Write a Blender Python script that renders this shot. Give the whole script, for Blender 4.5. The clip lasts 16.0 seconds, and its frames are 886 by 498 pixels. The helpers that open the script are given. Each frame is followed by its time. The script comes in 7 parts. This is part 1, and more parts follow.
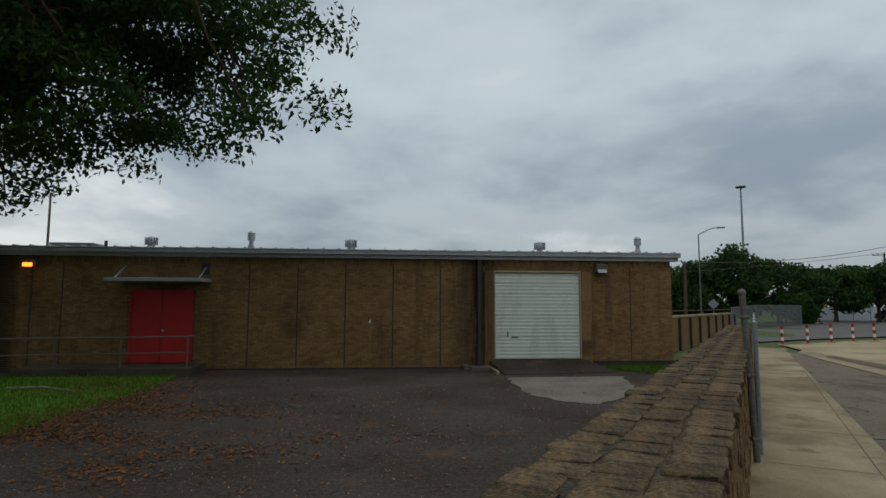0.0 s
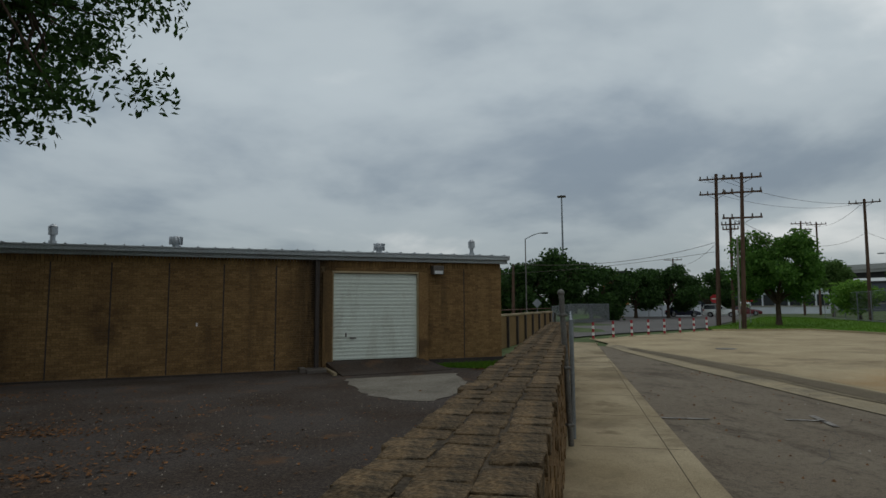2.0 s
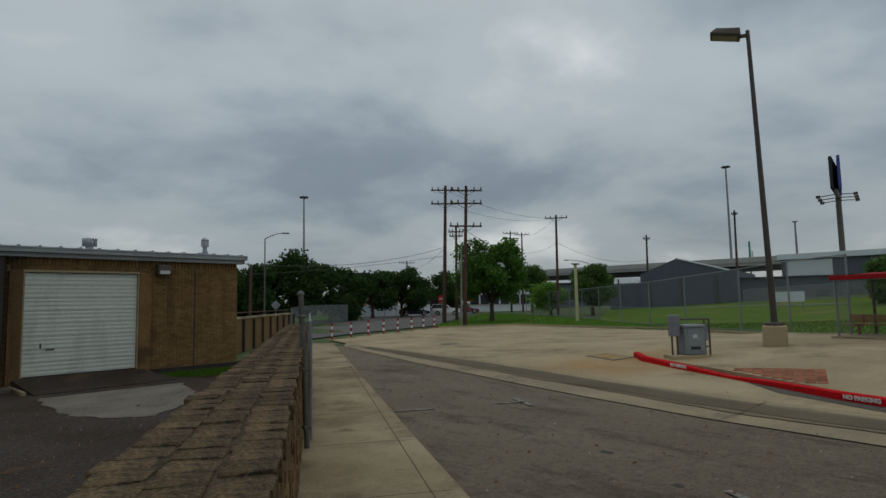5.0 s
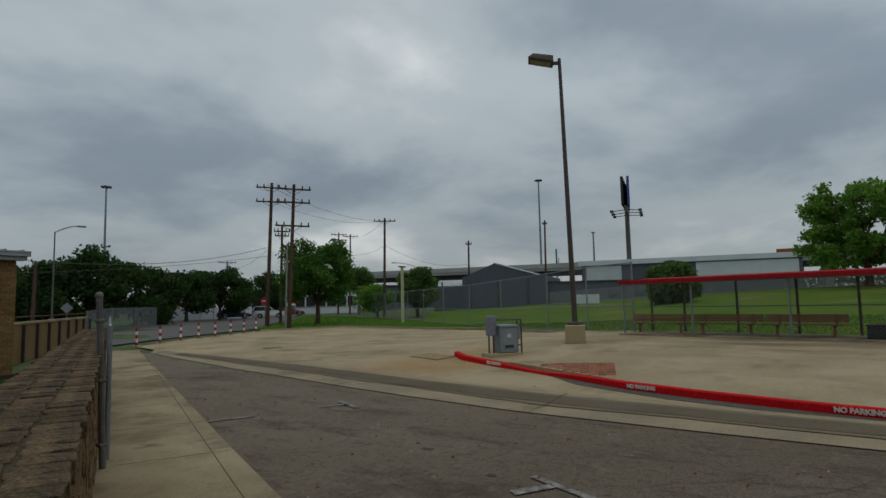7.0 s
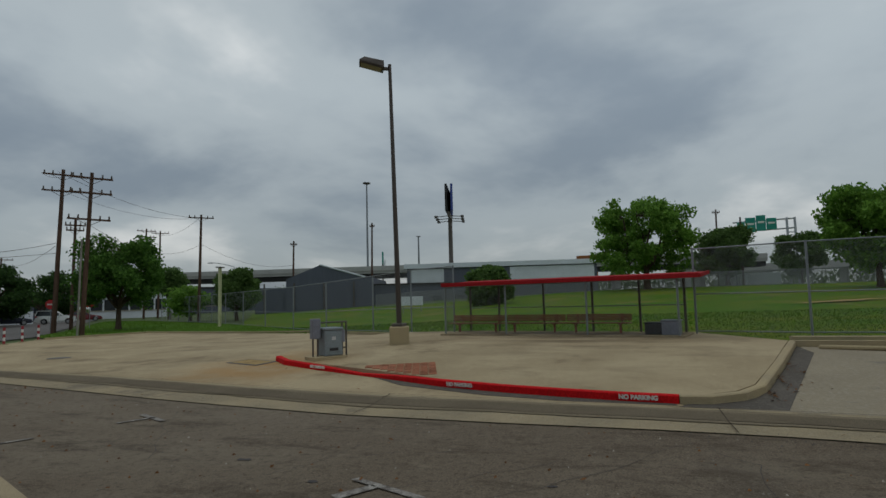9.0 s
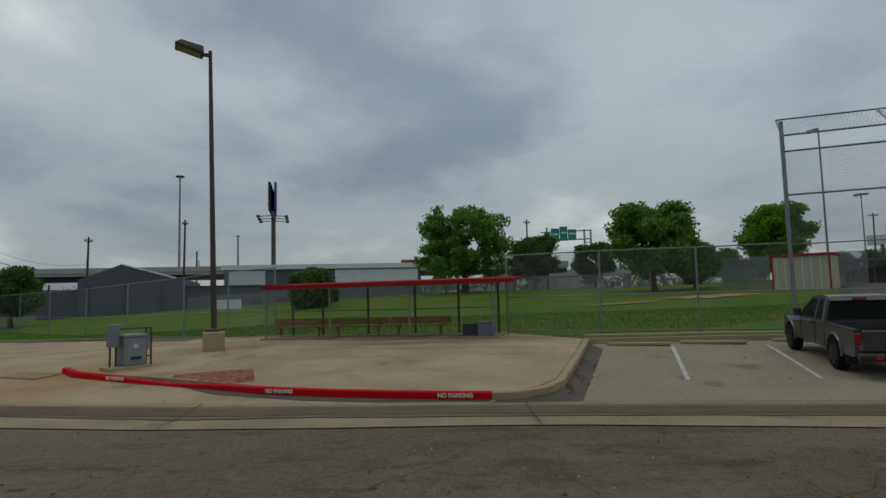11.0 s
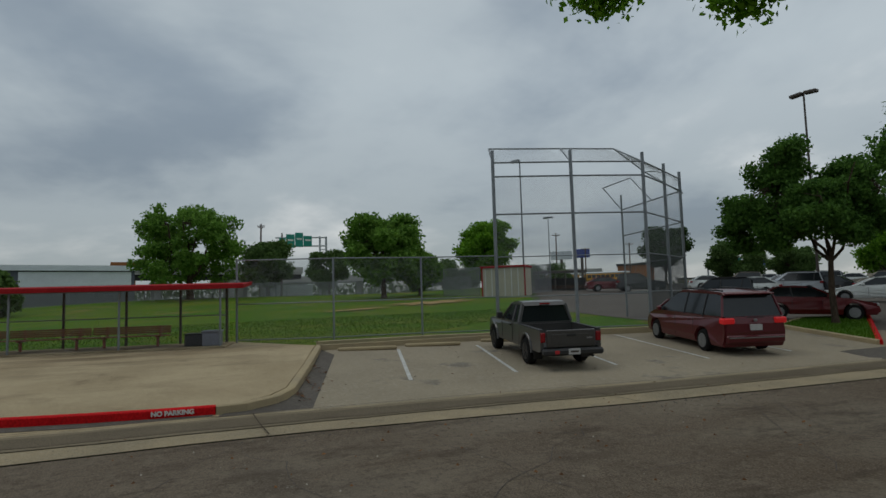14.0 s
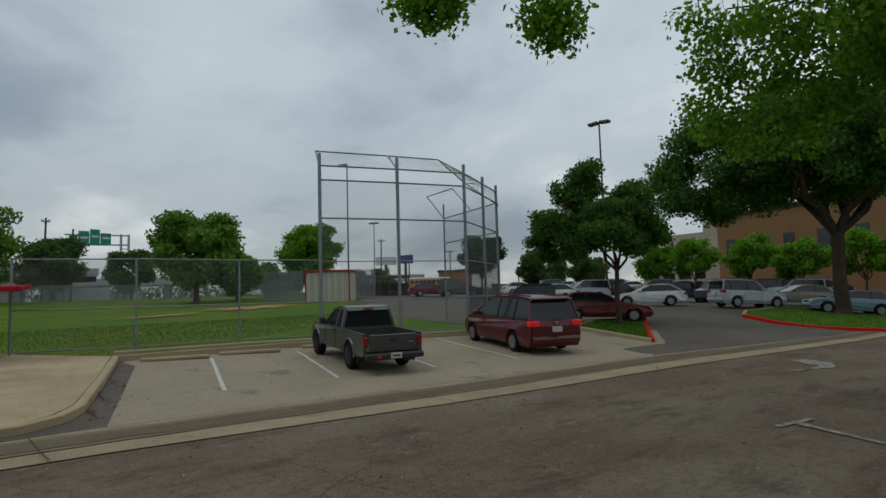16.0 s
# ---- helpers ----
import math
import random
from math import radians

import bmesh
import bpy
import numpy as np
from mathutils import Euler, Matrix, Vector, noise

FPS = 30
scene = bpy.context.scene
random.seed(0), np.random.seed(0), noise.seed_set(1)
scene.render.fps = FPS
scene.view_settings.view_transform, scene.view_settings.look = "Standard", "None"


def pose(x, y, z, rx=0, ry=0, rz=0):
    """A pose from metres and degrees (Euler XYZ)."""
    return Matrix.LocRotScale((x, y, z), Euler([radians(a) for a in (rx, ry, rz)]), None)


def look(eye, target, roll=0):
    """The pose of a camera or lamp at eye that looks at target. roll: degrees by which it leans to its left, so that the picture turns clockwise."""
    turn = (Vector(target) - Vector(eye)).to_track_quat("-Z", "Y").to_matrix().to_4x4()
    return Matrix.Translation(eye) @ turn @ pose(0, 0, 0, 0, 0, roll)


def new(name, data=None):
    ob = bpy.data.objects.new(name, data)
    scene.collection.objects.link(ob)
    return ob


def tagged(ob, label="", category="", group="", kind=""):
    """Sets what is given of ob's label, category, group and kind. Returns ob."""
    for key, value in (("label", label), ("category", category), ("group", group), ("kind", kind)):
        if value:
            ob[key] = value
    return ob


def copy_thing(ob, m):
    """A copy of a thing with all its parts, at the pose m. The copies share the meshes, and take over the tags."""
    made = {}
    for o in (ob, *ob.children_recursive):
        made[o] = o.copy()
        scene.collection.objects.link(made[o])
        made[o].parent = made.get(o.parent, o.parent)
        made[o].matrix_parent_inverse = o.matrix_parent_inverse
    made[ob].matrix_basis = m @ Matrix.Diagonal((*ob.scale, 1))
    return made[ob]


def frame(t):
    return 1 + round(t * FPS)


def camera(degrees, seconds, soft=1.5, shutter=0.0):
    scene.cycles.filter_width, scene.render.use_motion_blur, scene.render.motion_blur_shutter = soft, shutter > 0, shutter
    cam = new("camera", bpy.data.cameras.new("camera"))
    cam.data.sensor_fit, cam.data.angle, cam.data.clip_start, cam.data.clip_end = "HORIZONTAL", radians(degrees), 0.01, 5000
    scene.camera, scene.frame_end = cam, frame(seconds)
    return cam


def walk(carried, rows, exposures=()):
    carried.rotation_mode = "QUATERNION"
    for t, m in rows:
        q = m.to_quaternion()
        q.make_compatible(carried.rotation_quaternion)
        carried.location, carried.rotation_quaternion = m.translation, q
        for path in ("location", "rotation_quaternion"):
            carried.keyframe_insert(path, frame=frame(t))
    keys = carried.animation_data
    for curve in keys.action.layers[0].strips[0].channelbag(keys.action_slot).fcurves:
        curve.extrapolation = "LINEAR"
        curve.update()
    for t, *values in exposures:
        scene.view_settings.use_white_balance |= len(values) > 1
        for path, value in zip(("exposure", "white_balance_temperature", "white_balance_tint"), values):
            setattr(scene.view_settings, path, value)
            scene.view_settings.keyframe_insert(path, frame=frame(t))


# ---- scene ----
EYE = Vector((0.0, 0.0, 2.0))
TURNS = [  # seconds, heading, tilt, roll in degrees
    (0.0, 3.40, 5.44, 0.16),
    (0.5, 0.19, 5.44, 0.05),
    (1.0, -3.87, 5.46, -0.06),
    (1.5, -8.05, 5.47, -0.24),
    (2.0, -12.19, 5.48, -0.35),
    (2.5, -16.35, 5.44, -0.44),
    (3.0, -20.51, 5.42, -0.58),
    (3.5, -24.63, 5.42, -0.76),
    (4.0, -28.77, 5.38, -0.93),
    (6.5, -49.63, 5.14, -1.28),
    (7.0, -53.78, 5.11, -1.27),
    (7.5, -57.95, 5.05, -1.38),
    (8.0, -62.16, 4.99, -1.38),
    (8.5, -66.35, 4.95, -1.43),
    (9.0, -70.58, 4.92, -1.49),
    (11.5, -91.70, 4.75, -1.48),
    (12.0, -95.93, 4.74, -1.45),
    (12.5, -100.17, 4.74, -1.52),
    (13.0, -104.41, 4.74, -1.57),
    (13.5, -108.66, 4.72, -1.63),
    (14.0, -112.93, 4.70, -1.70),
    (14.5, -117.19, 4.71, -1.68),
    (15.0, -121.46, 4.71, -1.63),
    (15.5, -125.74, 4.69, -1.61),
    (16.0, -129.88, 4.68, -1.66),
]


def aim(heading, tilt):
    h, p = radians(heading), radians(tilt)
    return EYE + 10 * Vector((-math.sin(h) * math.cos(p), math.cos(h) * math.cos(p), math.sin(p)))


cam = camera(73.95, 16.0, soft=1.5)
walk(cam, [(t, look(EYE, aim(h, p), r)) for t, h, p, r in TURNS],
     exposures=[(0.0, 0.42), (2.0, 0.2), (4.0, 0.1), (9.0, 0.08), (12.5, 0.08), (14.5, 0.19), (16.0, 0.33)])

# ---- world and sun ----
world = bpy.data.worlds.new("overcast_sky")
scene.world = world
world.use_nodes = True


def wire(tree, a, b):
    tree.links.new(a, b)


def build_world():
    t = world.node_tree
    t.nodes.clear()
    n = t.nodes.new
    out, back = n("ShaderNodeOutputWorld"), n("ShaderNodeBackground")
    sky = n("ShaderNodeTexSky")
    sky.sky_type, sky.sun_disc = "NISHITA", False
    sky.sun_elevation, sky.sun_rotation = radians(55), radians(160)
    dim = n("ShaderNodeMix"); dim.data_type = "RGBA"; dim.blend_type = "MULTIPLY"
    dim.inputs[0].default_value = 1.0
    dim.inputs[7].default_value = (0.09, 0.09, 0.09, 1)
    wire(t, sky.outputs[0], dim.inputs[6])
    co = n("ShaderNodeTexCoord")
    sep = n("ShaderNodeSeparateXYZ")
    wire(t, co.outputs["Generated"], sep.inputs[0])
    # cloud deck seen in perspective: direction divided by its height
    up = n("ShaderNodeMath"); up.operation = "MAXIMUM"; up.inputs[1].default_value = 0.0
    wire(t, sep.outputs[2], up.inputs[0])
    add = n("ShaderNodeMath"); add.operation = "ADD"; add.inputs[1].default_value = 0.27
    wire(t, up.outputs[0], add.inputs[0])
    div = n("ShaderNodeVectorMath"); div.operation = "DIVIDE"
    wire(t, co.outputs["Generated"], div.inputs[0])
    comb = n("ShaderNodeCombineXYZ")
    for k in range(3):
        wire(t, add.outputs[0], comb.inputs[k])
    wire(t, comb.outputs[0], div.inputs[1])
    flat = n("ShaderNodeMapping")
    flat.inputs["Scale"].default_value = (1.0, 1.0, 0.5)
    flat.inputs["Location"].default_value = (3.7, 1.3, 0.0)
    wire(t, div.outputs[0], flat.inputs[0])
    big = n("ShaderNodeTexNoise")
    big.inputs["Scale"].default_value, big.inputs["Detail"].default_value = 0.85, 6.0
    big.inputs["Roughness"].default_value = 0.52
    big.inputs["Distortion"].default_value = 0.15
    wire(t, flat.outputs[0], big.inputs[0])
    ramp = n("ShaderNodeValToRGB")
    e = ramp.color_ramp.elements
    ramp.color_ramp.interpolation = "EASE"
    e[0].position, e[0].color = 0.31, (0.213, 0.258, 0.300, 1)
    e[1].position, e[1].color = 0.68, (0.72, 0.74, 0.73, 1)
    mid = e.new(0.50); mid.color = (0.388, 0.438, 0.460, 1)
    wire(t, big.outputs[0], ramp.inputs[0])
    # overcast: brighter towards the zenith
    lift = n("ShaderNodeMapRange")
    lift.inputs[1].default_value, lift.inputs[2].default_value = 0.0, 0.34
    lift.inputs[3].default_value, lift.inputs[4].default_value = 0.66, 1.08
    wire(t, sep.outputs[2], lift.inputs[0])
    bright = n("ShaderNodeVectorMath"); bright.operation = "SCALE"
    wire(t, ramp.outputs[0], bright.inputs[0])
    wire(t, lift.outputs[0], bright.inputs["Scale"])
    mix = n("ShaderNodeMix"); mix.data_type = "RGBA"
    mix.inputs[0].default_value = 0.9
    wire(t, dim.outputs[2], mix.inputs[6])
    wire(t, bright.outputs[0], mix.inputs[7])
    wire(t, mix.outputs[2], back.inputs[0])
    back.inputs[1].default_value = 1.0
    wire(t, back.outputs[0], out.inputs[0])


build_world()
sun = new("sun", bpy.data.lights.new("sun", "SUN"))
sun.data.energy, sun.data.angle, sun.data.color = 0.3, radians(30), (1.0, 0.96, 0.9)
sun.matrix_world = look((0, 0, 50), (-12, -25, 0)).to_4x4()


# ---- materials ----
def material(name, color, rough=0.8, vary=0.25, scale=3.0, fine=40.0, bump=0.0, metal=0.0, tint=None, spots=None,
             grit=None, stretch=(1, 1, 1), island=0.0, obj=0.0, coat=0.0, bump_scale=None, streak=0.0):
    """Noise at two scales over a base colour; tint: a second colour in large patches; spots: (colour, size, amount)."""
    m = bpy.data.materials.new(name)
    m.use_nodes = True
    t = m.node_tree
    n = t.nodes.new
    bsdf = t.nodes["Principled BSDF"]
    bsdf.inputs["Roughness"].default_value, bsdf.inputs["Metallic"].default_value = rough, metal
    bsdf.inputs["Coat Weight"].default_value = coat
    if rough >= 0.8:
        bsdf.inputs["Specular IOR Level"].default_value = 0.1
    co = n("ShaderNodeTexCoord")
    mp = n("ShaderNodeMapping")
    mp.inputs["Scale"].default_value = stretch
    wire(t, co.outputs["Object"], mp.inputs[0])
    a = n("ShaderNodeTexNoise"); a.inputs["Scale"].default_value = scale; a.inputs["Detail"].default_value = 5
    b = n("ShaderNodeTexNoise"); b.inputs["Scale"].default_value = fine; b.inputs["Detail"].default_value = 3
    wire(t, mp.outputs[0], a.inputs[0]); wire(t, mp.outputs[0], b.inputs[0])
    second = tint or tuple(c * 0.6 for c in color)
    mx = n("ShaderNodeMix"); mx.data_type = "RGBA"
    mx.inputs[6].default_value, mx.inputs[7].default_value = (*color, 1), (*second, 1)
    rg = n("ShaderNodeMapRange")
    rg.inputs[1].default_value, rg.inputs[2].default_value = 0.38, 0.66
    rg.inputs[3].default_value, rg.inputs[4].default_value = 0.0, min(1.0, vary * 2.2)
    wire(t, a.outputs[0], rg.inputs[0]); wire(t, rg.outputs[0], mx.inputs[0])
    col = mx.outputs[2]
    hs = n("ShaderNodeHueSaturation")
    vr = n("ShaderNodeMapRange")
    vr.inputs[1].default_value, vr.inputs[2].default_value = 0.3, 0.7
    vr.inputs[3].default_value, vr.inputs[4].default_value = 1 - vary, 1 + vary
    wire(t, b.outputs[0], vr.inputs[0])
    value = vr.outputs[0]
    if island or obj:
        src = n("ShaderNodeNewGeometry").outputs["Random Per Island"] if island else n("ShaderNodeObjectInfo").outputs["Random"]
        amt = island or obj
        ir = n("ShaderNodeMapRange")
        ir.inputs[3].default_value, ir.inputs[4].default_value = 1 - amt, 1 + amt
        wire(t, src, ir.inputs[0])
        mul = n("ShaderNodeMath"); mul.operation = "MULTIPLY"
        wire(t, value, mul.inputs[0]); wire(t, ir.outputs[0], mul.inputs[1])
        value = mul.outputs[0]
    wire(t, value, hs.inputs["Value"]); wire(t, col, hs.inputs["Color"])
    col = hs.outputs[0]
    if spots:
        sc, size, amount = spots
        v = n("ShaderNodeTexNoise"); v.inputs["Scale"].default_value = size; v.inputs["Detail"].default_value = 6
        v.inputs["Roughness"].default_value = 0.65
        wire(t, co.outputs["Object"], v.inputs[0])
        sr = n("ShaderNodeMapRange")
        sr.inputs[1].default_value, sr.inputs[2].default_value = 0.66 - amount, 0.72 - amount * 0.6
        sr.inputs[4].default_value = 0.8
        wire(t, v.outputs[0], sr.inputs[0])
        sm = n("ShaderNodeMix"); sm.data_type = "RGBA"
        sm.inputs[7].default_value = (*sc, 1)
        wire(t, sr.outputs[0], sm.inputs[0]); wire(t, col, sm.inputs[6])
        col = sm.outputs[2]
    if grit:
        gc, size, share = grit
        v = n("ShaderNodeTexNoise"); v.inputs["Scale"].default_value = size; v.inputs["Detail"].default_value = 4
        v.inputs["Roughness"].default_value = 0.8
        wire(t, co.outputs["Object"], v.inputs[0])
        sr = n("ShaderNodeMapRange")
        sr.inputs[1].default_value, sr.inputs[2].default_value = 0.5, 0.72
        sr.inputs[4].default_value = share
        wire(t, v.outputs[0], sr.inputs[0])
        sm = n("ShaderNodeMix"); sm.data_type = "RGBA"
        sm.inputs[7].default_value = (*gc, 1)
        wire(t, sr.outputs[0], sm.inputs[0]); wire(t, col, sm.inputs[6])
        col = sm.outputs[2]
    wire(t, col, bsdf.inputs["Base Color"])
    if bump:
        bp = n("ShaderNodeBump"); bp.inputs["Strength"].default_value = min(1.0, bump)
        bp.inputs["Distance"].default_value = 0.02
        src = b
        if bump_scale:
            src = n("ShaderNodeTexNoise"); src.inputs["Scale"].default_value = bump_scale; src.inputs["Detail"].default_value = 4
            wire(t, co.outputs["Object"], src.inputs[0])
        wire(t, src.outputs[0], bp.inputs["Height"])
        wire(t, bp.outputs[0], bsdf.inputs["Normal"])
    return m


M = {}


def mat(key, *args, **kw):
    M[key] = material(key, *args, **kw)
    return M[key]


mat("asphalt_lane", (0.112, 0.083, 0.056), 0.9, 0.45, 0.25, 45, 0.9, tint=(0.150, 0.118, 0.085), spots=((0.075, 0.057, 0.042), 0.22, 0.06), grit=((0.27, 0.226, 0.175), 30, 0.8))
def bleach_north():
    """The lane is older and greyer towards the street, with an uneven change."""
    t = M["asphalt_lane"].node_tree
    n = t.nodes.new
    b = t.nodes["Principled BSDF"]
    col = b.inputs["Base Color"].links[0].from_socket
    co, sep, nz = n("ShaderNodeTexCoord"), n("ShaderNodeSeparateXYZ"), n("ShaderNodeTexNoise")
    nz.inputs["Scale"].default_value, nz.inputs["Detail"].default_value = 0.35, 4
    wire(t, co.outputs["Object"], sep.inputs[0])
    wire(t, co.outputs["Object"], nz.inputs[0])
    ma = n("ShaderNodeMath"); ma.operation = "MULTIPLY_ADD"
    ma.inputs[1].default_value = 9.0
    wire(t, nz.outputs[0], ma.inputs[0]); wire(t, sep.outputs[1], ma.inputs[2])
    mr = n("ShaderNodeMapRange")
    mr.inputs[1].default_value, mr.inputs[2].default_value = -1.0, 17.0
    mr.inputs[3].default_value, mr.inputs[4].default_value = 0.0, 0.62
    wire(t, ma.outputs[0], mr.inputs[0])
    mx = n("ShaderNodeMix"); mx.data_type = "RGBA"
    mx.inputs[7].default_value = (0.22, 0.185, 0.14, 1)
    wire(t, mr.outputs[0], mx.inputs[0]); wire(t, col, mx.inputs[6])
    wire(t, mx.outputs[2], b.inputs["Base Color"])


bleach_north()


def blotch(key, color, scale, lo, hi, amount, stretch=(1, 1, 1), centre=None, radius=1.0, rough=0.6):
    """Uneven stains, and in one place shade, laid in another colour over a material; centre and radius keep them to one
    spot of the plan.
    """
    t = M[key].node_tree
    n = t.nodes.new
    b = t.nodes["Principled BSDF"]
    col = b.inputs["Base Color"].links[0].from_socket
    co, mp, nz = n("ShaderNodeTexCoord"), n("ShaderNodeMapping"), n("ShaderNodeTexNoise")
    mp.inputs["Scale"].default_value = stretch
    mp.inputs["Location"].default_value = (scale * 3.1 + hi * 17, lo * 23, 0)
    nz.inputs["Scale"].default_value, nz.inputs["Detail"].default_value, nz.inputs["Roughness"].default_value = scale, 6, rough
    wire(t, co.outputs["Object"], mp.inputs[0]); wire(t, mp.outputs[0], nz.inputs[0])
    mr = n("ShaderNodeMapRange")
    mr.inputs[1].default_value, mr.inputs[2].default_value, mr.inputs[4].default_value = lo, hi, amount
    wire(t, nz.outputs[0], mr.inputs[0])
    fac = mr.outputs[0]
    if centre:
        ds = n("ShaderNodeVectorMath"); ds.operation = "DISTANCE"
        flat_ = n("ShaderNodeVectorMath"); flat_.operation = "MULTIPLY"; flat_.inputs[1].default_value = (1, 1, 0)
        wire(t, co.outputs["Object"], flat_.inputs[0]); wire(t, flat_.outputs[0], ds.inputs[0])
        ds.inputs[1].default_value = (*centre, 0)
        fade = n("ShaderNodeMapRange")
        fade.inputs[1].default_value, fade.inputs[2].default_value = 0.0, radius
        fade.inputs[3].default_value, fade.inputs[4].default_value = 1.0, 0.0
        wire(t, ds.outputs["Value"], fade.inputs[0])
        ml = n("ShaderNodeMath"); ml.operation = "MULTIPLY"
        wire(t, fac, ml.inputs[0]); wire(t, fade.outputs[0], ml.inputs[1])
        fac = ml.outputs[0]
    mx = n("ShaderNodeMix"); mx.data_type = "RGBA"
    mx.inputs[7].default_value = (*color, 1)
    wire(t, fac, mx.inputs[0]); wire(t, col, mx.inputs[6])
    wire(t, mx.outputs[2], b.inputs["Base Color"])


blotch("asphalt_lane", (0.225, 0.19, 0.142), 0.32, 0.47, 0.66, 0.75, (1, 0.4, 1))
blotch("asphalt_lane", (0.06, 0.045, 0.032), 0.5, 0.56, 0.7, 0.65, (1, 0.5, 1), rough=0.7)
blotch("asphalt_lane", (0.23, 0.19, 0.14), 2.6, 0.54, 0.68, 0.6, rough=0.75)
blotch("asphalt_lane", (0.05, 0.037, 0.026), 1.3, 0.52, 0.66, 0.6, (1, 0.35, 1), rough=0.78)
blotch("asphalt_lane", (0.045, 0.034, 0.025), 9.0, 0.50, 0.68, 0.7, rough=0.85)
blotch("asphalt_lane", (0.26, 0.215, 0.16), 22.0, 0.58, 0.7, 0.6, rough=0.8)
mat("asphalt_yard", (0.062, 0.052, 0.046), 0.95, 0.45, 0.5, 35, 0.8, tint=(0.042, 0.03, 0.022), spots=((0.11, 0.062, 0.034), 0.8, 0.07), grit=((0.15, 0.115, 0.085), 16, 0.55))
mat("asphalt_street", (0.14, 0.132, 0.125), 0.9, 0.15, 0.2, 30)
mat("asphalt_lot", (0.118, 0.103, 0.087), 0.9, 0.25, 0.3, 40, 0.2, grit=((0.22, 0.2, 0.17), 8, 0.5))
mat("concrete", (0.41, 0.33, 0.205), 0.85, 0.3, 0.45, 60, 0.2, tint=(0.26, 0.198, 0.115), spots=((0.2, 0.15, 0.09), 0.35, 0.10), grit=((0.47, 0.385, 0.25), 6, 0.4))
blotch("concrete", (0.155, 0.115, 0.07), 0.62, 0.54, 0.74, 0.7, (1.0, 0.45, 1), rough=0.68)
blotch("concrete", (0.2, 0.155, 0.10), 3.5, 0.57, 0.75, 0.55, rough=0.75)
blotch("concrete", (0.36, 0.19, 0.06), 0.9, 0.36, 0.6, 0.9, (1, 0.6, 1), (14.2, 10.6), 3.2)
blotch("concrete", (0.15, 0.11, 0.065), 1.1, 0.38, 0.6, 0.85, (1.6, 0.3, 1), (18.7, 2.5), 4.2)
mat("concrete_kerb", (0.40, 0.32, 0.19), 0.85, 0.3, 0.9, 90, 0.2, tint=(0.3, 0.25, 0.17))
mat("concrete_gutter", (0.32, 0.258, 0.16), 0.85, 0.3, 0.7, 60, 0.3, tint=(0.2, 0.168, 0.113), spots=((0.15, 0.125, 0.09), 0.5, 0.10), grit=((0.4, 0.36, 0.28), 14, 0.5))
mat("gutter_dirt", (0.122, 0.098, 0.066), 0.9, 0.35, 0.8, 60, 0.3, tint=(0.155, 0.126, 0.085), grit=((0.17, 0.14, 0.095), 10, 0.4))
mat("gutter_film", (0.19, 0.155, 0.103), 0.9, 0.3, 0.9, 60, 0.3, tint=(0.2, 0.165, 0.11), grit=((0.16, 0.13, 0.09), 10, 0.6))
mat("concrete_stall", (0.30, 0.253, 0.178), 0.85, 0.22, 0.4, 90, 0.2, tint=(0.21, 0.176, 0.125), spots=((0.14, 0.125, 0.105), 0.6, 0.08), grit=((0.42, 0.39, 0.33), 11, 0.6))
mat("concrete_walk", (0.37, 0.302, 0.195), 0.9, 0.3, 0.5, 110, 0.2, tint=(0.2, 0.152, 0.086), spots=((0.12, 0.086, 0.05), 0.6, 0.10))
blotch("concrete_walk", (0.115, 0.087, 0.053), 0.55, 0.47, 0.66, 0.7, rough=0.68)
blotch("concrete_walk", (0.16, 0.12, 0.07), 4.0, 0.55, 0.75, 0.6, rough=0.75)
mat("landing_stained", (0.085, 0.07, 0.052), 0.95, 0.35, 1.2, 50, 0.3, tint=(0.05, 0.042, 0.032))
mat("rail_brown", (0.15, 0.105, 0.085), 0.6, 0.25, 4, 30)
mat("grass", (0.06, 0.15, 0.010), 0.95, 0.4, 0.3, 14, 0.5, tint=(0.10, 0.17, 0.016), spots=((0.24, 0.19, 0.07), 0.11, 0.0))
mat("grass_field", (0.050, 0.132, 0.003), 0.95, 0.45, 0.3, 14, 0.5, tint=(0.095, 0.155, 0.005), spots=((0.22, 0.17, 0.06), 0.17, 0.09), grit=((0.04, 0.085, 0.008), 1.1, 0.7))
blotch("grass_field", (0.15, 0.15, 0.015), 0.16, 0.5, 0.62, 0.7, (2.2, 0.5, 1), rough=0.7)
mat("ground_far", (0.09, 0.12, 0.05), 0.95, 0.3, 0.05, 1.0)
mat("brick_wall", (0.24, 0.155, 0.07), 0.9, 0.25, 0.6, 12, 0.3, tint=(0.16, 0.1, 0.046), obj=0.12)
mat("brick", (0.23, 0.142, 0.062), 0.9, 0.28, 0.9, 30, 0.4, tint=(0.15, 0.088, 0.04), spots=((0.085, 0.052, 0.028), 0.45, 0.045), island=0.2)
blotch("brick", (0.06, 0.042, 0.025), 1.5, 0.55, 0.72, 0.7, (1, 1, 0.12), rough=0.6)
blotch("brick", (0.025, 0.019, 0.014), 2.5, 0.3, 0.5, 0.95, (1, 1, 0.1), (-0.05, 0.1), 1.0)
# left end: black streaks, with the oak's shade painted into the stain colour
blotch("brick", (0.02, 0.015, 0.012), 2.0, 0.36, 0.52, 0.95, (1, 1, 0.1), (-15.0, 0.1), 1.7)
mat("mortar", (0.15, 0.11, 0.065), 0.95, 0.25, 3, 40, 0.3)
mat("garage_white", (0.62, 0.67, 0.60), 0.55, 0.06, 1.0, 20, tint=(0.5, 0.53, 0.46))
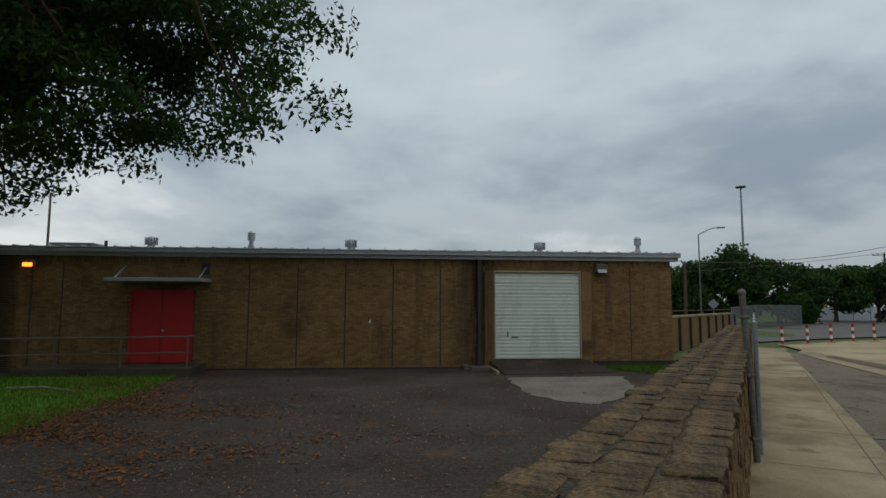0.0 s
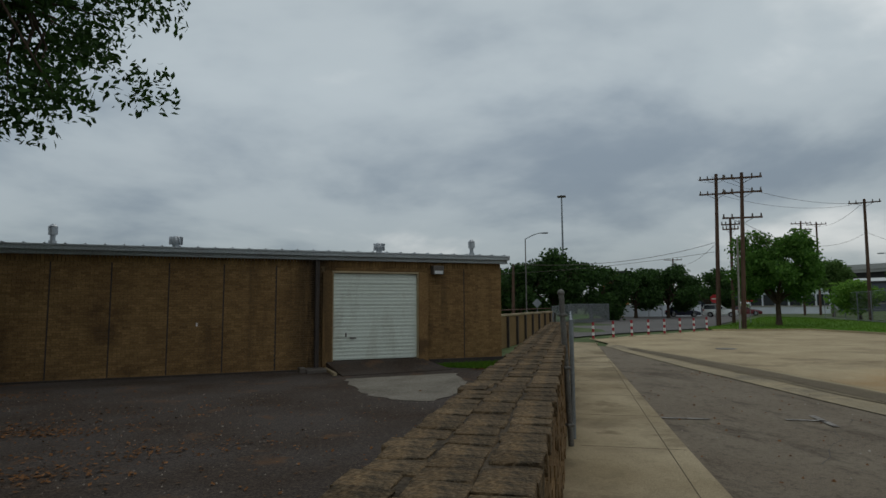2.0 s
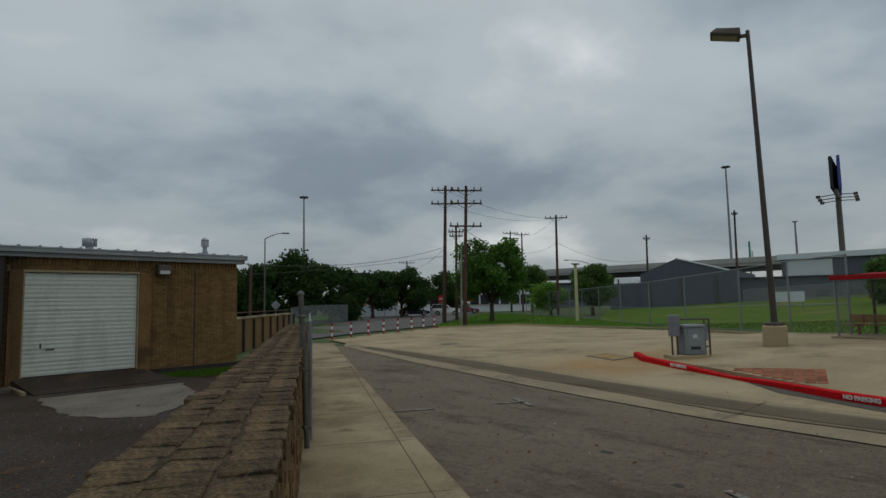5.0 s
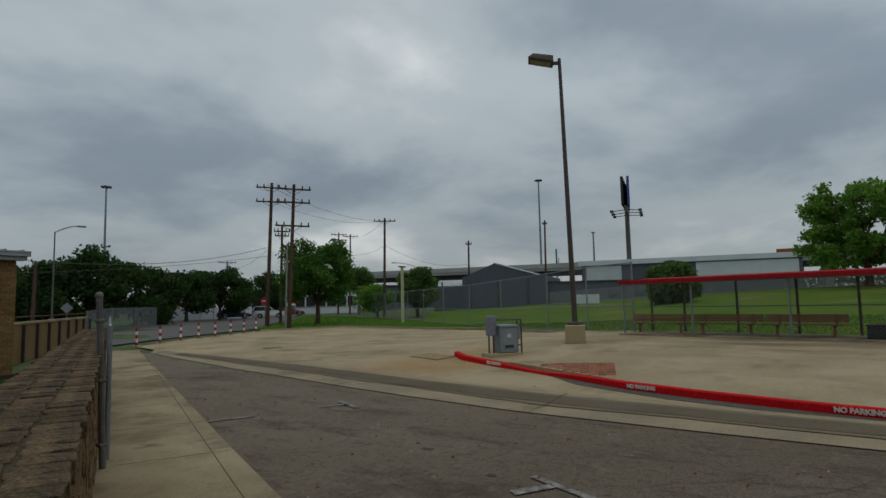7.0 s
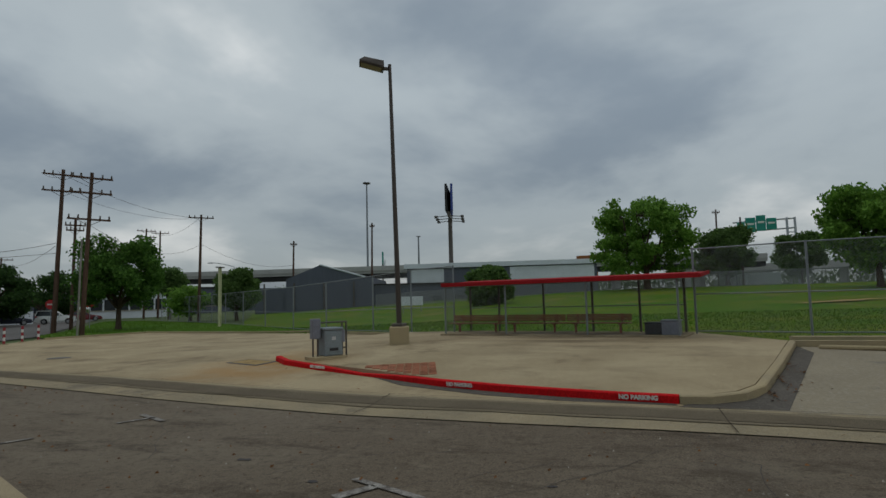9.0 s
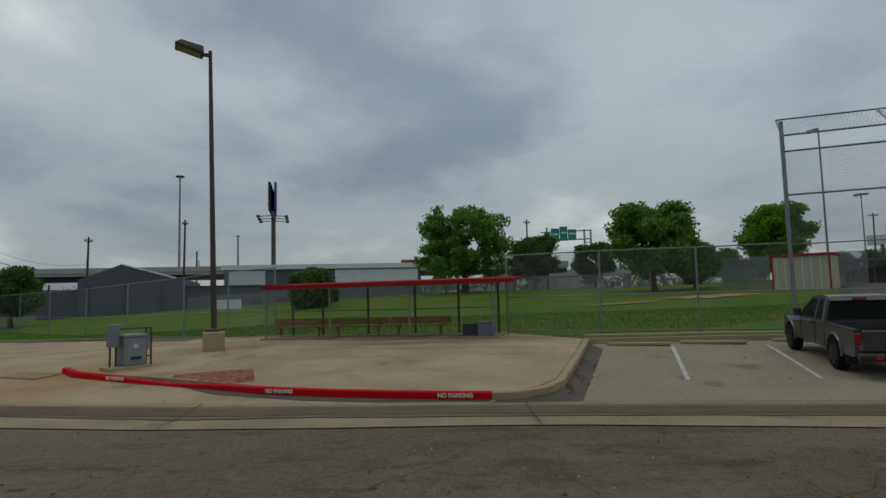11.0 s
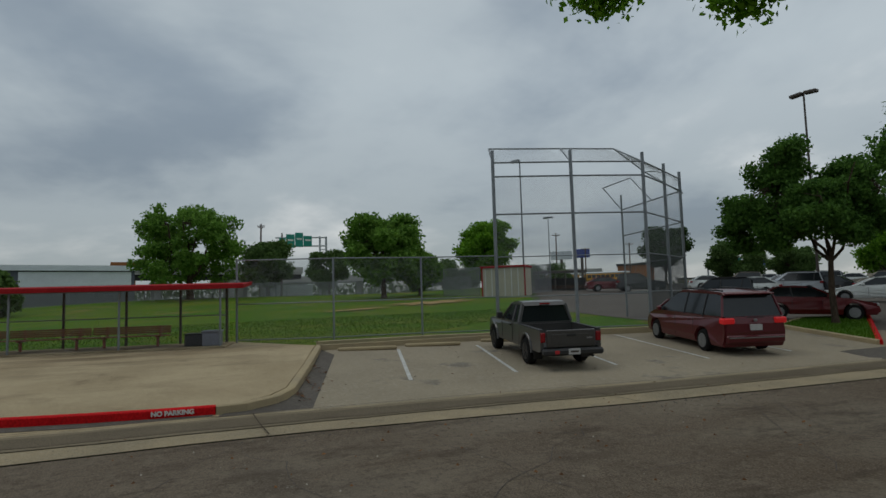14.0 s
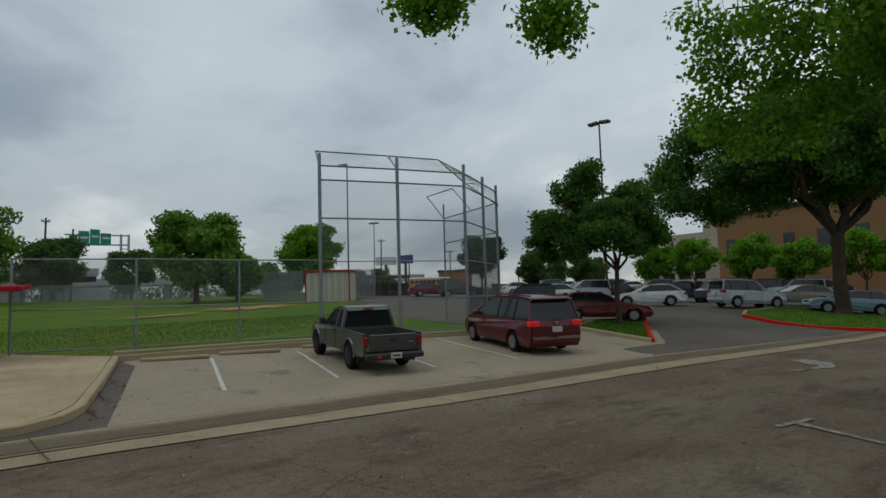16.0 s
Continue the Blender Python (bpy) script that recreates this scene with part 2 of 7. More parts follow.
blotch("garage_white", (0.30, 0.28, 0.21), 1.3, 0.5, 0.72, 0.55, (1, 1, 0.35), rough=0.65)
mat("red_paint", (0.43, 0.007, 0.010), 0.6, 0.15, 2, 30, 0.1)
mat("galvanised", (0.36, 0.38, 0.40), 0.45, 0.12, 3, 40, metal=0.6)
mat("roof_metal", (0.42, 0.45, 0.47), 0.5, 0.15, 2, 30, metal=0.3)
mat("flashing", (0.30, 0.33, 0.34), 0.6, 0.2, 1.2, 20, tint=(0.2, 0.2, 0.19), metal=0.2)
mat("dark_pipe", (0.035, 0.025, 0.02), 0.7, 0.3, 3, 20)
mat("steel_dark", (0.09, 0.075, 0.062), 0.6, 0.2, 2, 20)
mat("bronze_pole", (0.07, 0.055, 0.045), 0.5, 0.15, 2, 20, metal=0.3)
mat("wood_pole", (0.10, 0.062, 0.045), 0.9, 0.3, 2, 20, 0.3, stretch=(1, 1, 0.1))
mat("white_paint", (0.72, 0.72, 0.68), 0.7, 0.2, 6, 50, tint=(0.4, 0.39, 0.36))
mat("apron_grey", (0.19, 0.172, 0.14), 0.9, 0.35, 0.8, 60, 0.4, tint=(0.11, 0.095, 0.075), grit=((0.33, 0.31, 0.27), 14, 0.6))
mat("worn_paint", (0.32, 0.30, 0.27), 0.85, 0.45, 7, 60, tint=(0.11, 0.095, 0.082))
mat("kerb_red", (0.56, 0.010, 0.012), 0.85, 0.25, 3, 30, 0.1, tint=(0.42, 0.010, 0.012), spots=((0.16, 0.02, 0.015), 2.2, 0.02))
mat("band_red", (0.30, 0.02, 0.03), 0.6, 0.15, 4, 30)
mat("paver", (0.34, 0.13, 0.075), 0.9, 0.3, 4, 40, 0.3, tint=(0.27, 0.17, 0.10), obj=0.25)
mat("coping", (0.155, 0.103, 0.055), 0.95, 0.5, 9, 70, 1.0, tint=(0.07, 0.052, 0.033), spots=((0.045, 0.037, 0.026), 16, 0.13), obj=0.35, bump_scale=55, grit=((0.25, 0.19, 0.12), 45, 0.6))
mat("coping_joint", (0.085, 0.066, 0.046), 0.95, 0.4, 4, 40, 0.7)
mat("brick_dark", (0.20, 0.125, 0.06), 0.95, 0.3, 2.5, 30, 0.5, tint=(0.11, 0.068, 0.035), island=0.25)
mat("cabinet_grey", (0.22, 0.26, 0.28), 0.5, 0.1, 3, 20, metal=0.2)
mat("box_grey", (0.19, 0.20, 0.24), 0.6, 0.15, 3, 20)
mat("bench_red", (0.25, 0.075, 0.05), 0.6, 0.2, 4, 30)
mat("post_weathered", (0.135, 0.128, 0.115), 0.6, 0.3, 6, 40, 0.3, metal=0.3)
mat("roof_red", (0.34, 0.018, 0.022), 0.82, 0.15, 2, 20)
mat("wire", (0.24, 0.25, 0.26), 0.5, 0.05, 2, 10, metal=0.5)
mat("post_steel", (0.225, 0.245, 0.262), 0.5, 0.15, 4, 30, metal=0.4)
mat("screen_dark", (0.09, 0.10, 0.105), 0.8, 0.15, 2, 30)
mat("bark", (0.085, 0.062, 0.045), 0.95, 0.35, 4, 25, 0.8, stretch=(1, 1, 0.25))
mat("dead_leaf", (0.16, 0.075, 0.03), 0.9, 0.4, 3, 30, island=0.4)
mat("slate_siding", (0.085, 0.095, 0.125), 0.7, 0.12, 0.6, 8, stretch=(6, 6, 0.4))
mat("white_siding", (0.62, 0.66, 0.70), 0.6, 0.1, 0.5, 8)
mat("overpass", (0.40, 0.40, 0.38), 0.9, 0.12, 0.2, 4)
mat("shade_dark", (0.05, 0.05, 0.05), 0.9, 0.2, 0.5, 5)
mat("tan_brick_far", (0.25, 0.145, 0.068), 0.9, 0.12, 0.3, 4)
mat("orange_brick_far", (0.33, 0.14, 0.06), 0.9, 0.15, 0.3, 4)
mat("deck_concrete", (0.42, 0.38, 0.30), 0.9, 0.12, 0.3, 5)
mat("window_dark", (0.03, 0.035, 0.04), 0.15, 0.1, 1, 5)
mat("sign_green", (0.0, 0.24, 0.18), 0.5, 0.1, 1, 10)
mat("sign_yellow", (0.75, 0.42, 0.02), 0.5, 0.1, 1, 10)
mat("sign_red", (0.5, 0.02, 0.025), 0.5, 0.1, 1, 10)
mat("sign_blue", (0.03, 0.06, 0.28), 0.5, 0.1, 1, 10)
mat("bus_yellow", (0.60, 0.30, 0.02), 0.45, 0.1, 1, 10)
mat("tyre", (0.018, 0.018, 0.018), 0.85, 0.2, 6, 60)
mat("rim", (0.3, 0.31, 0.32), 0.35, 0.1, 6, 40, metal=0.7)
mat("rim_dark", (0.03, 0.03, 0.032), 0.4, 0.1, 6, 40, metal=0.5)
mat("car_glass", (0.015, 0.018, 0.02), 0.08, 0.05, 1, 5)
mat("tail_red", (0.26, 0.01, 0.014), 0.25, 0.05, 5, 20)
mat("lens_dull", (0.27, 0.24, 0.18), 0.45, 0.15, 5, 20)
mat("lens_clear", (0.55, 0.56, 0.56), 0.2, 0.05, 5, 20)
mat("black_plastic", (0.022, 0.022, 0.023), 0.6, 0.1, 6, 40)
mat("plate_white", (0.5, 0.5, 0.5), 0.5, 0.05, 5, 20)
mat("pale_trunk", (0.25, 0.24, 0.21), 0.9, 0.2, 2, 20)
mat("shed_cream", (0.46, 0.43, 0.34), 0.8, 0.1, 1, 10)
mat("pole_yellow", (0.5, 0.5, 0.30), 0.7, 0.1, 1, 10)
mat("grit_yard", (0.17, 0.145, 0.12), 0.9, 0.3, 5, 40, island=0.5)
mat("bay_paint", (0.55, 0.55, 0.51), 0.75, 0.3, 5, 50, tint=(0.3, 0.285, 0.25))
mat("grit_pale", (0.27, 0.245, 0.205), 0.9, 0.3, 5, 40, island=0.4)
mat("dirt", (0.40, 0.27, 0.125), 0.95, 0.3, 1, 10, 0.3, tint=(0.2, 0.16, 0.06))


def paint(key, color, rough=0.35):
    return mat(key, color, rough, 0.06, 2, 20, metal=0.25, coat=0.4)


def leaf_material(key, color, light, through_=0.3):
    m = bpy.data.materials.new(key)
    m.use_nodes = True
    t = m.node_tree
    n = t.nodes.new
    b = t.nodes["Principled BSDF"]
    b.inputs["Roughness"].default_value = 0.75
    b.inputs["Specular IOR Level"].default_value = 0.2
    g = n("ShaderNodeNewGeometry")
    mx = n("ShaderNodeMix"); mx.data_type = "RGBA"
    mx.inputs[6].default_value, mx.inputs[7].default_value = (*color, 1), (*light, 1)
    wire(t, g.outputs["Random Per Island"], mx.inputs[0])
    wire(t, mx.outputs[2], b.inputs["Base Color"])
    tr = n("ShaderNodeBsdfTranslucent")
    wire(t, mx.outputs[2], tr.inputs[0])
    ms = n("ShaderNodeMixShader"); ms.inputs[0].default_value = through_
    wire(t, b.outputs[0], ms.inputs[1]); wire(t, tr.outputs[0], ms.inputs[2])
    wire(t, ms.outputs[0], t.nodes["Material Output"].inputs[0])
    M[key] = m


leaf_material("leaf_dark", (0.020, 0.048, 0.012), (0.05, 0.105, 0.022))
leaf_material("leaf_oak", (0.042, 0.105, 0.018), (0.115, 0.24, 0.04), 0.38)
leaf_material("leaf_mid", (0.075, 0.17, 0.024), (0.19, 0.35, 0.055), 0.42)
leaf_material("leaf_light", (0.07, 0.185, 0.012), (0.2, 0.40, 0.03), 0.5)
leaf_material("leaf_grey", (0.058, 0.11, 0.03), (0.125, 0.21, 0.055), 0.38)
leaf_material("blade", (0.052, 0.125, 0.007), (0.10, 0.19, 0.015))


def glow(key, color, strength):
    m = bpy.data.materials.new(key)
    m.use_nodes = True
    b = m.node_tree.nodes["Principled BSDF"]
    b.inputs["Base Color"].default_value = (*color, 1)
    b.inputs["Emission Color"].default_value = (*color, 1)
    b.inputs["Emission Strength"].default_value = strength
    M[key] = m


glow("amber_lamp", (1.0, 0.24, 0.02), 2.2)


# ---- helpers for building ----
def smooth(a, b, v):
    v = min(1.0, max(0.0, (v - a) / (b - a)))
    return v * v * (3 - 2 * v)


def lie(x, y):
    """Height of the ground: the lot rises from the gutter, the field and the far car park rise further; the yard behind the wall lies lower."""
    if 0.91 * x - 0.415 * y < -0.35:
        return -0.05
    z = min(0.5, max(0.0, (x - 10.2) * 0.06)) * (1 - 0.7 * smooth(6, 24, y))
    z += min(2.2, max(0.0, (x - 22) * 0.042)) * smooth(-10, 70, 0.9 * x - y)
    return z + 0.5 * smooth(18, 38, -y) * smooth(6, 20, x)


def link(name, bm, material_, parent=None, label="", smooth_faces=False):
    me = bpy.data.meshes.new(name)
    bm.normal_update()
    bm.to_mesh(me)
    bm.free()
    if smooth_faces:
        for p in me.polygons:
            p.use_smooth = True
    mats = material_ if isinstance(material_, (list, tuple)) else [material_]
    for m in mats:
        me.materials.append(M[m] if isinstance(m, str) else m)
    ob = new(name, me)
    if parent is not None:
        ob.parent = parent
    if label:
        ob["label"] = label
    return ob


part = link


def add_sweep(bm, pts, radii, sides=8, caps=True):
    """One continuous round bar through points."""
    pts = [Vector(p) for p in pts]
    rings = []
    for i, p in enumerate(pts):
        d = (pts[min(i + 1, len(pts) - 1)] - pts[max(i - 1, 0)]).normalized()
        q = Vector((0, 0, 1)).rotation_difference(d)
        r = radii[i] if isinstance(radii, (list, tuple)) else radii
        rings.append([bm.verts.new(p + q @ Vector((r * math.cos(k * math.tau / sides), r * math.sin(k * math.tau / sides), 0))) for k in range(sides)])
    for a, b in zip(rings, rings[1:]):
        for k in range(sides):
            bm.faces.new((a[k], a[(k + 1) % sides], b[(k + 1) % sides], b[k]))
    if caps:
        bm.faces.new(list(reversed(rings[0])))
        bm.faces.new(rings[-1])
    return bm


def thing(name, label, category, m=None, group=""):
    ob = new(name)
    ob.empty_display_size = 0.2
    if m is not None:
        ob.matrix_world = m
    return tagged(ob, label, category, group)


def add_box(bm, x0, x1, y0, y1, z0, z1, m=None, bevel=0.0):
    c = Matrix.Translation(((x0 + x1) / 2, (y0 + y1) / 2, (z0 + z1) / 2)) @ Matrix.Diagonal((x1 - x0, y1 - y0, z1 - z0, 1))
    if m is not None:
        c = m @ c
    r = bmesh.ops.create_cube(bm, size=1.0, matrix=c)
    if bevel:
        es = {e for v in r["verts"] for e in v.link_edges}
        bmesh.ops.bevel(bm, geom=list(es), offset=bevel, segments=1, affect="EDGES")
    return bm


def boxes(*lst, m=None, bevel=0.0):
    bm = bmesh.new()
    for b in lst:
        add_box(bm, *b, m=m, bevel=bevel)
    return bm


def add_tube(bm, a, b, r0, r1=None, sides=8, caps=True):
    a, b = Vector(a), Vector(b)
    r1 = r0 if r1 is None else r1
    d = b - a
    q = Vector((0, 0, 1)).rotation_difference(d.normalized()).to_matrix().to_4x4()
    m = Matrix.Translation((a + b) / 2) @ q
    bmesh.ops.create_cone(bm, cap_ends=caps, segments=sides, radius1=r0, radius2=r1, depth=d.length, matrix=m)
    return bm


def tube(a, b, r0, r1=None, sides=8):
    return add_tube(bmesh.new(), a, b, r0, r1, sides)


def patch(name, poly, material_, dz=0.0, cell=1.0, thick=0.0, kind="structure", label="", category="", zfun=None, parent=None):
    """A sheet over the ground's relief, from the outline of its plan; thick: it has an edge that goes down so far."""
    zf = zfun or lie
    bm = bmesh.new()
    vs = [bm.verts.new((x, y, 0)) for x, y in poly]
    bm.faces.new(vs)
    xs, ys = [p[0] for p in poly], [p[1] for p in poly]
    for axis, (lo, hi) in enumerate(((min(xs), max(xs)), (min(ys), max(ys)))):
        k = math.ceil(lo / cell) * cell
        while k < hi:
            co, no = [0, 0, 0], [0, 0, 0]
            co[axis], no[axis] = k, 1
            bmesh.ops.bisect_plane(bm, geom=bm.verts[:] + bm.edges[:] + bm.faces[:], plane_co=co, plane_no=no, dist=1e-5)
            k += cell
    bmesh.ops.recalc_face_normals(bm, faces=bm.faces)
    if bm.faces and next(iter(bm.faces)).normal.z < 0:
        bmesh.ops.reverse_faces(bm, faces=bm.faces)
    if thick:
        rim = [e for e in bm.edges if e.is_boundary]
        made = bmesh.ops.extrude_edge_only(bm, edges=rim)
        low = {v for v in made["geom"] if isinstance(v, bmesh.types.BMVert)}
    else:
        low = set()
    for v in bm.verts:
        v.co.z = zf(v.co.x, v.co.y) + dz - (thick if v in low else 0)
    bmesh.ops.triangulate(bm, faces=[f for f in bm.faces if len(f.verts) > 4])
    ob = link(name, bm, material_, parent)
    if parent is None:
        tagged(ob, label, category, kind=kind)
    return ob


def along(x0, y0, heading):
    """A frame on the ground whose x runs along the heading (degrees clockwise from +y), y to its left."""
    return Matrix.Translation((x0, y0, 0)) @ Matrix.Rotation(radians(90 - heading), 4, "Z")


# ---- ground ----
def build_ground():
    near = [-30 + 1.5 * i for i in range(74)]
    far_ = [120, 180, 300, 600, 1200, 2500]
    xs = [-f for f in reversed(far_)] + [-60] + near + [100] + far_
    ys = [-f for f in reversed(far_)] + [-90] + [-60 + 1.5 * i for i in range(100)] + far_
    verts = [(x, y, lie(x, y) - 0.07) for y in ys for x in xs]
    w = len(xs)
    faces = [(j * w + i, j * w + i + 1, (j + 1) * w + i + 1, (j + 1) * w + i) for j in range(len(ys) - 1) for i in range(w - 1)]
    me = bpy.data.meshes.new("ground")
    me.from_pydata(verts, [], faces)
    me.materials.append(M["ground_far"])
    tagged(new("ground", me), "flat dull green ground reaching the horizon", "ground", kind="structure")


build_ground()
GUTTER_IN = [(6.6, -40), (6.75, -26), (7.4, -20.5), (8.05, -15.4), (8.35, -10.4), (8.6, -7.2), (8.95, -4.6), (9.3, -1.7), (9.38, 0), (9.36, 2.4), (9.45, 5.4), (9.85, 8.4), (10.45, 12), (11.2, 16.5), (12.4, 22), (13.2, 25.5)]
GUTTER_OUT = [(7.7, -40), (8.2, -27), (10.1, -16.8), (10.4, -9.5), (10.75, -5.2), (11.05, 0), (11.2, 4), (11.4, 7), (11.9, 10.5), (12.6, 14.5), (13.4, 20), (14.2, 27)]
WALK_IN = [(-3.2, -6.4), (3.23, 7.5), (12.5, 27.93)]
WALK_OUT = [(-1.3, -7.2), (4.72, 6.95), (13.1, 26.4)]
patch("asphalt_lane", [(-1.0, -40)] + [(-3.0, -20), (-1.3, -7.2), (3.78, 4.92), (6.28, 10.72), (13.1, 26.4)] + GUTTER_IN[::-1], "asphalt_lane", 0.0, 1.5, label="patched dark asphalt driveway lane", category="road")
patch("gutter", GUTTER_IN + GUTTER_OUT[::-1], "concrete_gutter", 0.012, 1.7, label="pale concrete valley gutter", category="gutter")


def between_edges(y, f):
    """x of the gutter at y; f = 0 at the lane, 1 at the paving."""
    xs_ = [float(np.interp(y, [q[1] for q in e], [q[0] for q in e])) for e in (GUTTER_IN, GUTTER_OUT)]
    return xs_[0] + (xs_[1] - xs_[0]) * f


def gutter_band(name, f0, f1, key, dz, wave, label):
    bm = bmesh.new()
    last = None
    for k in range(150):
        y = -30 + 0.36 * k
        a, b = (f + wave * noise.noise(Vector((y * 0.5, f * 40, 0))) + 0.5 * wave * noise.noise(Vector((y * 2.1, f * 40, 5))) for f in (f0, f1))
        row = []
        for c in range(5):
            x = between_edges(y, a + (b - a) * c / 4)
            row.append(bm.verts.new((x, y, lie(x, y) + dz)))
        if last:
            for c in range(4):
                bm.faces.new((last[c], last[c + 1], row[c + 1], row[c]))
        last = row
    tagged(link(name, bm, key), label, "stain", kind="structure")


gutter_band("gutter_stain", 0.42, 0.90, "gutter_film", 0.026, 0.05, "thin grey film of dirt in the gutter")
gutter_band("gutter_stain", 0.50, 0.82, "gutter_dirt", 0.034, 0.06, "dark dirt along the gutter's valley")
patch("gravel_wedge", [(13.2, 6.7), (12.2, 4.3), (11.77, 2.7), (11.52, 1.2), (11.3, -0.3), (11.15, -0.3), (11.22, 1.6), (11.5, 3.3), (12.2, 5.4)], "asphalt_lot", 0.012, 1.0, label="grey gravelly wedge along the red kerb", category="paving")
patch("pavement", [WALK_IN[0], WALK_IN[1], WALK_IN[2], (13.5, 26.8), (13.1, 26.2), WALK_OUT[1], WALK_OUT[0]], "concrete_walk", 0.14, 2.0, 0.2, label="stained concrete pavement with a kerb", category="pavement", zfun=lambda x, y: 0.0)
patch("yard", [(-30, -10), (-5.2, -10), (9.6, 22.4), (6.6, 20.6), (-30, 14.7)], "asphalt_yard", 0.0, 3.0, label="worn dark asphalt yard with dead leaves", category="yard", zfun=lambda x, y: -0.05)
patch("concrete_drive", GUTTER_OUT[5:] + [(14.9, 30.2), (27.0, 36.5), (33, 34.3), (30.5, 19.7), (24.5, 11.4), (20.0, 12.0), (15.5, 10.9), (14.75, 10.0), (13.95, 8.4), (13.35, 6.92), (12.8, 5.6), (12.3, 4.4), (11.9, 2.9), (11.65, 1.7), (11.5, 0.6), (11.4, -0.4), (11.05, -0.4)], "concrete", 0.004, 1.5, label="pale concrete driveway apron", category="driveway")
patch("stall_paving", GUTTER_OUT[2:6] + [(11.4, -1.9), (17.2, -3.6), (18.6, -3.7), (18.4, -17), (17, -21), (14.0, -23.7), (11.7, -20.4)], "concrete_stall", 0.004, 1.5, label="grey concrete parking bays", category="parking bay")
patch("street", [(2, 38), (14.9, 32.6), (29.5, 40.4), (62, 75), (160, 178), (150, 200), (75, 113), (28, 62), (0, 54)], "asphalt_street", 0.01, 6.0, label="grey asphalt street beyond the driveway", category="road")
patch("parking_lot", [(18.3, -16.8), (18.6, -20.2), (34, -22), (75, -45), (130, -130), (60, -170), (0, -110), (-6, -40), (7.6, -40), (8.1, -27), (10.05, -16.9), (13, -16.8)], "asphalt_lot", -0.004, 4.0, label="wide grey asphalt car park", category="parking lot")
patch("field", [(22.2, -1.6), (22.3, 7.9), (25.4, 10.7), (31.5, 19), (40, 32), (120, 90), (120, -60), (60, -35), (34, -21.8), (18.8, -19.8), (18.8, -3.7)], "grass_field", 0.02, 3.0, label="mown green grass playing field with bare patches", category="grass")



def ribbon(name, path, prof, material_, parent=None, label="", category="", closed=False, heights=None, zfun=None):
    """A strip swept along a plan path. prof: (offset to the left of the path, height over the ground); heights scales it point by point."""
    zf = zfun or lie
    # finer steps, so that it follows the ground
    pts = []
    hs = heights or [1.0] * len(path)
    n = len(path)
    for i in range(n if closed else n - 1):
        a, b = Vector(path[i]), Vector(path[(i + 1) % n])
        k = max(1, int((b - a).length / 0.8))
        for j in range(k):
            pts.append((a.lerp(b, j / k), hs[i] + (hs[(i + 1) % n] - hs[i]) * j / k))
    if not closed:
        pts.append((Vector(path[-1]), hs[-1]))
    bm = bmesh.new()
    rings = []
    m = len(pts)
    for i, (p, h) in enumerate(pts):
        a = pts[(i - 1) % m][0] if (closed or i) else p
        b = pts[(i + 1) % m][0] if (closed or i < m - 1) else p
        d = (b - a).normalized()
        left = Vector((-d.y, d.x))
        ring = []
        for o, z in prof:
            q = p + left * o
            ring.append(bm.verts.new((q.x, q.y, zf(p.x, p.y) + (z * h if z > 0 else z))))
        rings.append(ring)
    for i in range(m if closed else m - 1):
        r, s = rings[i], rings[(i + 1) % m]
        for j in range(len(prof) - 1):
            bm.faces.new((r[j], r[j + 1], s[j + 1], s[j]))
    if not closed:
        bm.faces.new(rings[0]); bm.faces.new(rings[-1])
    bmesh.ops.recalc_face_normals(bm, faces=bm.faces)
    ob = link(name, bm, material_, parent)
    if parent is None:
        tagged(ob, label, category, kind="structure")
    return ob


KERB = [(0.09, -0.1), (0.09, 0.13), (0.06, 0.15), (-0.06, 0.15), (-0.09, 0.13), (-0.10, -0.1)]


def words(text, m, size, material_, parent, name="lettering"):
    """Lettering as a thin mesh, its baseline along x of m, facing z."""
    cu = bpy.data.curves.new("text", "FONT")
    cu.body, cu.size, cu.extrude, cu.align_x, cu.align_y = text, size, 0.004, "CENTER", "CENTER"
    cu.offset = 0.006
    tmp = bpy.data.objects.new("text", cu)
    scene.collection.objects.link(tmp)
    dg = bpy.context.evaluated_depsgraph_get()
    me = bpy.data.meshes.new_from_object(tmp.evaluated_get(dg))
    bpy.data.objects.remove(tmp)
    me.transform(m)
    me.materials.clear()
    me.materials.append(M[material_])
    ob = new(name, me)
    ob.parent = parent
    return ob


# ---- kerbs, slab and bay markings ----
RED = [(15.45, 10.85), (14.7, 10.05), (13.9, 8.4), (13.3, 6.92), (12.75, 5.6), (12.24, 4.4), (11.85, 2.9), (11.62, 1.69), (11.45, 0.6), (11.36, -0.35)]
TURN = [(11.36, -0.35), (11.4, -0.85), (11.75, -1.4), (12.4, -1.8), (13.6, -2.15), (15.13, -2.6), (18.55, -3.55)]
slab = patch("dugout_slab", [(15.4, 10.9), (20.0, 12.1), (24.4, 11.2), (24.2, 7.5), (22.4, -1.4), (18.6, -3.45), (15.13, -2.5), (13.6, -2.05), (12.45, -1.7), (11.85, -1.3), (11.5, -0.8), (11.46, -0.35), (11.55, 0.6), (11.72, 1.69), (11.95, 2.9), (12.34, 4.4), (12.85, 5.6), (13.4, 6.92), (14.0, 8.4), (14.75, 10.0)],
             "concrete", 0.135, 1.0, 0.1, label="pale stained concrete slab beside the dugout", category="pavement")
kerb_red = ribbon("kerb", RED, KERB, "kerb_red", label="red painted no parking kerb", category="kerb", heights=[1, 1, 0.8, 0.35, 0.8, 1, 1, 1, 1, 1])
ribbon("kerb_plain", TURN, KERB, "concrete_kerb", label="plain rounded concrete kerb", category="kerb")
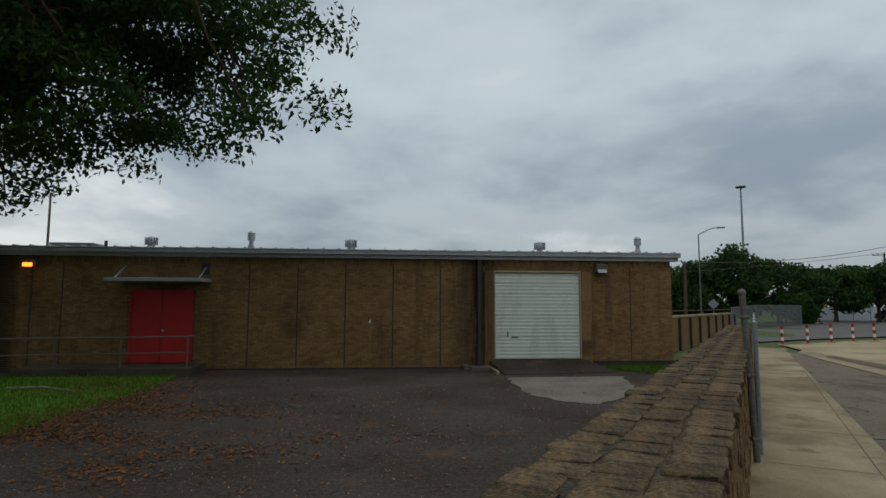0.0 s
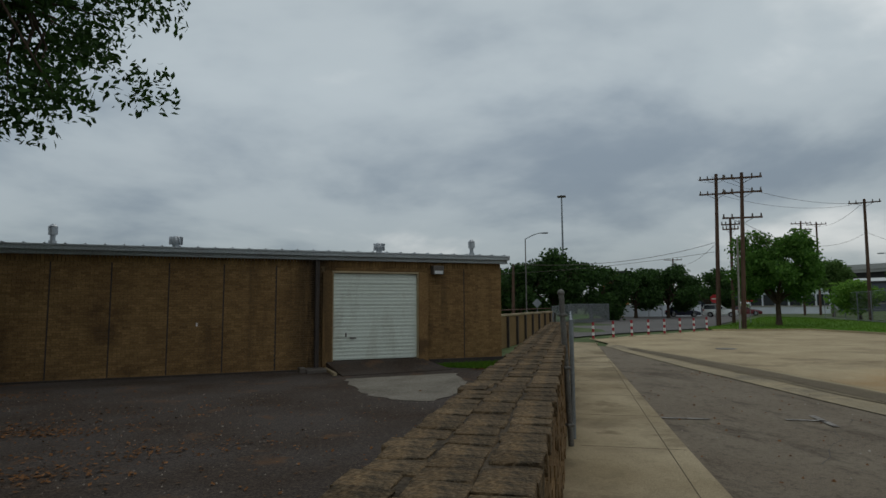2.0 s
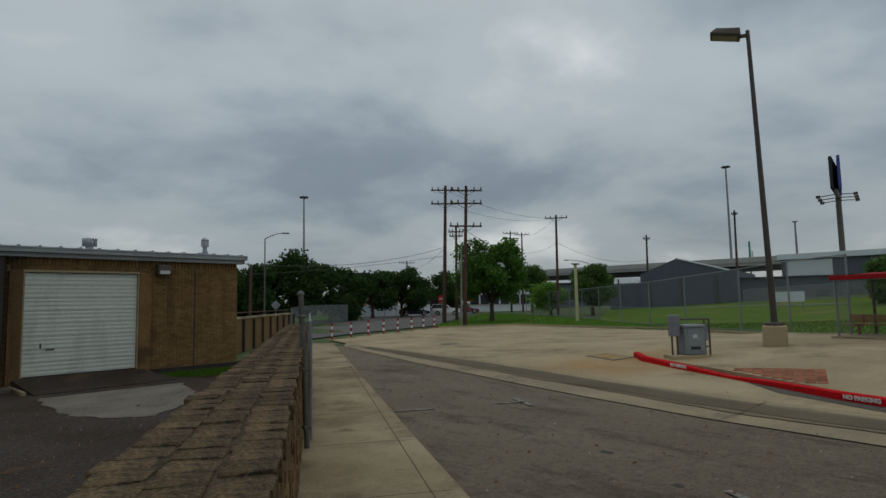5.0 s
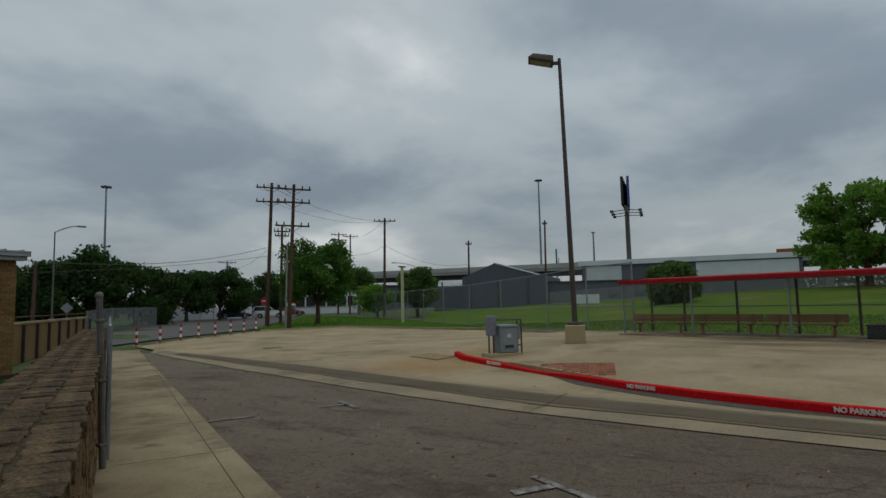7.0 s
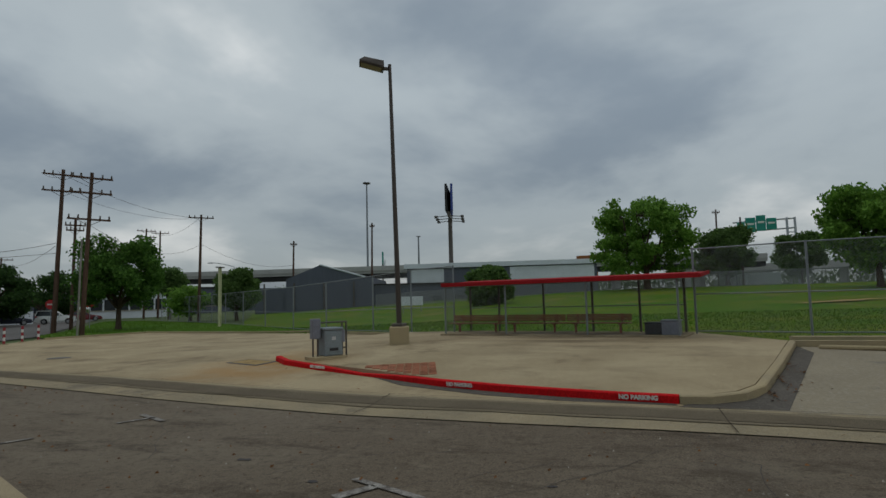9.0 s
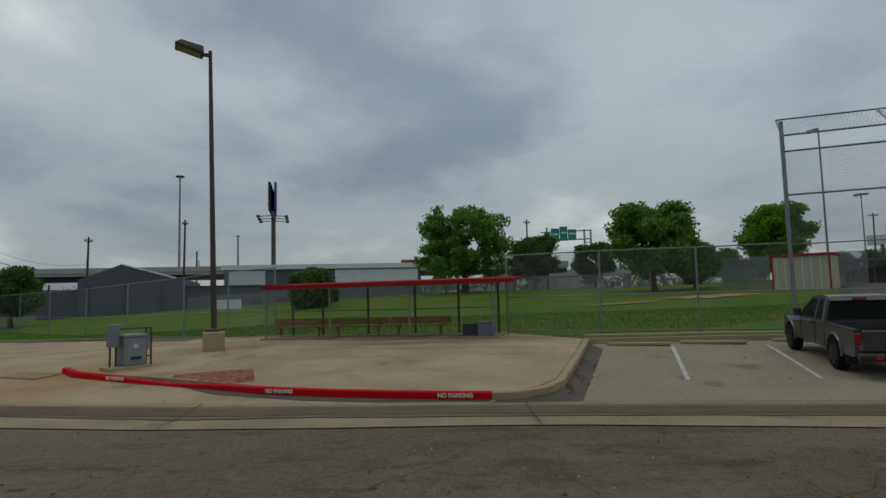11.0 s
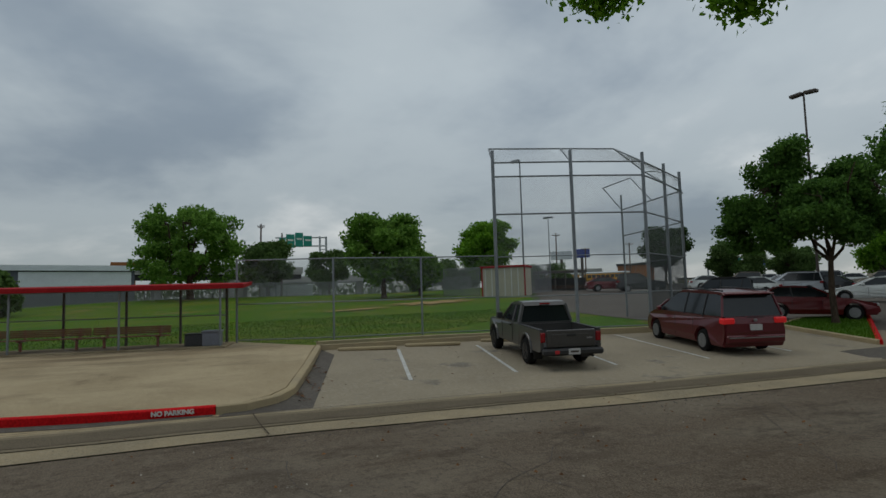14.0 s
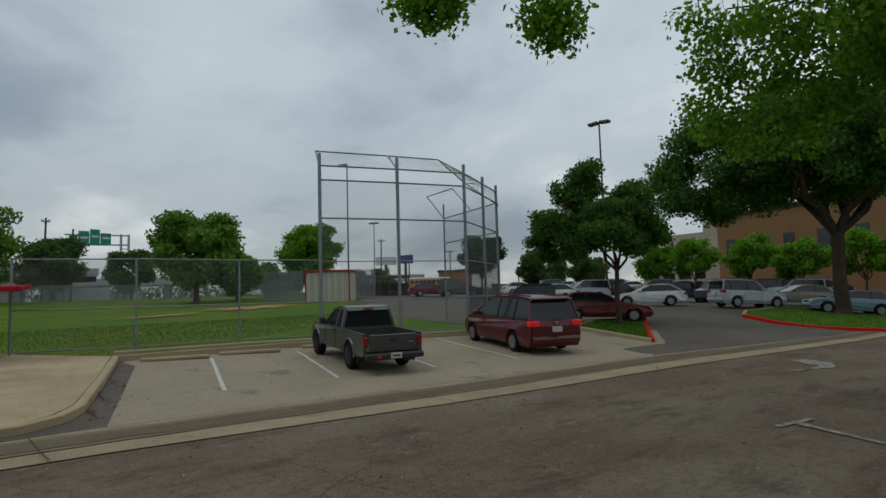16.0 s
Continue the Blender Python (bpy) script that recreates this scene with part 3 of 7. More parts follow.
for (a, b) in (((13.92, 8.46), (13.8, 8.18)), ((12.10, 3.92), (12.02, 3.62)), ((11.41, 0.33), (11.385, 0.1))):
    p, q = Vector(a), Vector(b)
    d = (q - p).normalized()
    out = Vector((d.y, -d.x))
    if out.x > 0:
        out = -out
    z = lie(*p) + 0.085
    face = Matrix(((d.x, 0.1 * out.x, out.x, 0), (d.y, 0.1 * out.y, out.y, 0), (0, 1, 0.1, 0), (0, 0, 0, 1)))
    words("NO PARKING", Matrix.Translation((p.x + out.x * 0.112, p.y + out.y * 0.112, z)) @ face, 0.105 if a[0] > 12 else 0.112, "white_paint", kerb_red)

strip = patch("asphalt_strip", [(11.05, -0.35), (11.3, -0.5), (11.45, -1.1), (11.9, -1.65), (12.6, -1.98), (15.2, -2.75), (18.4, -3.6), (17.2, -3.75), (11.05, -2.0)], "asphalt_lot", 0.010, 1.0, label="narrow dark asphalt strip beside the kerb", category="road")
for name, a, b in (("bay_line", (17.5, -5.8), (12.72, -4.5)), ("bay_line", (17.3, -8.4), (12.6, -7.16)), ("bay_line", (17.2, -11.2), (12.4, -10.0)), ("bay_line", (17.67, -14.2), (12.16, -12.94)), ("bay_line", (17.3, -17.4), (12.15, -16.16))):
    p, q = Vector(a), Vector(b)
    n = (q - p).normalized().orthogonal() * 0.048
    patch(name, [tuple(p + n), tuple(q + n), tuple(q - n), tuple(p - n)], "bay_paint", 0.012, 1.5, label="white painted parking bay line", category="marking")
for y0 in (-4.9, -7.05, -9.75, -12.5):
    m = pose(17.75, y0, lie(17.75, y0), 0, 0, 75)
    ws = tagged(link("wheel_stop", boxes((-0.9, 0.9, -0.08, 0.08, 0, 0.11), bevel=0.03), "concrete_kerb"), "low weathered concrete wheel stop", "wheel stop", "wheel stops at the bays")
    ws.matrix_world = m
ribbon("field_kerb", [(18.55, -3.55), (18.5, -10), (18.35, -16.9)], [(0.1, -0.1), (0.1, 0.12), (0.07, 0.14), (-0.25, 0.15), (-0.25, -0.1)], "concrete_kerb", label="yellowed concrete kerb along the field", category="kerb")
ribbon("fence_sill", [(19.6, -3.7), (19.5, -7.7), (18.9, -10.4), (18.3, -13.3), (17.9, -16.2)], [(0.12, -0.1), (0.12, 0.16), (0.08, 0.19), (-0.3, 0.19), (-0.3, -0.1)], "concrete_kerb", label="weathered concrete sill under the fence", category="kerb")
for poly in ([(5.86, 2.88), (5.95, 2.98), (5.52, 3.25), (5.42, 3.12)], [(6.14, 3.25), (6.05, 3.3), (5.62, 2.3), (5.72, 2.27)],
             [(5.95, 9.5), (5.98, 9.58), (6.73, 9.27), (6.7, 9.19)], [(7.9, 8.84), (7.93, 8.92), (8.5, 8.66), (8.48, 8.58)], [(8.6, 9.1), (8.7, 9.05), (8.3, 8.15), (8.2, 8.2)],
             [(3.56, -9.13), (3.66, -9.2), (3.5, -10.05), (3.38, -10.02)], [(3.5, -9.5), (3.45, -9.66), (2.3, -9.1), (2.3, -9.0)],
             [(5.75, -15.4), (5.45, -15.5), (5.5, -16.9), (5.9, -17.0), (6.5, -17.7), (6.2, -18.1), (5.4, -17.6), (5.1, -16.6)],
             [(9.4, -17.9), (9.0, -17.9), (8.9, -20.5), (9.2, -20.5)]):
    patch("road_marking", poly, "worn_paint", 0.016 if poly[0][0] < 9 else 0.03, 2.0, label="worn white paint mark on the asphalt", category="marking")
# long dark cracks in the lane
rng = random.Random(5)
for start, step, count in (((6.9, 3.9), (0.08, -0.33), 9), ((4.2, 5.0), (0.4, -0.16), 9), ((8.6, -0.6), (-0.33, -0.06), 8), ((6.4, -6.2), (0.27, 0.2), 9), ((8.2, 6.6), (-0.34, 0.12), 7), ((5.2, -2.6), (0.22, -0.3), 10), ((8.7, -0.4), (-0.3, 0.16), 11), ((8.4, -3.2), (-0.34, -0.02), 10), ((5.4, -4.6), (0.02, -0.36), 12), ((7.6, -9.5), (-0.3, 0.12), 9), ((4.4, -6.4), (0.3, -0.22), 9), ((6.2, 6.4), (0.28, 0.26), 9), ((7.4, 1.2), (-0.26, 0.22), 9)):
    pts = [Vector(start)]
    for _ in range(count):
        pts.append(pts[-1] + Vector(step) + Vector((rng.uniform(-0.16, 0.16), rng.uniform(-0.16, 0.16))))
    bm = bmesh.new()
    for a, b in zip(pts, pts[1:]):
        n = (b - a).normalized().orthogonal() * rng.uniform(0.002, 0.0048)
        bm.faces.new([bm.verts.new((*v, 0.006)) for v in (a + n, b + n, b - n, a - n)])
    tagged(link("crack", bm, "dark_pipe"), "thin dark crack in the asphalt lane", "crack", kind="structure")
# pavement joints and kerb line
for k in range(9):
    s0 = 9.2 + k * 2.3
    a = along(-3.3, -7.15, 24.5)
    ob = link("pavement_joint", boxes((s0, s0 + 0.008, -1.42, -0.1, 0.136, 0.1415), m=a), "coping_joint")
    tagged(ob, "narrow dark joint across the pavement", "joint", kind="structure")
tagged(link("kerb_joint", boxes((0, 33.5, -1.2, -1.19, 0.136, 0.1415), m=along(-3.3, -7.15, 24.5)), "coping_joint"), "dark joint between pavement and its kerb", "joint", kind="structure")
ramp = thing("brick_ramp", "red brick pavers sunk in a kerb ramp", "ramp", pose(12.86, 4.78, 0, 0, 0, 21.4))
paver_mesh = None
for i in range(18):
    for j in range(9):
        x, y = 0.02 + 0.095 * i, -0.02 + 0.2 * j
        # the paved patch is cut off by the kerb's line
        if y > 1.75 or x < y - 0.30:
            continue
        w = ramp.matrix_world @ Vector((x, y, 0))
        if paver_mesh is None:
            pv = part("paver", boxes((0.003, 0.089, 0.004, 0.192, -0.05, 0.0), bevel=0.005), "paver", ramp)
            paver_mesh = pv.data
        else:
            pv = new("paver", paver_mesh)
            pv.parent = ramp
        pv.location = (x, y, lie(w.x, w.y) + 0.15)
        pv.rotation_euler = (rng.uniform(-0.03, 0.03), rng.uniform(-0.03, 0.03), rng.uniform(-0.03, 0.03))
gr = thing("drain_grate", "rusty flat iron drain grate in the driveway", "drain", pose(0, 0, 0))
patch("frame", [(15.01, 12.46), (14.48, 10.95), (15.25, 10.75), (15.8, 12.2)], "steel_dark", 0.014, 1.0, 0.02, parent=gr)
patch("plate", [(15.05, 12.33), (14.6, 11.05), (15.2, 10.87), (15.68, 12.12)], "dirt", 0.02, 1.0, parent=gr)
mh = thing("manhole_cover", "flat dark iron manhole cover", "drain", pose(16.7, 21.7, lie(16.7, 21.7)))
part("lid", tube((0, 0, 0.0), (0, 0, 0.018), 0.42, sides=20), "steel_dark", mh)

# ---- brick building ----
BLD = Matrix.Translation((0, 19.5, 0)) @ Matrix.Rotation(math.atan(0.16), 4, "Z")
bld = thing("brick_building", "long low tan brick building with a metal roof edge", "building", BLD)
part("wall", boxes((-32, 0.28, 0.12, 10, -0.1, 3.45), (3.75, 6.72, 0.12, 10, -0.1, 3.45), (0.28, 3.75, 0.12, 10, 3.25, 3.45), (0.28, 3.75, 0.5, 10, -0.1, 3.25)), "mortar", bld)
# brickwork: courses of stretchers in front of the backing, joined
def brickwork(name, x0, x1, z0, z1, y, parent, length=0.215, height=0.072, holes=(), seed=1):
    r = random.Random(seed)
    verts, faces = [], []
    k, z = 0, z0
    while z < z1 - 0.02:
        zt = min(z + height - 0.010, z1)
        x = x0 - (length / 2 if k % 2 else 0)
        while x < x1:
            a, b = max(x, x0), min(x + length - 0.010, x1)
            if b - a > 0.03 and not any(h[0] - 0.01 < (a + b) / 2 < h[1] + 0.01 and h[2] < (z + zt) / 2 < h[3] for h in holes):
                o = r.uniform(-0.003, 0.003)
                n = len(verts)
                for yy in (y + o, y + 0.03):
                    verts += [(a, yy, z), (b, yy, z), (b, yy, zt), (a, yy, zt)]
                faces += [(n, n + 1, n + 2, n + 3), (n, n + 4, n + 5, n + 1), (n + 3, n + 2, n + 6, n + 7), (n, n + 3, n + 7, n + 4), (n + 1, n + 5, n + 6, n + 2)]
            x += length
        z += height
        k += 1
    me = bpy.data.meshes.new(name)
    me.from_pydata(verts, [], faces)
    me.materials.append(M["brick"])
    ob = new(name, me)
    ob.parent = parent
    ob["kind"] = "stuff"
    return ob


SEAMS = [-16.0, -13.9, -13.0, -7.37, -5.85, -4.33, -2.79, -1.23, 5.25]
edges = [-24, -16.0, -13.9, -13.0, -7.37, -5.85, -4.33, -2.79, -1.23, 0.22]
for i, (a, b) in enumerate(zip(edges, edges[1:])):
    brickwork("brickwork", a + 0.02, b - 0.02, 0.0, 3.3, 0.09, bld, holes=((-10.95, -9.05, -1, 2.45),), seed=i)
brickwork("brickwork", 3.85, 5.23, 0.0, 3.3, 0.09, bld, seed=20)
brickwork("brickwork", 5.27, 6.72, 0.0, 3.3, 0.09, bld, seed=21)
brickwork("brickwork", 0.3, 3.85, 3.12, 3.3, 0.09, bld, holes=(), seed=22)
# soldier course under the roof
r2 = random.Random(3)
bm = bmesh.new()
x = -24.0
while x < 6.7:
    add_box(bm, x, x + 0.085, 0.075 + r2.uniform(-0.004, 0.004), 0.12, 3.31, 3.5)
    x += 0.1
ob = part("soldier_course", bm, "brick", bld)
ob["kind"] = "stuff"
for s in SEAMS:
    part("joint", boxes((s - 0.018, s + 0.018, 0.10, 0.118, 0.02, 3.3)), "dark_pipe", bld, "dark vertical movement joint")
part("base_course", boxes((-24, -11.2, 0.07, 0.12, -0.1, -0.005), (-8.8, 0.0, 0.05, 0.12, -0.1, -0.005), (3.9, 6.75, 0.02, 0.12, -0.1, 0.16)), "dark_pipe", bld)
part("pilaster", boxes((0.22, 0.545, -0.02, 0.5, 0.0, 3.12), bevel=0.01), "brick", bld)
part("pilaster", boxes((3.515, 3.85, -0.02, 0.5, 0.0, 3.12), bevel=0.01), "brick", bld)
part("roof_edge", boxes((-32.1, 6.9, -0.10, 0.2, 3.5, 3.62), (-32.1, 6.95, -0.2, 0.2, 3.622, 3.74)), "flashing", bld)
part("roof", boxes((-32.1, 6.95, -0.22, 10.2, 3.744, 3.78)), "roof_metal", bld)
for i in range(80):
    if i == 0:
        rb = part("roof_rib", boxes((0, 0.05, -0.24, 10.2, 0, 0.035), bevel=0.01), "roof_metal", bld)
        rb.location = (-32, 0, 3.782)
    else:
        o = new("roof_rib", rb.data); o.parent = bld; o.location = (-32 + 0.49 * i, 0, 3.782)
for x0, kind in ((-10.89, 1), (-7.62, 0), (-4.25, 1), (2.45, 1), (6.1, 0)):
    v = thing("roof_vent", "galvanised turbine roof vent" if kind else "galvanised roof flue with a cap", "vent", BLD @ pose(x0, 1.3, 3.78), "vents on the roof")
    part("base", tube((0, 0, 0), (0, 0, 0.22), 0.12, 0.11, 12), "galvanised", v)
    if kind:
        bm = bmesh.new()
        bmesh.ops.create_uvsphere(bm, u_segments=16, v_segments=8, radius=0.19, matrix=pose(0, 0, 0.33) @ Matrix.Diagonal((1, 1, 0.85, 1)))
        for k in range(12):
            a = k * math.tau / 12
            add_box(bm, -0.006, 0.006, 0.15, 0.205, -0.13, 0.13, m=pose(0, 0, 0.33) @ Matrix.Rotation(a, 4, "Z") @ Matrix.Rotation(0.35, 4, "Y"))
        part("turbine", bm, "galvanised", v)
    else:
        part("stem", tube((0, 0, 0.2), (0, 0, 0.48), 0.075, sides=12), "galvanised", v)
        bm = add_tube(tube((0, 0, 0.40), (0, 0, 0.62), 0.13, 0.13, 12), (0, 0, 0.64), (0, 0, 0.72), 0.14, 0.05, 12)
        part("cap", bm, "galvanised", v)
rfu = thing("roof_unit", "grey roof curb box with a short pipe", "vent", BLD @ pose(-14.55, 4.0, 3.78))
part("box", boxes((-0.75, 0.75, -0.5, 0.5, 0, 0.42), (-0.8, 0.8, -0.55, 0.55, 0.42, 0.47), bevel=0.01), "flashing", rfu)
part("pipe", tube((1.0, 0, 0), (1.0, 0, 0.6), 0.06), "dark_pipe", rfu)
# garage door
gd = thing("garage_door", "white ribbed overhead garage door, closed", "door", BLD)
part("frame", boxes((0.545, 0.585, 0.03, 0.2, 0.22, 3.15), (3.475, 3.515, 0.03, 0.2, 0.22, 3.15), (0.585, 3.475, 0.03, 0.2, 3.09, 3.15)), "concrete_kerb", gd)
for i in range(8):
    z = 0.24 + i * 0.355
    bm = bmesh.new()
    add_box(bm, 0.585, 3.475, 0.13, 0.17, z, z + 0.347)
    for zz in (0.03, 0.145, 0.26):
        add_box(bm, 0.595, 3.465, 0.118, 0.131, z + zz, z + zz + 0.058, bevel=0.005)
    part("panel", bm, "garage_white", gd)
part("handle", boxes((1.0, 1.03, 0.07, 0.13, 0.98, 1.12), (1.15, 1.35, 0.08, 0.13, 0.93, 0.97)), "steel_dark", gd)
rp = thing("loading_ramp", "dark stained concrete ramp at the garage", "ramp", BLD)
bm = bmesh.new()
vs = [bm.verts.new(v) for v in ((0.35, 0.1, 0.22), (3.6, 0.1, 0.22), (3.6, 0.1, -0.1), (0.35, 0.1, -0.1), (0.5, -1.9, -0.03), (4.1, -1.55, -0.03), (4.1, -1.55, -0.1), (0.5, -1.9, -0.1))]
for f in ((0, 4, 5, 1), (0, 3, 7, 4), (1, 5, 6, 2), (4, 7, 6, 5)):
    bm.faces.new([vs[i] for i in f])
bmesh.ops.recalc_face_normals(bm, faces=bm.faces)
part("slope", bm, "asphalt_yard", rp)
part("cheek", boxes((0.28, 0.38, -1.7, 0.05, -0.1, 0.05), bevel=0.02), "concrete_walk", rp)
def ragged(poly, n, amp):
    """Outline broken up into short uneven edges."""
    r = random.Random(5)
    out = []
    for i, a in enumerate(poly):
        b = poly[(i + 1) % len(poly)]
        for k in range(n):
            out.append((a[0] + (b[0] - a[0]) * k / n + r.uniform(-amp, amp), a[1] + (b[1] - a[1]) * k / n + r.uniform(-amp, amp)))
    return out


patch("apron", ragged([(0.8, 17.0), (0.9, 15.9), (1.2, 13.7), (1.9, 12.9), (2.5, 12.6), (3.3, 13.6), (3.86, 14.9), (4.2, 17.6)], 8, 0.07), "apron_grey", 0.012, 2.0, label="pale worn concrete patch before the ramp", category="paving", zfun=lambda x, y: -0.05)
# red double door with canopy and railing
dr = thing("double_door", "closed red metal double door", "door", BLD)
part("leaf", boxes((-10.87, -9.995, 0.02, 0.1, 0.2, 2.38), bevel=0.008), "red_paint", dr)
part("leaf", boxes((-9.985, -9.12, 0.02, 0.1, 0.2, 2.38), bevel=0.008), "red_paint", dr)
part("frame", boxes((-10.94, -10.87, 0.0, 0.12, 0.2, 2.45), (-9.12, -9.05, 0.0, 0.12, 0.2, 2.45), (-10.87, -9.12, 0.0, 0.12, 2.385, 2.45)), "red_paint", dr)
part("handle", boxes((-9.96, -9.89, -0.05, 0.02, 1.15, 1.22), bevel=0.01), "rim", dr)
cn = thing("door_canopy", "flat grey metal canopy over the red door", "canopy", BLD)
part("slab", boxes((-11.32, -8.52, -1.0, 0.09, 2.68, 2.79), bevel=0.01), "flashing", cn)
part("brace", tube((-11.15, -0.7, 2.78), (-11.15, 0.1, 3.2), 0.025), "galvanised", cn)
part("brace", tube((-8.7, -0.7, 2.78), (-8.7, 0.1, 3.2), 0.025), "galvanised", cn)
part("bracket", boxes((-8.85, -8.6, 0.02, 0.12, 2.95, 3.3)), "dark_pipe", cn)
st = thing("door_step", "low concrete landing before the red door", "step", BLD)
part("landing", boxes((-13.5, -8.6, -1.4, 0.07, -0.1, 0.18), bevel=0.015), "landing_stained", st)
rl = thing("handrail", "dark steel handrail round the landing", "railing", BLD)
for x0 in (-17.5, -15.8, -14.0, -12.4, -10.6, -8.75):
    part("post", tube((x0, -1.3, 0.18 if x0 > -13.4 else -0.06), (x0, -1.3, 1.05 if x0 > -13 else 0.98), 0.028), "rail_brown", rl)
part("rail", tube((-17.5, -1.3, 0.98), (-8.75, -1.3, 1.06), 0.028), "rail_brown", rl)
part("rail", tube((-17.5, -1.3, 0.5), (-8.75, -1.3, 0.6), 0.024), "rail_brown", rl)
part("rail", tube((-8.75, -1.3, 1.06), (-8.75, 0.08, 1.06), 0.028), "rail_brown", rl)
# downpipe, gutter box, floodlights
dp = thing("downpipe", "dark stained rain downpipe on the brick wall", "pipe", BLD)
part("pipe", boxes((-0.02, 0.11, -0.06, 0.085, 0.05, 3.5), bevel=0.01), "dark_pipe", dp)
part("splash_block", boxes((-0.35, 0.25, -0.75, -0.05, -0.06, 0.06), (-0.55, -0.35, -0.6, -0.1, -0.06, 0.10), bevel=0.015), "steel_dark", dp)
fl = thing("flood_light", "small dark wall flood light under the eaves", "lamp", BLD)
part("housing", boxes((3.98, 4.38, -0.2, 0.088, 3.08, 3.38), bevel=0.02), "steel_dark", fl)
part("lens", boxes((4.03, 4.33, -0.215, -0.2, 3.09, 3.2)), "lens_clear", fl)
al = thing("amber_wall_lamp", "small glowing amber wall lamp", "lamp", BLD)
part("housing", boxes((-14.14, -13.72, -0.12, 0.088, 3.16, 3.36), bevel=0.02), "steel_dark", al)
part("lens", boxes((-14.08, -13.80, -0.16, -0.12, 3.14, 3.26), bevel=0.015), "amber_lamp", al)
part("outlet", boxes((-3.55, -3.5, 0.06, 0.09, 1.42, 1.52)), "white_paint", bld)
# grass verges in the yard
def verge(name, poly, count, seed, label, zfun, height=0.12, mat_="blade"):
    ground_ = patch(name, poly, "grass", 0.012, 2.0, label=label, category="grass", zfun=zfun)
    r = random.Random(seed)
    xs, ys = [p[0] for p in poly], [p[1] for p in poly]
    verts, faces = [], []
    from_poly = [Vector(p) for p in poly]

    def inside(x, y):
        c = False
        for a, b in zip(from_poly, from_poly[1:] + from_poly[:1]):
            if (a.y > y) != (b.y > y) and x < (b.x - a.x) * (y - a.y) / (b.y - a.y) + a.x:
                c = not c
        return c
    made = 0
    while made < count:
        x, y = r.uniform(min(xs), max(xs)), r.uniform(min(ys), max(ys))
        if not inside(x, y):
            continue
        a, h = r.uniform(0, math.tau), height * r.uniform(0.4, 1.1)
        dx, dy = 0.012 * math.cos(a), 0.012 * math.sin(a)
        lx, ly = r.uniform(-0.5, 0.5) * h, r.uniform(-0.5, 0.5) * h
        z = zfun(x, y) + 0.01
        n = len(verts)
        verts += [(x - dx, y - dy, z), (x + dx, y + dy, z), (x + lx, y + ly, z + h)]
        faces.append((n, n + 1, n + 2))
        made += 1
    me = bpy.data.meshes.new("grass_blades")
    me.from_pydata(verts, [], faces)
    me.materials.append(M[mat_])
    ob = new("grass_blades", me)
    tagged(ob, "short green grass blades", "grass", kind="stuff")


YARD = lambda x, y: -0.05
verge("yard_verge", [(-26, 14.5), (-26, 8.0), (-12, 8.3), (-7.3, 8.7), (-7.6, 11.0), (-7.9, 14.0), (-8.6, 16.6), (-12.4, 16.2)], 22000, 7, "uneven green grass verge beside the yard", YARD)
verge("wall_verge", [tuple((BLD @ Vector(p))[:2]) for p in ((4.2, -0.9, 0), (4.1, 0, 0), (6.8, 0, 0), (8.3, 2.5, 0), (9.3, 2.0, 0), (7.2, -1.1, 0), (5.6, -2.2, 0))], 7000, 8, "small green grass strip by the building corner", YARD)
# dead leaves
def litter(name, spots, seed, label, zfun=None):
    r = random.Random(seed)
    verts, faces = [], []
    for cx, cy, sx, sy, count in spots:
        for _ in range(count):
            x, y = r.gauss(cx, sx), r.gauss(cy, sy)
            if zfun is None and 0.91 * x - 0.415 * y > -0.75:
                continue
            s, a = r.uniform(0.016, 0.045), r.uniform(0, math.tau)
            u = Vector((math.cos(a), math.sin(a), r.uniform(-0.4, 0.4))) * s
            v = Vector((-math.sin(a), math.cos(a), r.uniform(-0.4, 0.4))) * s * 0.6
            c = Vector((x, y, -0.028 if zfun is None else zfun(x, y) + 0.03))
            n = len(verts)
            verts += [tuple(c + u), tuple(c + v), tuple(c - u), tuple(c - v)]
            faces.append((n, n + 1, n + 2, n + 3))
    me = bpy.data.meshes.new(name)
    me.from_pydata(verts, [], faces)
    me.materials.append(M["dead_leaf"])
    tagged(new(name, me), label, "leaves", kind="stuff")


cx, cy = (BLD @ Vector((5.6, -1.8, 0)))[:2]
litter("dead_leaves", [(-7.5, 12.0, 0.5, 1.8, 2600), (-7.3, 9.6, 0.7, 0.8, 1500), (-4.6, 7.2, 0.4, 0.5, 500), (-4.9, 11.0, 0.8, 0.3, 500), (-2.4, 9.3, 0.9, 0.3, 260), (-4.5, 11.5, 0.9, 0.5, 200), (-4, 9, 4, 2.5, 1100), (-9.4, 14.4, 0.9, 0.9, 1500), (-6.2, 9.0, 0.8, 0.35, 900), (-6.6, 11.6, 0.6, 0.25, 500), (-3.4, 8.3, 0.6, 0.25, 260), (-5.2, 8.2, 0.5, 0.4, 130), (-2.7, 13, 1.0, 0.3, 90), (cx, cy, 0.45, 0.3, 500), (-8, 15.5, 2.5, 0.6, 250)], 4, "scattered brown dead leaves on the yard")

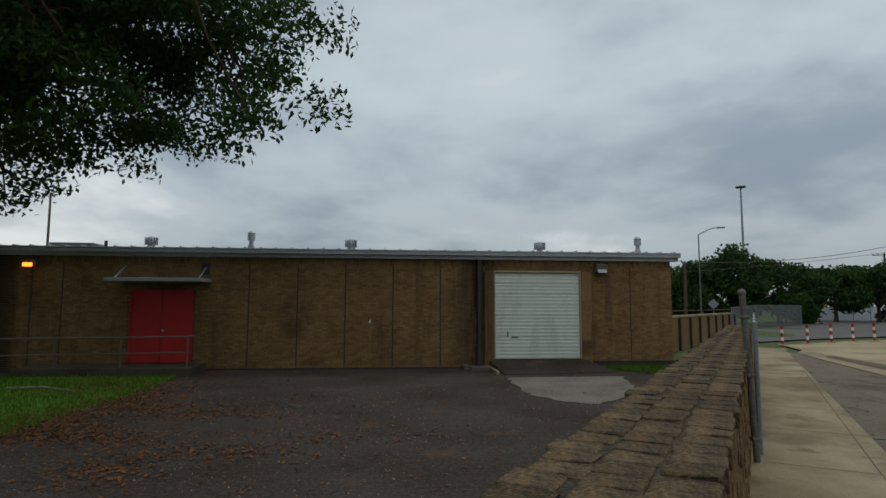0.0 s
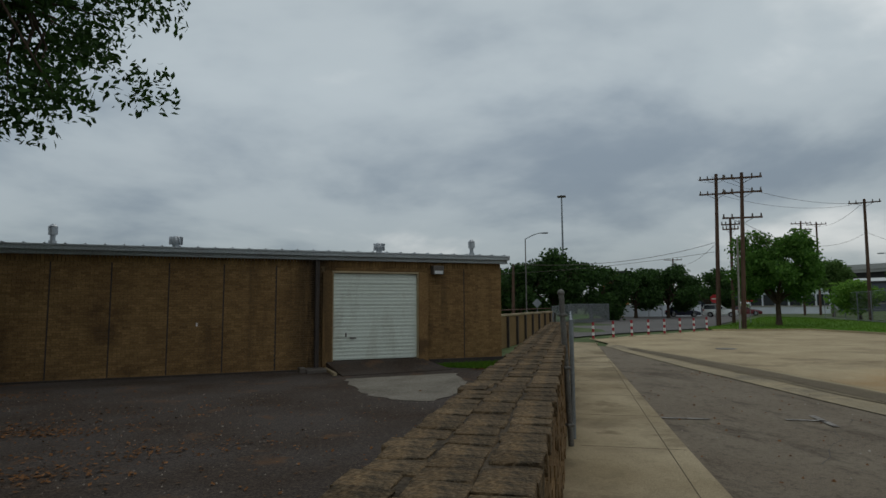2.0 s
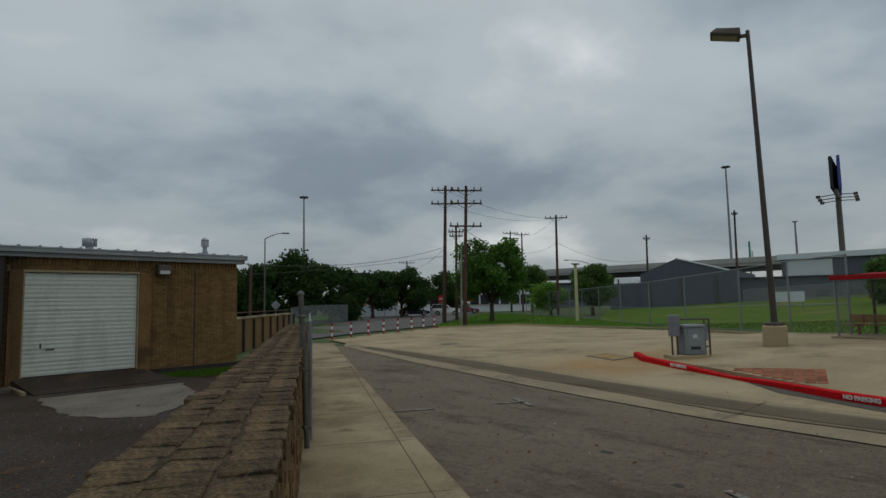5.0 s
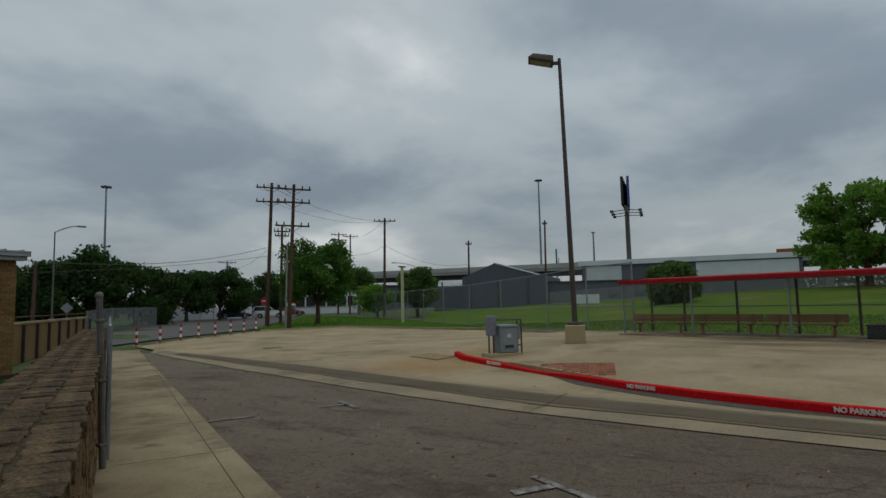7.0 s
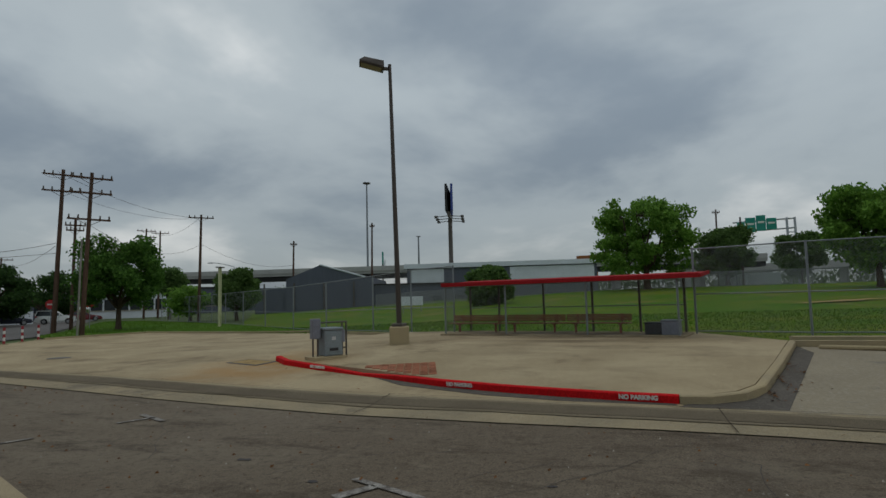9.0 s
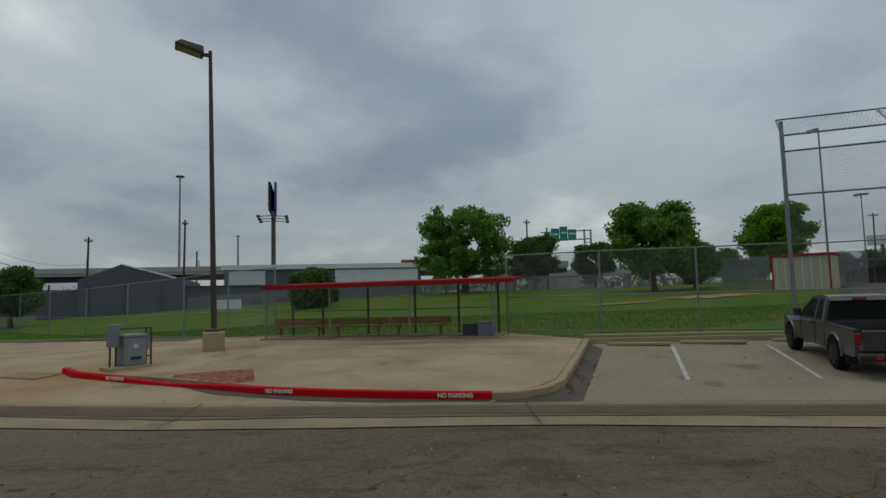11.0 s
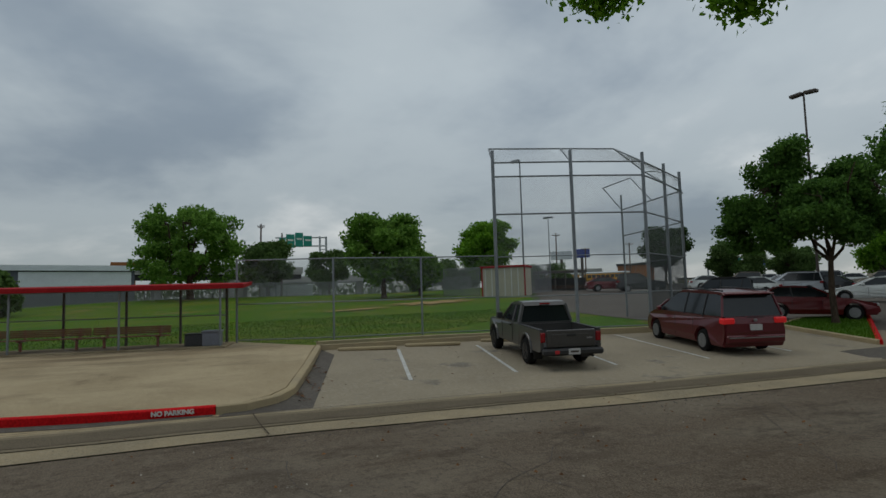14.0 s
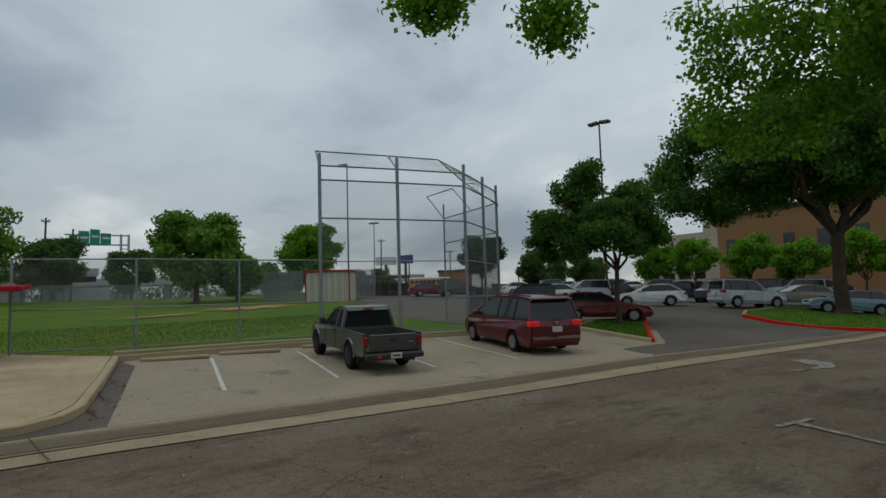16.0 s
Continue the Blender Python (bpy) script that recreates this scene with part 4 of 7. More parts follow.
litter("kerb_leaves", [(12.2, -1.95, 0.35, 0.05, 45), (13.6, -2.35, 0.7, 0.05, 60), (15.4, -2.85, 0.9, 0.06, 60)], 6, "brown dead leaves along the kerb", lie)
litter("lane_litter", [(7, 2, 2.2, 4, 60), (6.5, -7, 2, 4, 60), (14, -9, 2.5, 5, 50), (14, 14, 2, 5, 30)], 7, "small scattered litter on the paving", lie)
tagged(link("fallen_stick", add_sweep(bmesh.new(), [(-11.2, 13.6, 0.0), (-10.4, 13.75, 0.02), (-9.3, 13.3, 0.0)], [0.03, 0.026, 0.018], 6), "pale_trunk"), "pale fallen branch lying on the grass", "branch")
# joints of the gutter and stains of the lane
def seam(name, path, width, key, dz, label):
    pts = [Vector(p) for p in path]
    a = [p + Vector((-width / 2, 0)) for p in pts]
    b = [p + Vector((width / 2, 0)) for p in reversed(pts)]
    patch(name, [tuple(v) for v in a + b], key, dz, 1.5, label=label, category="joint")


seam("gutter_joint", GUTTER_OUT[:6], 0.022, "gutter_dirt", 0.030, "dark joint between gutter and paving")
seam("gutter_joint", [(x + 0.01, y) for x, y in GUTTER_OUT[5:]], 0.022, "gutter_dirt", 0.030, "dark joint between gutter and paving")
seam("lane_joint", GUTTER_IN, 0.025, "coping_joint", 0.014, "dark joint between lane and gutter")
for y0 in (-14.2, -7.4, -1.05, 5.1, 12.2):
    xa, xb = between_edges(y0, 0.0), between_edges(y0, 1.0)
    patch("gutter_joint", [(xa, y0), (xb, y0 + 0.1), (xb, y0 + 0.12), (xa, y0 + 0.02)], "coping_joint", 0.036, 1.7, label="dark cross joint in the gutter", category="joint")
rs_ = random.Random(23)
for cx_, cy_, s_ in ((5.9, 3.7, 0.06), (6.5, 5.1, 0.08), (4.6, 2.6, 0.05), (6.4, 1.1, 0.05)):
    poly = []
    for k in range(12):
        q = s_ * rs_.uniform(0.5, 1.1)
        poly.append((cx_ + q * math.cos(k * math.tau / 12), cy_ + 1.5 * q * math.sin(k * math.tau / 12)))
    patch("oil_stain", poly, "dark_pipe", 0.006, 2.0, label="small dark oil stain on the lane", category="stain")

# ---- boundary wall with its coping ----
WALL = along(-3.3, -7.15, 24.5)
bw = thing("boundary_wall", "low wide brick boundary wall with rough coping", "wall", WALL)
part("wall_core", boxes((0, 26.6, 0.12, 0.62, -0.1, 1.458)), "coping_joint", bw)
def wall_face(y, s0, s1):
    r = random.Random(11)
    verts, faces = [], []
    z, k = 0.1 if y < 0.3 else -0.08, 0
    while z < 1.37:
        s = s0 - (0.12 if k % 2 else 0)
        while s < s1:
            o = r.uniform(-0.008, 0.008) + y
            a, b, zt = s, s + 0.228, z + 0.083
            back = 0.13 if y < 0.3 else 0.60
            n = len(verts)
            verts += [(a, o, z), (b, o, z), (b, o, zt), (a, o, zt), (a, back, z), (b, back, z), (b, back, zt), (a, back, zt)]
            faces += [(n, n + 1, n + 2, n + 3), (n, n + 4, n + 5, n + 1), (n + 3, n + 2, n + 6, n + 7), (n, n + 3, n + 7, n + 4), (n + 1, n + 5, n + 6, n + 2)]
            s += 0.24
        z += 0.093
        k += 1
    me = bpy.data.meshes.new("brick_face")
    me.from_pydata(verts, [], faces)
    me.materials.append(M["brick_dark"])
    ob = new("brick_face", me)
    ob.parent = bw
    ob["kind"] = "stuff"


wall_face(0.095, 0, 26.5)
wall_face(0.64, 4, 26.5)
rc = random.Random(21)
variants = []
for v in range(6):
    bm = bmesh.new()
    add_box(bm, 0.002, 0.168, -0.094, 0.094, -0.09, 0.0, bevel=0.004)
    for vert in bm.verts:
        vert.co += Vector((rc.uniform(-0.006, 0.006), rc.uniform(-0.006, 0.006), rc.uniform(-0.006, 0.004)))
    me = bpy.data.meshes.new("coping_brick")
    bm.to_mesh(me); bm.free()
    me.materials.append(M["coping"])
    variants.append(me)
s = 7.2
while s < 23.4:
    for row, y in enumerate((0.165, 0.365, 0.565)):
        o = new("coping_brick", variants[rc.randrange(6)])
        o.parent = bw
        o.location = (s + (0.08 if row == 1 else 0) + rc.uniform(-0.012, 0.012), y + rc.uniform(-0.012, 0.012) + (rc.choice((0, 0, 0.03)) if row == 2 else 0), 1.468 + rc.uniform(-0.004, 0.004))
        o.rotation_euler = (rc.uniform(-0.018, 0.018), rc.uniform(-0.018, 0.018), rc.uniform(-0.025, 0.025))
    s += 0.17
bm = bmesh.new()
while s < 26.5:
    for y in (0.165, 0.365, 0.565):
        add_box(bm, s + 0.004, s + 0.166, y - 0.085, y + 0.085, 1.38, 1.47 + rc.uniform(-0.006, 0.006))
    s += 0.17
part("coping_end", bm, "coping", bw)["kind"] = "stuff"
part("coping_rest", boxes((0, 7.2, 0.07, 0.66, 1.40, 1.465)), "coping", bw)


# ---- fences ----
def chain_mesh(bm, length, z0, z1, step=0.085, r=0.0014):
    """Diagonal wires over a panel in the x-z plane."""
    h = z1 - z0
    k = -h
    while k < length:
        for sgn in (1, -1):
            a, b = max(0.0, k), min(length, k + h)
            if b - a > 0.01:
                za, zb = z0 + (a - k), z0 + (b - k)
                if sgn < 0:
                    za, zb = z1 - (a - k), z1 - (b - k)
                d = r * 1.0
                p = [bm.verts.new(v) for v in ((a, 0.001 * sgn, za + d * 1.5), (a, 0.001 * sgn, za - d * 1.5), (b, 0.001 * sgn, zb - d * 1.5), (b, 0.001 * sgn, zb + d * 1.5))]
                bm.faces.new(p)
        k += step
    return bm


def fence_run(name, pts, height, label, z=None, rails=(0.0, 0.5, 1.0), post_r=0.038, post_every=None, mesh_step=0.085, wire_r=0.0014, bottom=0.05, zs=None, tall_first=0.0, group=""):
    """A chain-link fence through plan points, a post at each."""
    if post_every:
        full = [Vector(pts[0])]
        for a, b in zip(pts, pts[1:]):
            a, b = Vector(a), Vector(b)
            k = max(1, round((b - a).length / post_every))
            full += [a.lerp(b, (j + 1) / k) for j in range(k)]
        pts = full
    pts = [Vector(p) for p in pts]
    base = pts[0]
    f = thing(name, label, "fence", pose(base.x, base.y, 0), group)
    hz = [(z if z is not None else lie(p.x, p.y)) for p in pts]
    for i, p in enumerate(pts):
        q = p - base
        post = part("post", tube((q.x, q.y, hz[i] - 0.05), (q.x, q.y, hz[i] + height + 0.03 + (tall_first if i == 0 else 0)), post_r), "post_steel", f)
    for i, (a, b) in enumerate(zip(pts, pts[1:])):
        p, q = a - base, b - base
        for t in rails:
            dz = bottom + t * (height - bottom)
            part("rail", tube((p.x, p.y, hz[i] + dz), (q.x, q.y, hz[i + 1] + dz), 0.022 if post_r > 0.03 else 0.016, sides=6), "post_steel", f)
        d = b - a
        bm = chain_mesh(bmesh.new(), d.length, bottom, height, mesh_step, wire_r)
        ang = math.atan2(d.y, d.x)
        slope = (hz[i + 1] - hz[i]) / d.length
        for v in bm.verts:
            v.co.z += hz[i] + slope * v.co.x
        bmesh.ops.rotate(bm, verts=bm.verts, cent=(0, 0, 0), matrix=Matrix.Rotation(ang, 3, "Z"))
        bmesh.ops.translate(bm, verts=bm.verts, vec=(p.x, p.y, 0))
        o = part("chain_link", bm, "wire", f)
    return f


fence_run("chain_link_fence", [(21.75, -1.35), (20.65, -4.5), (20.35, -7.7), (19.6, -10.45)], 3.0, "tall galvanised chain-link fence along the playing field", z=0.5, rails=(0.06, 0.48, 1.0), wire_r=0.0022)
fence_run("chain_link_fence", [(19.6, -10.45), (18.6, -13.3), (17.75, -16.05)], 2.95, "tall galvanised chain-link fence below the backstop", z=0.5, rails=(0.06, 0.48, 1.0), wire_r=0.0022)
fence_run("chain_link_fence", [(23.6, 7.9), (24.7, 10.3), (27.5, 13.6), (30.6, 18.2), (34.4, 23.0), (38.4, 28.2), (42.4, 33.4), (46.4, 38.6), (54, 50), (62.5, 62.5)], 2.9, "long chain-link fence between field and driveway", rails=(0.02, 0.4, 1.0), post_every=5.0, mesh_step=0.11, wire_r=0.003)
# wall-side fence
gp = thing("gate_post", "thick galvanised gate post with a domed cap", "post", pose(3.33, 7.46, 0.14))
bm = add_sweep(bmesh.new(), [(0, 0, 0), (-0.035, 0.015, 1.0), (-0.075, 0.033, 2.0)], 0.037, 14)
bmesh.ops.create_uvsphere(bm, u_segments=12, v_segments=6, radius=0.05, matrix=pose(-0.077, 0.034, 2.02))
part("shaft", bm, "post_weathered", gp)
for zz in (0.25, 1.0, 1.7):
    part("hinge", boxes((-0.05 - 0.036 * zz, 0.05 - 0.036 * zz, -0.05 + 0.016 * zz, 0.05 + 0.016 * zz, zz, zz + 0.04), bevel=0.01), "post_weathered", gp)
fence_run("low_fence", [(3.55, 7.85), (4.45, 9.85), (5.6, 12.4), (7.2, 15.95), (8.7, 19.25)], 1.62, "weathered chain-link fence fixed along the wall", z=0.14, rails=(0.05, 1.0), post_r=0.032, wire_r=0.002)

# ---- backstop ----
bs = thing("baseball_backstop", "tall galvanised chain-link baseball backstop", "backstop", pose(0, 0, 0))
A_, B_, C_, D_, E_, F_ = (Vector(v) for v in ((19.6, -10.45, 0.5), (18.6, -13.3, 0.5), (17.75, -16.05, 0.5), (19.0, -18.3, 0.5), (20.15, -20.3, 0.5), (25.7, -21.6, 0.5)))
TOPS = {0: 7.53, 1: 7.52, 2: 7.42, 3: 7.38, 4: 7.38, 5: 7.32}
COL = [A_, B_, C_, D_, E_, F_]
for i, p in enumerate(COL):
    part("post", tube((p.x, p.y, 0.45), (p.x, p.y, TOPS[i]), 0.066 if i < 5 else 0.05, sides=10), "post_steel", bs)
for i in range(5):
    p, q = COL[i], COL[i + 1]
    for z in ((7.06, 6.52, 5.07) if i < 4 else (6.5, 5.07)):
        part("rail", tube((p.x, p.y, z), (q.x, q.y, z), 0.032, sides=6), "post_steel", bs)
    d = q - p
    bm = chain_mesh(bmesh.new(), d.length, 3.5, 6.52, 0.09, 0.0028)
    bmesh.ops.rotate(bm, verts=bm.verts, cent=(0, 0, 0), matrix=Matrix.Rotation(math.atan2(d.y, d.x), 3, "Z"))
    bmesh.ops.translate(bm, verts=bm.verts, vec=(p.x, p.y, 0))
    part("chain_link", bm, "wire", bs)
    if i in (2, 3, 4):
        bm = chain_mesh(bmesh.new(), d.length, 0.55, 3.5, 0.028 if i < 4 else 0.09, 0.0042 if i < 4 else 0.003)
        bmesh.ops.rotate(bm, verts=bm.verts, cent=(0, 0, 0), matrix=Matrix.Rotation(math.atan2(d.y, d.x), 3, "Z"))
        bmesh.ops.translate(bm, verts=bm.verts, vec=(p.x, p.y, 0))
        part("wind_screen" if i < 4 else "chain_link", bm, "screen_dark" if i < 4 else "wire", bs)
        for z in (0.6, 2.0, 3.48):
            part("rail", tube((p.x, p.y, z), (q.x, q.y, z), 0.025, sides=6), "post_steel", bs)
TIP = [Vector((20.98, -11.02, 7.98)), Vector((19.98, -13.82, 7.95)), Vector((19.72, -16.32, 8.06)), Vector((20.25, -18.4, 7.3)), Vector((20.8, -21.1, 6.55)), Vector((26.45, -21.0, 7.82)), Vector((24.2, -21.0, 7.95))]
for i, (p, t) in enumerate(zip(COL, TIP)):
    part("arm", tube((p.x, p.y, 7.06 if i < 3 else 6.5), t, 0.03, sides=6), "post_steel", bs)
part("arm", tube((22.6, -20.9, 6.5), TIP[6], 0.03, sides=6), "post_steel", bs)
for a, b in ((0, 1), (1, 2), (2, 3), (3, 4), (5, 6)):
    part("canopy_rail", tube(TIP[a], TIP[b], 0.03, sides=6), "post_steel", bs)
for i in range(4):
    # canopy netting between rail and tips
    p, q, t, u = COL[i].copy(), COL[i + 1].copy(), TIP[i], TIP[i + 1]
    p.z = 7.06; q.z = 7.06
    bm = bmesh.new()
    for k in range(26):
        f = k / 26
        add_tube(bm, p.lerp(q, f), t.lerp(u, min(1, f + 0.18)), 0.004, sides=3, caps=False)
        add_tube(bm, p.lerp(q, f), t.lerp(u, max(0, f - 0.18)), 0.004, sides=3, caps=False)
    part("canopy_mesh", bm, "wire", bs)

# ---- dugout ----
DUG = Matrix.Translation((19.96, -0.76, 0.5)) @ Matrix.Rotation(math.atan2(8.38, 1.64), 4, "Z")  # x along its front, y towards the drive
LEN, DEEP = 8.54, 1.9
dg = thing("dugout", "open dugout shelter with a red roof and chain-link sides", "shelter", DUG)
part("floor", boxes((-0.15, LEN + 0.15, -DEEP - 0.1, 0.12, -0.2, 0.19), bevel=0.02), "concrete_walk", dg)
bm = bmesh.new()
m = pose(-0.32, 0.25, 2.04, -4.0)
add_box(bm, -0.35, LEN + 0.3, -DEEP - 0.45, 0, 0, 0.035, m=m)
part("roof", bm, "roof_red", dg)
part("fascia", boxes((-0.36, LEN + 0.31, -0.03, 0.02, -0.06, 0.085), m=m, bevel=0.01), "roof_red", dg)
part("fascia", boxes((-0.40, -0.35, -DEEP - 0.45, 0.0, -0.05, 0.06), m=m), "roof_red", dg)
for x in (0.02, 2.95, 5.95, 8.5):
    part("post", tube((x, 0, 0.15), (x, 0, 2.04), 0.035), "post_steel", dg)
for x in (0.1, 1.6, 3.3, 5.2, 7.1, 8.4):
    part("back_post", tube((x, -DEEP, 0.15), (x, -DEEP, 2.18), 0.045), "bronze_pole", dg)
part("rail", tube((0.1, -DEEP, 1.12), (8.4, -DEEP, 1.12), 0.02, sides=6), "post_steel", dg)
part("rail", tube((0, 0, 1.98), (8.5, 0, 1.98), 0.022, sides=6), "post_steel", dg)
part("chain_link", chain_mesh(bmesh.new(), 8.5, 0.2, 2.0, 0.11, 0.0014), "wire", dg)
bk = part("chain_link", chain_mesh(bmesh.new(), 8.4, 0.2, 2.1, 0.11, 0.0014), "wire", dg)
bk.location = (0, -DEEP, 0)
for x in (0.0, 8.5):
    bm = chain_mesh(bmesh.new(), DEEP, 0.2, 2.05, 0.09, 0.0016)
    o = part("chain_link", bm, "wire", dg)
    o.location = (x, 0, 0)
    o.rotation_euler = (0, 0, -math.pi / 2)
for k in range(3):
    b = thing("bench", "dark red slatted metal bench in the dugout", "bench", DUG @ pose(1.78 + 2.4 * k, -1.25, 0.19), "benches in the dugout")
    for j in range(3):
        part("seat_slat", boxes((0, 2.37, -0.12 + 0.14 * j, 0.0 + 0.14 * j, 0.33, 0.36), bevel=0.006), "bench_red", b)
    for j in range(4):
        part("back_slat", boxes((0.01, 2.36, -0.2, -0.175, 0.42 + 0.062 * j, 0.468 + 0.062 * j), bevel=0.005), "bench_red", b)
    for x in (0.35, 1.95):
        part("leg", boxes((x - 0.035, x + 0.035, 0.04, 0.11, 0, 0.33), (x - 0.035, x + 0.035, -0.2, 0.28, 0.29, 0.33), (x - 0.03, x + 0.03, -0.225, -0.2, 0.29, 0.67)), "bench_red", b)
bxa = thing("storage_box", "low dark grey plastic storage box on the slab", "box", DUG @ pose(0.82, -0.55, 0.19))
part("body", boxes((-0.32, 0.32, -0.25, 0.25, 0, 0.36), (-0.34, 0.34, -0.27, 0.27, 0.36, 0.4), bevel=0.02), "black_plastic", bxa)
bxb = thing("storage_bin", "slate grey square plastic bin with a lid", "bin", DUG @ pose(0.32, -0.45, 0.19))
part("body", boxes((-0.27, 0.27, -0.27, 0.27, 0, 0.42), bevel=0.02), "box_grey", bxb)
part("lid", boxes((-0.3, 0.3, -0.3, 0.3, 0.42, 0.48), bevel=0.02), "box_grey", bxb)

# ---- tall light, electrical cabinet, bollards ----
lp = thing("light_pole", "tall bronze car park light on a concrete base", "lamp", pose(18.0, 7.95, 0.60))
part("base", boxes((-0.32, 0.32, -0.32, 0.32, -0.05, 0.56), bevel=0.03), "concrete_kerb", lp).rotation_euler = (0, 0, 0.4)
part("base_plate", boxes((-0.2, 0.2, -0.2, 0.2, 0.56, 0.66), bevel=0.02), "steel_dark", lp)
part("shaft", tube((0, 0, 0.6), (-0.05, 0.15, 9.5), 0.092, 0.056, 12), "bronze_pole", lp)
hd = Matrix.Translation((-0.05, 0.15, 9.36)) @ Matrix.Rotation(radians(118), 4, "Z")
part("arm", boxes((0.05, 0.35, -0.04, 0.04, -0.06, 0.04), m=hd), "bronze_pole", lp)
bm = bmesh.new()
tilt = hd @ pose(0.60, 0, 0.12, 0, -14)
# shoebox head: a flat pan below, sides that draw in to a smaller top
low = [bm.verts.new(tilt @ Vector(v)) for v in ((-0.40, -0.25, -0.1), (0.42, -0.25, -0.1), (0.42, 0.25, -0.1), (-0.40, 0.25, -0.1))]
mid_ = [bm.verts.new(tilt @ Vector(v)) for v in ((-0.42, -0.27, -0.04), (0.44, -0.27, -0.04), (0.44, 0.27, -0.04), (-0.42, 0.27, -0.04))]
high = [bm.verts.new(tilt @ Vector(v)) for v in ((-0.36, -0.2, 0.17), (0.3, -0.18, 0.14), (0.3, 0.18, 0.14), (-0.36, 0.2, 0.17))]
for ra, rb__ in ((low, mid_), (mid_, high)):
    for k in range(4):
        bm.faces.new((ra[k], ra[(k + 1) % 4], rb__[(k + 1) % 4], rb__[k]))
bm.faces.new(low[::-1]); bm.faces.new(high)
part("head", bm, "bronze_pole", lp)
part("lens", boxes((-0.34, 0.36, -0.2, 0.2, -0.115, -0.1), m=tilt), "lens_dull", lp)

ec = thing("electrical_cabinet", "grey steel electrical cabinet on a post rack", "cabinet", pose(15.1, 8.87, 0.43, 0, 0, 150))
part("body", boxes((-0.28, 0.28, -0.22, 0.22, 0.06, 0.78), bevel=0.02), "cabinet_grey", ec)
part("hood", boxes((-0.31, 0.31, -0.25, 0.25, 0.78, 0.86), bevel=0.02), "cabinet_grey", ec)
part("door", boxes((-0.22, 0.22, 0.22, 0.235, 0.16, 0.72), bevel=0.006), "cabinet_grey", ec)
part("meter_box", boxes((0.33, 0.58, -0.12, 0.08, 0.55, 1.12), bevel=0.015), "box_grey", ec)
for x in (0.38, 0.53, -0.42, -0.56):
    part("post", tube((x, -0.02, 0), (x, -0.02, 1.0 if x < 0 else 0.6), 0.027), "steel_dark", ec)
part("rail", tube((0.5, -0.02, 1.0), (-0.58, -0.02, 1.0), 0.024), "steel_dark", ec)
part("rail", tube((-0.40, -0.02, 0.25), (-0.58, -0.02, 0.25), 0.02), "steel_dark", ec)
part("conduit", tube((-0.36, 0.06, 0.0), (-0.36, 0.06, 0.45), 0.02), "cabinet_grey", ec)
part("vent", boxes((-0.14, 0.14, 0.235, 0.243, 0.2, 0.28)), "black_plastic", ec)
part("label_plate", boxes((-0.06, 0.06, 0.235, 0.241, 0.5, 0.6)), "plate_white", ec)
part("switch", boxes((-0.44, -0.32, 0.0, 0.12, 0.42, 0.78), bevel=0.01), "box_grey", ec)
part("plinth", boxes((-0.4, 0.65, -0.3, 0.3, -0.06, 0.05), bevel=0.01), "concrete_kerb", ec)


def bollard():
    b = thing("bollard", "slim red and white striped plastic bollard", "bollard", None, "bollards across the driveway")
    part("base", boxes((-0.2, 0.2, -0.12, 0.12, 0, 0.05), bevel=0.02), "concrete_kerb", b)
    part("tube", tube((0, 0, 0.03), (0, 0, 0.93), 0.062, sides=12), "white_paint", b)
    for z in (0.03, 0.40, 0.76):
        part("band", tube((0, 0, z), (0, 0, z + 0.185), 0.068, sides=12), "band_red", b)
    return b


spots = [(14.95, 30.2), (16.45, 30.75), (18.0, 31.45), (19.5, 32.15), (21.05, 32.9), (22.7, 33.75), (24.4, 34.75), (26.2, 35.9)]
b0 = bollard()
b0.matrix_world = pose(*spots[0], lie(*spots[0]))
for p in spots[1:]:
    copy_thing(b0, pose(*p, lie(*p)))

# ---- poles and lines ----
def utility_pole(x, y, h, arms, heading, lean=0.0, r=0.16, label="brown wooden utility pole with crossarms"):
    u = thing("utility_pole", label, "pole", pose(x, y, lie(x, y)) @ Matrix.Rotation(radians(90 - heading), 4, "Z") @ Matrix.Rotation(radians(lean), 4, "Y"), "utility poles")
    part("shaft", tube((0, 0, -0.3), (0, 0, h), r, r * 0.65, 10), "wood_pole", u)
    for z, w in arms:
        part("crossarm", boxes((-w, w, -0.16, -0.05, z - 0.06, z + 0.06)), "wood_pole", u)
        part("brace", tube((-w * 0.6, -0.1, z), (0, -0.12, z - 0.45), 0.02, sides=5), "steel_dark", u)
        part("brace", tube((w * 0.6, -0.1, z), (0, -0.12, z - 0.45), 0.02, sides=5), "steel_dark", u)
        for s_ in (-0.92, -0.5, 0.5, 0.92):
            part("insulator", tube((s_ * w, -0.1, z + 0.06), (s_ * w, -0.1, z + 0.3), 0.07, 0.05, 6), "steel_dark", u)
    return u


utility_pole(33.2, 43.9, 12.95, ((12.5, 1.35), (11.2, 1.35)), 130, 1.6, 0.2)
utility_pole(29.7, 36.6, 11.3, ((10.9, 1.3), (9.85, 1.3), (8.0, 1.3)), 130, 1.9, 0.18)
wp = thing("white_pole", "white conduit pole beside the wooden poles", "pole", pose(29.2, 36.4, 0.15))
part("shaft", tube((0, 0, -0.2), (0.05, -0.15, 6.5), 0.07, 0.06), "pale_trunk", wp)


def polar(az, r):
    return r * math.sin(radians(az)), r * math.cos(radians(az))


